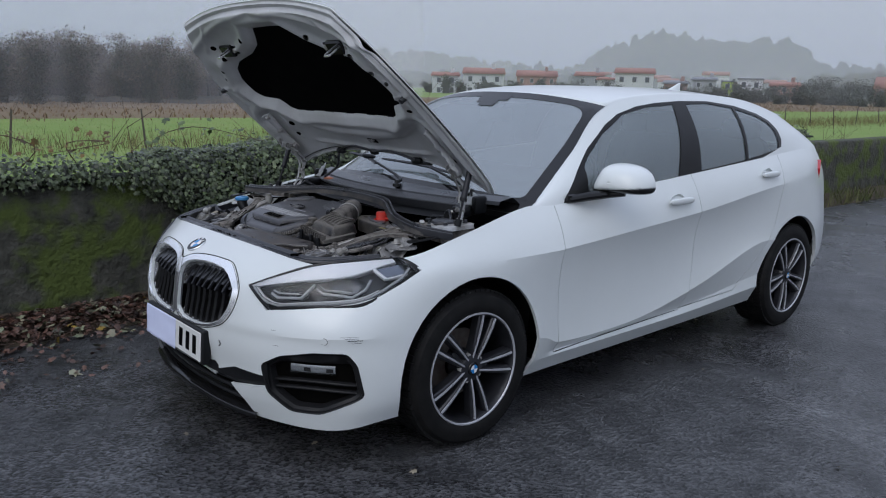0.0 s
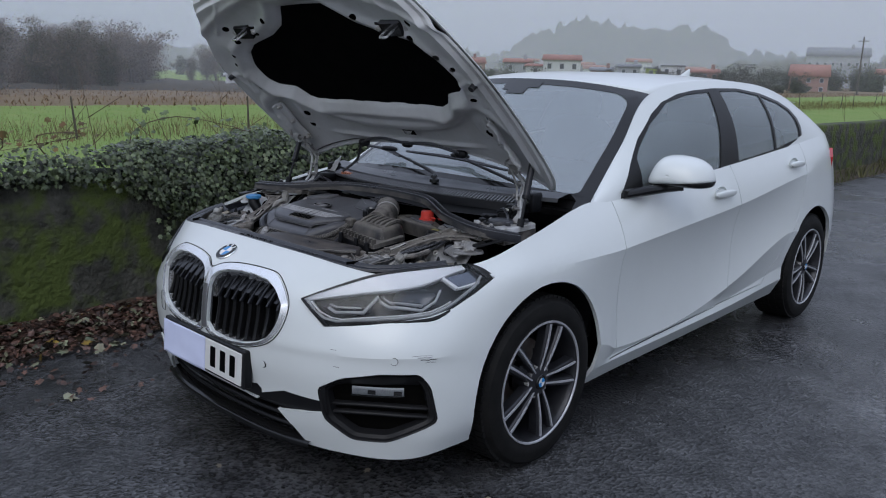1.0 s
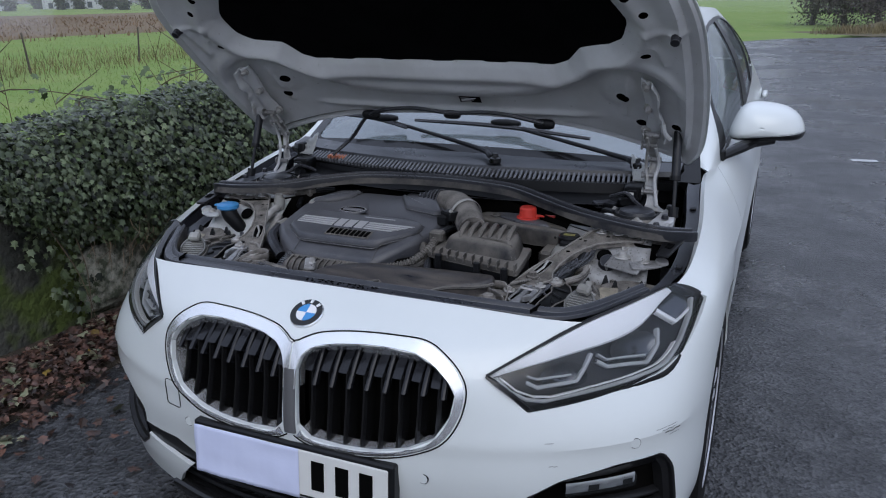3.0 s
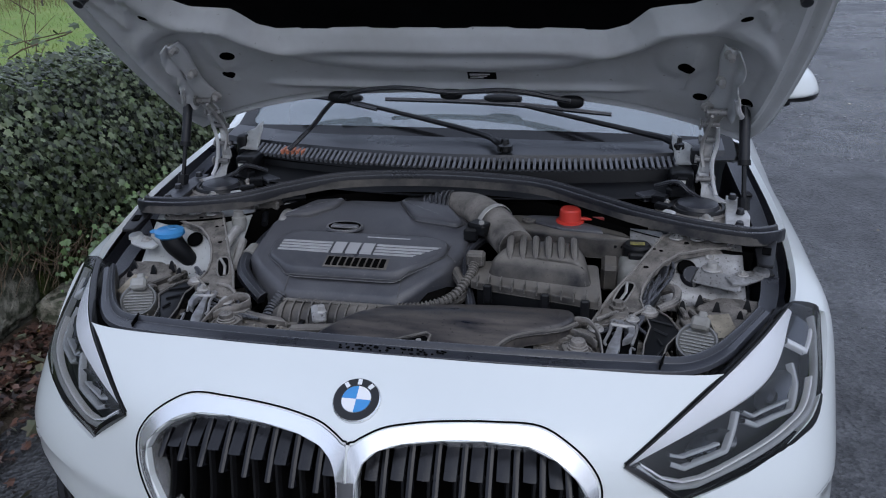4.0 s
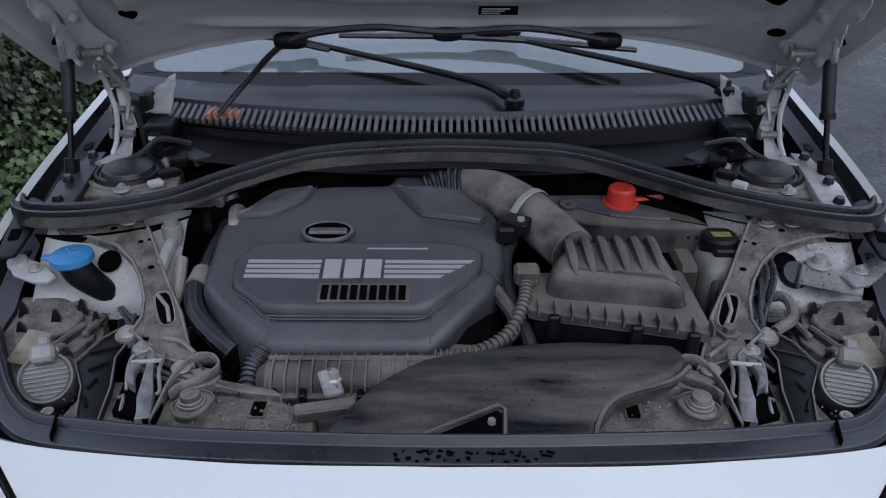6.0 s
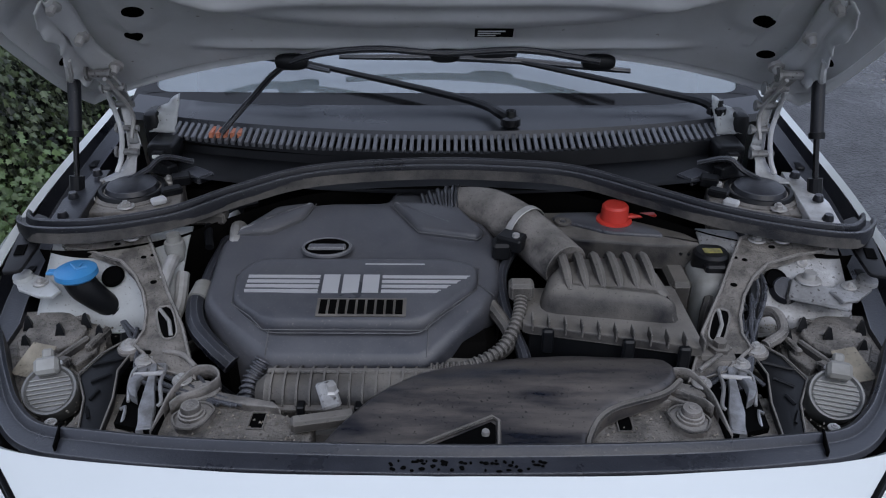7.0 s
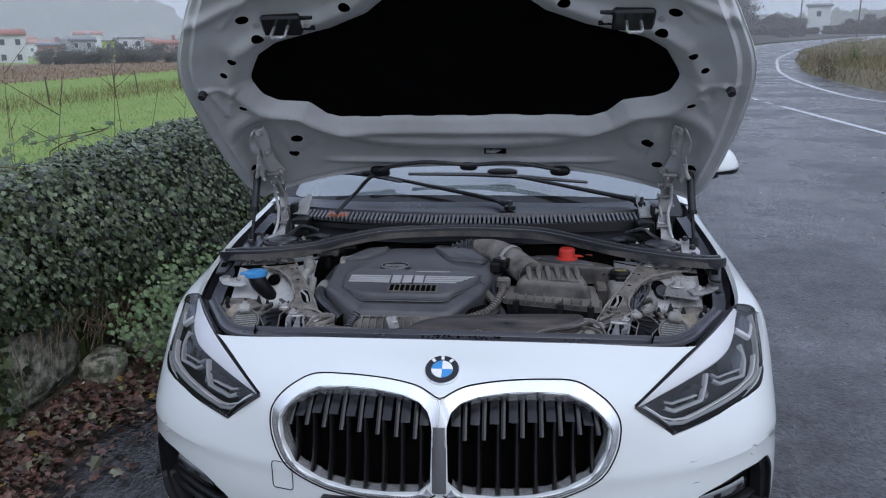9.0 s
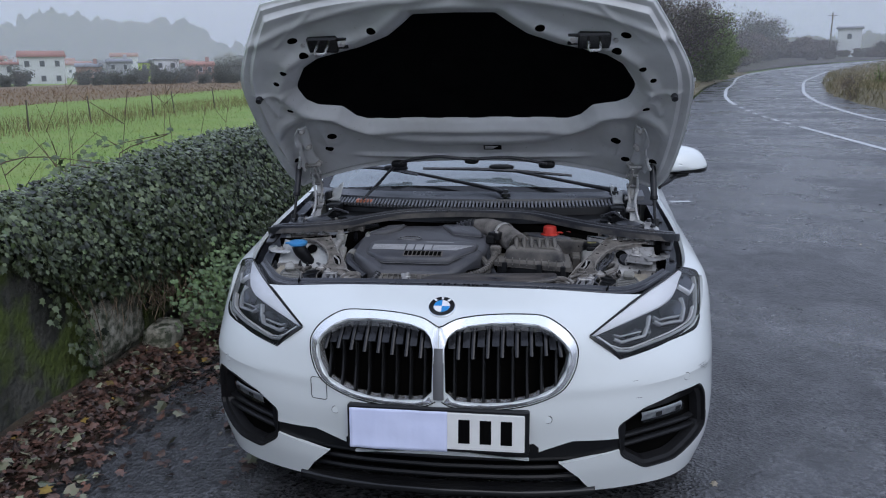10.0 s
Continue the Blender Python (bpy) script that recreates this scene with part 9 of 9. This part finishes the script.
# air filter box with ribs, clips and its clean-air pipe
ab = [(.162, -.245), (.200, -.197), (.262, -.184), (.345, -.189), (.368, -.23), (.384, -.345), (.148, -.312)]
b = flat_prism(rounded(ab, .03, 3), 0.0, .05, .03, 3, .92)
bmesh.ops.triangulate(b, faces=[f for f in b.faces if len(f.verts) > 4])
for v in b.verts:
    v.co.z += .858 + .10 * min(0, v.co.y + .22)
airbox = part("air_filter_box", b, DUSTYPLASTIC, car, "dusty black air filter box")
for k in range(6):
    x = .198 + .027 * k
    part("rib", tube([(x - .002, -.198, .852), (x, -.216, .8630), (x + .002, -.246, .8610), (x + .004, -.276, .8550), (x + .006, -.296, .845)], [.005, .0085, .009, .0085, .004], 8, smooth_n=10), DUSTYPLASTIC, airbox)
part("box_rim", flat_prism(rounded([(.124, -.340), (.140, -.24), (.388, -.23), (.398, -.398), (.26, -.368)], .012, 2), lambda x, y: .812 + .06 * (y + .3), .016, .003), DUSTYPLASTIC, airbox)
part("box_base", flat_prism(rounded([(.136, -.334), (.150, -.24), (.382, -.23), (.388, -.388), (.26, -.360)], .012, 2), .795, .12, .003), BLACKPLASTIC, airbox)
for k in range(11):
    x = .142 + .025 * k
    part("rim_rib", box(x - .0015, -.349 - .0056 * k, .802, x + .0015, -.325 - .0056 * k, .824, .001), DUSTYPLASTIC, airbox)
for x in (.165, .285, .365):
    y = -.352 - .22 * (x - .15)
    part("clip", box(x - .009, y - .008, .770, x + .009, y + .004, .812, .003), BLACKPLASTIC, airbox)
pipe = part("clean_air_pipe", tube([(-.01, -.012, .840), (.03, -.010, .850), (.085, -.040, .858), (.13, -.085, .856), (.165, -.135, .850), (.208, -.215, .842)], [.040, .043, .045, .044, .042, .040], 20, smooth_n=26), DUST, car, "dusty plastic air pipe with a steel clamp")
part("pipe_bellows", tube([(-.03, -.015, .835), (.005, -.010, .845), (.035, -.012, .851)], .046, 20, ribs=5, amp=.0028), RUBBER, pipe)
part("clamp", moved(lathe([(.0462, -.007), (.0475, -.006), (.0475, .006), (.0462, .007)], 28), Matrix.Translation((.146, -.106, .854)) @ Vector((.66, -.75, -.10)).to_track_quat("Z", "Y").to_matrix().to_4x4()), STEEL, pipe)
sens = part("air_sensor", moved(box(-.024, -.016, -.012, .024, .020, .014, .004), Matrix.Translation((.118, -.165, .862)) @ Matrix.Rotation(radians(-30), 4, "Z")), BLACKPLASTIC, pipe)
part("bolt", lathe([(0, .018), (.006, .018), (.007, .006)], 6, "z", (.125, -.172, .864)), STEEL, sens)
part("plug", box(.085, -.185, .835, .118, -.150, .866, .005), BLACKPLASTIC, sens)

# battery-side cover with the red jump-start cap
bcov = part("battery_cover", flat_prism(rounded([(.15, -.045), (.175, -.002), (.30, .0), (.44, -.085), (.475, -.135), (.37, -.132), (.235, -.112), (.18, -.08)], .012, 3), lambda x, y: .842 + .02 * (x - .3) * 0, .05, .008, 2), DUSTYPLASTIC, car, "black plastic cover")
part("cover_step", flat_prism(rounded([(.20, -.040), (.22, -.015), (.29, -.012), (.385, -.075), (.40, -.11), (.30, -.098)], .012, 3), .8475, .01, .004, 2), COVERPLASTIC, bcov)
part("washer", lathe([(.006, .001), (.008, .003), (.015, .003), (.017, 0)], 20, "z", (.222, -.055, .846)), DUSTYPLASTIC, bcov)
cap = part("red_cap", join(lathe([(0, .040), (.021, .040), (.0245, .036), (.026, .012), (.033, .010), (.034, .004), (.033, 0)], 28, "z", (.318, -.048, .840)), moved(box(0, -.008, .012, .062, .008, .018, .003), Matrix.Translation((.336, -.048, .840)) @ Matrix.Rotation(radians(8), 4, "Z"))), REDCAP, car, "red plastic jump-start terminal cap")

# coolant tank
tank = part("coolant_tank", join(superell(.470, -.175, .755, .040, .055, .065, .5, 18, 12), box(.44, -.23, .70, .50, -.14, .76, .01)), CREAMPLASTIC, car, "cloudy plastic coolant tank with a black cap")
part("tank_cap", join(lathe([(0, .034), (.026, .034), (.031, .029), (.032, 0), (.028, -.012)], 22, "z", (.470, -.155, .808)), box(.452, -.196, .806, .488, -.176, .832, .004)), BLACKPLASTIC, tank)
part("cap_sticker", box(.455, -.166, .8425, .486, -.150, .8435, .0), YELLOW, tank)
part("tank_hose", tube([(.455, -.20, .775), (.452, -.232, .785), (.445, -.245, .765), (.448, -.245, .70)], .010, 8, smooth_n=14), DUSTYPLASTIC, tank)

# washer filler with the blue cap
neck = part("washer_filler", join(tube([(-.616, -.232, .828), (-.606, -.234, .805), (-.578, -.224, .765), (-.547, -.205, .712), (-.535, -.195, .68)], [.026, .025, .020, .019, .019], 18, smooth_n=16), ), BLACKPLASTIC, car, "black filler neck with a blue cap")
part("neck_bellows", tube([(-.575, -.222, .760), (-.556, -.211, .728), (-.540, -.199, .69)], .0208, 16, ribs=12, amp=.0012), BLACKPLASTIC, neck)
part("blue_cap", join(lathe([(0, .014), (.028, .0135), (.034, .010), (.035, .001), (.030, -.004)], 30, "z", (-.616, -.232, .832)), box(-.666, -.240, .833, -.640, -.224, .840, .003)), BLUECAP, neck, "blue washer-fluid cap")
for a in (-.4, .1, .6):
    part("cap_mark", tube([(-.616 + .019 * math.cos(a * 2 + 1), -.232 + .014 * math.sin(a * 2 + 1), .8465), (-.616 + .006 * math.cos(a), -.238, .8468)], .0020, 5), pbr("pale_blue_mark", (.10, .30, .55), .5), neck)

# hoses and cables
def hose(name, pts, r, mat, ribs=0, amp=.0, label=""):
    return part(name, tube(pts, r, 10, ribs=ribs, amp=amp, smooth_n=0 if ribs else max(12, len(pts) * 5)), mat, car, label)


hose("corrugated_hose", [(-.015, -.400, .765), (.040, -.400, .772), (.092, -.372, .785), (.120, -.325, .808), (.128, -.285, .828)], .0095, DUSTYPLASTIC, 26, .0018, "grey corrugated hose")
part("hose_socket", box(.108, -.292, .820, .148, -.262, .850, .005), DUSTYPLASTIC, car)
hose("corrugated_hose", [(-.275, -.385, .770), (-.292, -.41, .745), (-.290, -.455, .725), (-.255, -.490, .715), (-.19, -.515, .715)], .013, RUBBER, 20, .0022)
hose("coolant_hose", [(-.415, .055, .82), (-.417, .0, .815), (-.405, -.075, .808), (-.408, -.16, .802), (-.406, -.235, .795)], .0135, RUBBER, label="black coolant hose")
part("hose_collar", tube([(-.418, .025, .818), (-.416, -.012, .815)], .017, 14), STEEL, car)
hose("coolant_hose", [(-.408, -.22, .797), (-.412, -.262, .790), (-.395, -.315, .782), (-.362, -.352, .770), (-.33, -.37, .75)], .0165, RUBBER)
part("hose_band", tube([(-.408, -.215, .797), (-.411, -.252, .792)], .0195, 18), CREAMPLASTIC, car)
hose("coolant_hose", [(-.36, .0, .82), (-.385, -.05, .835), (-.375, -.11, .842), (-.372, -.13, .835)], .012, STEEL)
hose("steel_pipe", [(-.468, -.155, .835), (-.472, -.20, .825), (-.478, -.25, .795), (-.462, -.285, .765), (-.448, -.25, .775), (-.452, -.19, .81)], .011, STEEL, label="bright refrigerant pipe")
part("pipe_valve", lathe([(0, .03), (.012, .03), (.013, .018), (.017, .016), (.018, 0), (.013, -.02)], 16, "z", (-.470, -.16, .842)), CREAMPLASTIC, car)
hose("vacuum_hose", [(.13, -.10, .82), (.10, -.20, .815), (.105, -.28, .79), (.13, -.36, .76), (.13, -.42, .73)], .011, RUBBER)
hose("vacuum_hose", [(.08, -.27, .80), (.11, -.33, .775), (.06, -.37, .755), (.0, -.36, .745)], .012, DUSTYPLASTIC)
hose("wire_loom", [(.52, -.06, .85), (.535, -.12, .842), (.525, -.20, .815), (.51, -.28, .785), (.485, -.345, .770), (.455, -.39, .765)], .010, BLACKPLASTIC, label="taped wire loom")
for k in range(7):
    j = lambda q: random.uniform(-q, q)
    hose("wire", [(.545 + j(.03), -.13 + j(.02), .83), (.525 + j(.02), -.22 + j(.02), .805 + j(.01)), (.492 + j(.012), -.315, .785 + j(.01)), (.462 + j(.02), -.375, .772), (.40 + j(.09), -.42 + j(.03), .755)], .0035, RUBBER)
for k in range(5):
    j = lambda q: random.uniform(-q, q)
    hose("wire", [(-.50 + j(.03), -.30 + j(.02), .775), (-.47 + j(.03), -.36, .768 + j(.01)), (-.42 + j(.04), -.42 + j(.03), .762), (-.33 + j(.05), -.47, .752)], .0035, RUBBER)
hose("loop_pipe", [(.50, -.245, .76), (.545, -.27, .79), (.545, -.32, .785), (.51, -.345, .775)], .009, DUST)
hose("latch_cable", [(.448, -.362, .782), (.42, -.385, .780), (.388, -.412, .777)], .0040, DUST)
hose("latch_cable", [(-.432, -.374, .778), (-.400, -.384, .780), (-.372, -.410, .777)], .0040, DUST)
part("pipe_bracket", join(box(.395, -.385, .770, .455, -.340, .780, .005), lathe([(0, .022), (.010, .022), (.011, .012), (.017, .012), (.018, 0)], 6, "z", (.430, -.364, .776))), DUSTYPLASTIC, car, "dusty bracket with a bolt")
part("fan_shroud", join(box(-.45, -.50, .56, .45, -.44, .715, .01)), DUSTYPLASTIC, car)
# small fittings deep in the bay
for k in range(46):
    x = random.choice((-1, 1)) * random.uniform(.40, .66)
    y, z = random.uniform(-.42, -.16), random.uniform(.64, .735)
    a = random.uniform(0, 180)
    m = Matrix.Translation((x, y, z)) @ Matrix.Rotation(radians(a), 4, "Z") @ Matrix.Rotation(radians(random.uniform(-30, 30)), 4, "X")
    w, d, h = random.uniform(.012, .045), random.uniform(.010, .03), random.uniform(.008, .03)
    shape = box(-w, -d, -h, w, d, h, .004) if k % 3 else lathe([(0, h), (w * .6, h), (w * .65, -h)], 14)
    part("fitting", moved(shape, m), (BLACKPLASTIC, RUBBER, BLACKPLASTIC, STEEL if k % 8 == 3 else DUSTYPLASTIC)[k % 4], car)
for k in range(16):
    x = random.uniform(-.42, .42)
    hose("pipe", [(x, -.44 + random.uniform(0, .05), .70), (x + random.uniform(-.08, .08), -.33, .69 + random.uniform(0, .04)), (x + random.uniform(-.1, .1), -.18, .68)], random.uniform(.005, .012), (RUBBER, BLACKPLASTIC, DUSTYPLASTIC)[k % 3])

# more fittings on the left inner wing
wingside = part("alloy_bracket", moved(join(box(-.05, -.02, -.004, .05, .02, .004, .003), box(-.05, -.02, -.03, -.042, .02, .004, .003)), Matrix.Translation((.635, -.235, .800)) @ Matrix.Rotation(radians(-24), 4, "Z") @ Matrix.Rotation(radians(28), 4, "X")), DIRTYMETAL, car, "tilted alloy bracket")
part("bolt", lathe([(0, .016), (.010, .016), (.011, .004), (.020, .003), (.021, 0)], 20, "z", (.625, -.205, .812)), STEEL, wingside)
part("rubber_plug", moved(lathe([(0, .010), (.020, .009), (.024, .004), (.026, 0)], 22), Matrix.Translation((.588, -.205, .792)) @ Matrix.Rotation(radians(38), 4, "X")), RUBBER, car, "black rubber plug")
part("lattice", join(*[tube([(.40 + .012 * k, -.085, .838), (.425 + .014 * k, -.135, .822)], .0035, 5) for k in range(5)], *[tube([(.39 + .02 * k, -.13, .824), (.425 + .02 * k, -.085, .838)], .0035, 5) for k in range(3)]), BLACKPLASTIC, car, "black plastic lattice")
part("side_duct", box(.395, -.20, .74, .435, -.10, .80, .008), DUSTYPLASTIC, car)
for k in range(9):
    a = random.uniform(0, 6.28)
    bx, by = random.uniform(.50, .68), random.uniform(-.20, -.12)
    part("small_bolt", lathe([(0, .010), (.006, .010), (.0065, .003), (.010, .002), (.010, 0)], 8, "z", (bx, by, .845 - .9 * max(0, -.12 - by) + .004)), STEEL, car)
for k in range(6):
    bx, by = -random.uniform(.47, .68), random.uniform(-.13, -.10)
    part("small_bolt", lathe([(0, .010), (.007, .010), (.0075, .003), (.012, .002), (.012, 0)], 8, "z", (bx, by, .850)), STEEL, car)
hose("wire_loom", [(-.36, .0, .86), (-.40, -.03, .862), (-.43, -.08, .850), (-.42, -.13, .83)], .008, BLACKPLASTIC)
part("fuse_clip", join(box(-.455, -.085, .852, -.400, -.050, .874, .004), box(-.47, -.075, .846, -.44, -.06, .86, .003)), DUSTYPLASTIC, car)
for k in range(5):
    x = -.36 + .10 * k
    part("shroud_clip", box(x - .012, -.470, .712, x + .012, -.452, .738, .003), DUSTYPLASTIC, car)
# grit lying on the crossmember and lamp backs
gv, gf = [], []
rg = random.Random(77)
for k in range(1500):
    s = rg.choice((-1, 1))
    if rg.random() < .5:
        x, y, z = s * rg.uniform(.20, .55), rg.uniform(-.585, -.45), .7462
    else:
        x, y = s * rg.uniform(.54, .70), rg.uniform(-.46, -.24)
        z = .7435 + .05 * (y + .35)
    r_ = rg.uniform(.0008, .0025)
    n0 = len(gv)
    gv += [(x - r_, y - r_, z), (x + r_, y - r_ * .6, z), (x + r_ * .3, y + r_, z), (x, y, z + r_ * 1.3)]
    gf += [(n0, n0 + 1, n0 + 3), (n0 + 1, n0 + 2, n0 + 3), (n0 + 2, n0, n0 + 3)]
tagged(raw("grit", gv, gf, pbr("road_grit", (.24, .215, .18), .9, island=.6), cross), kind="stuff")
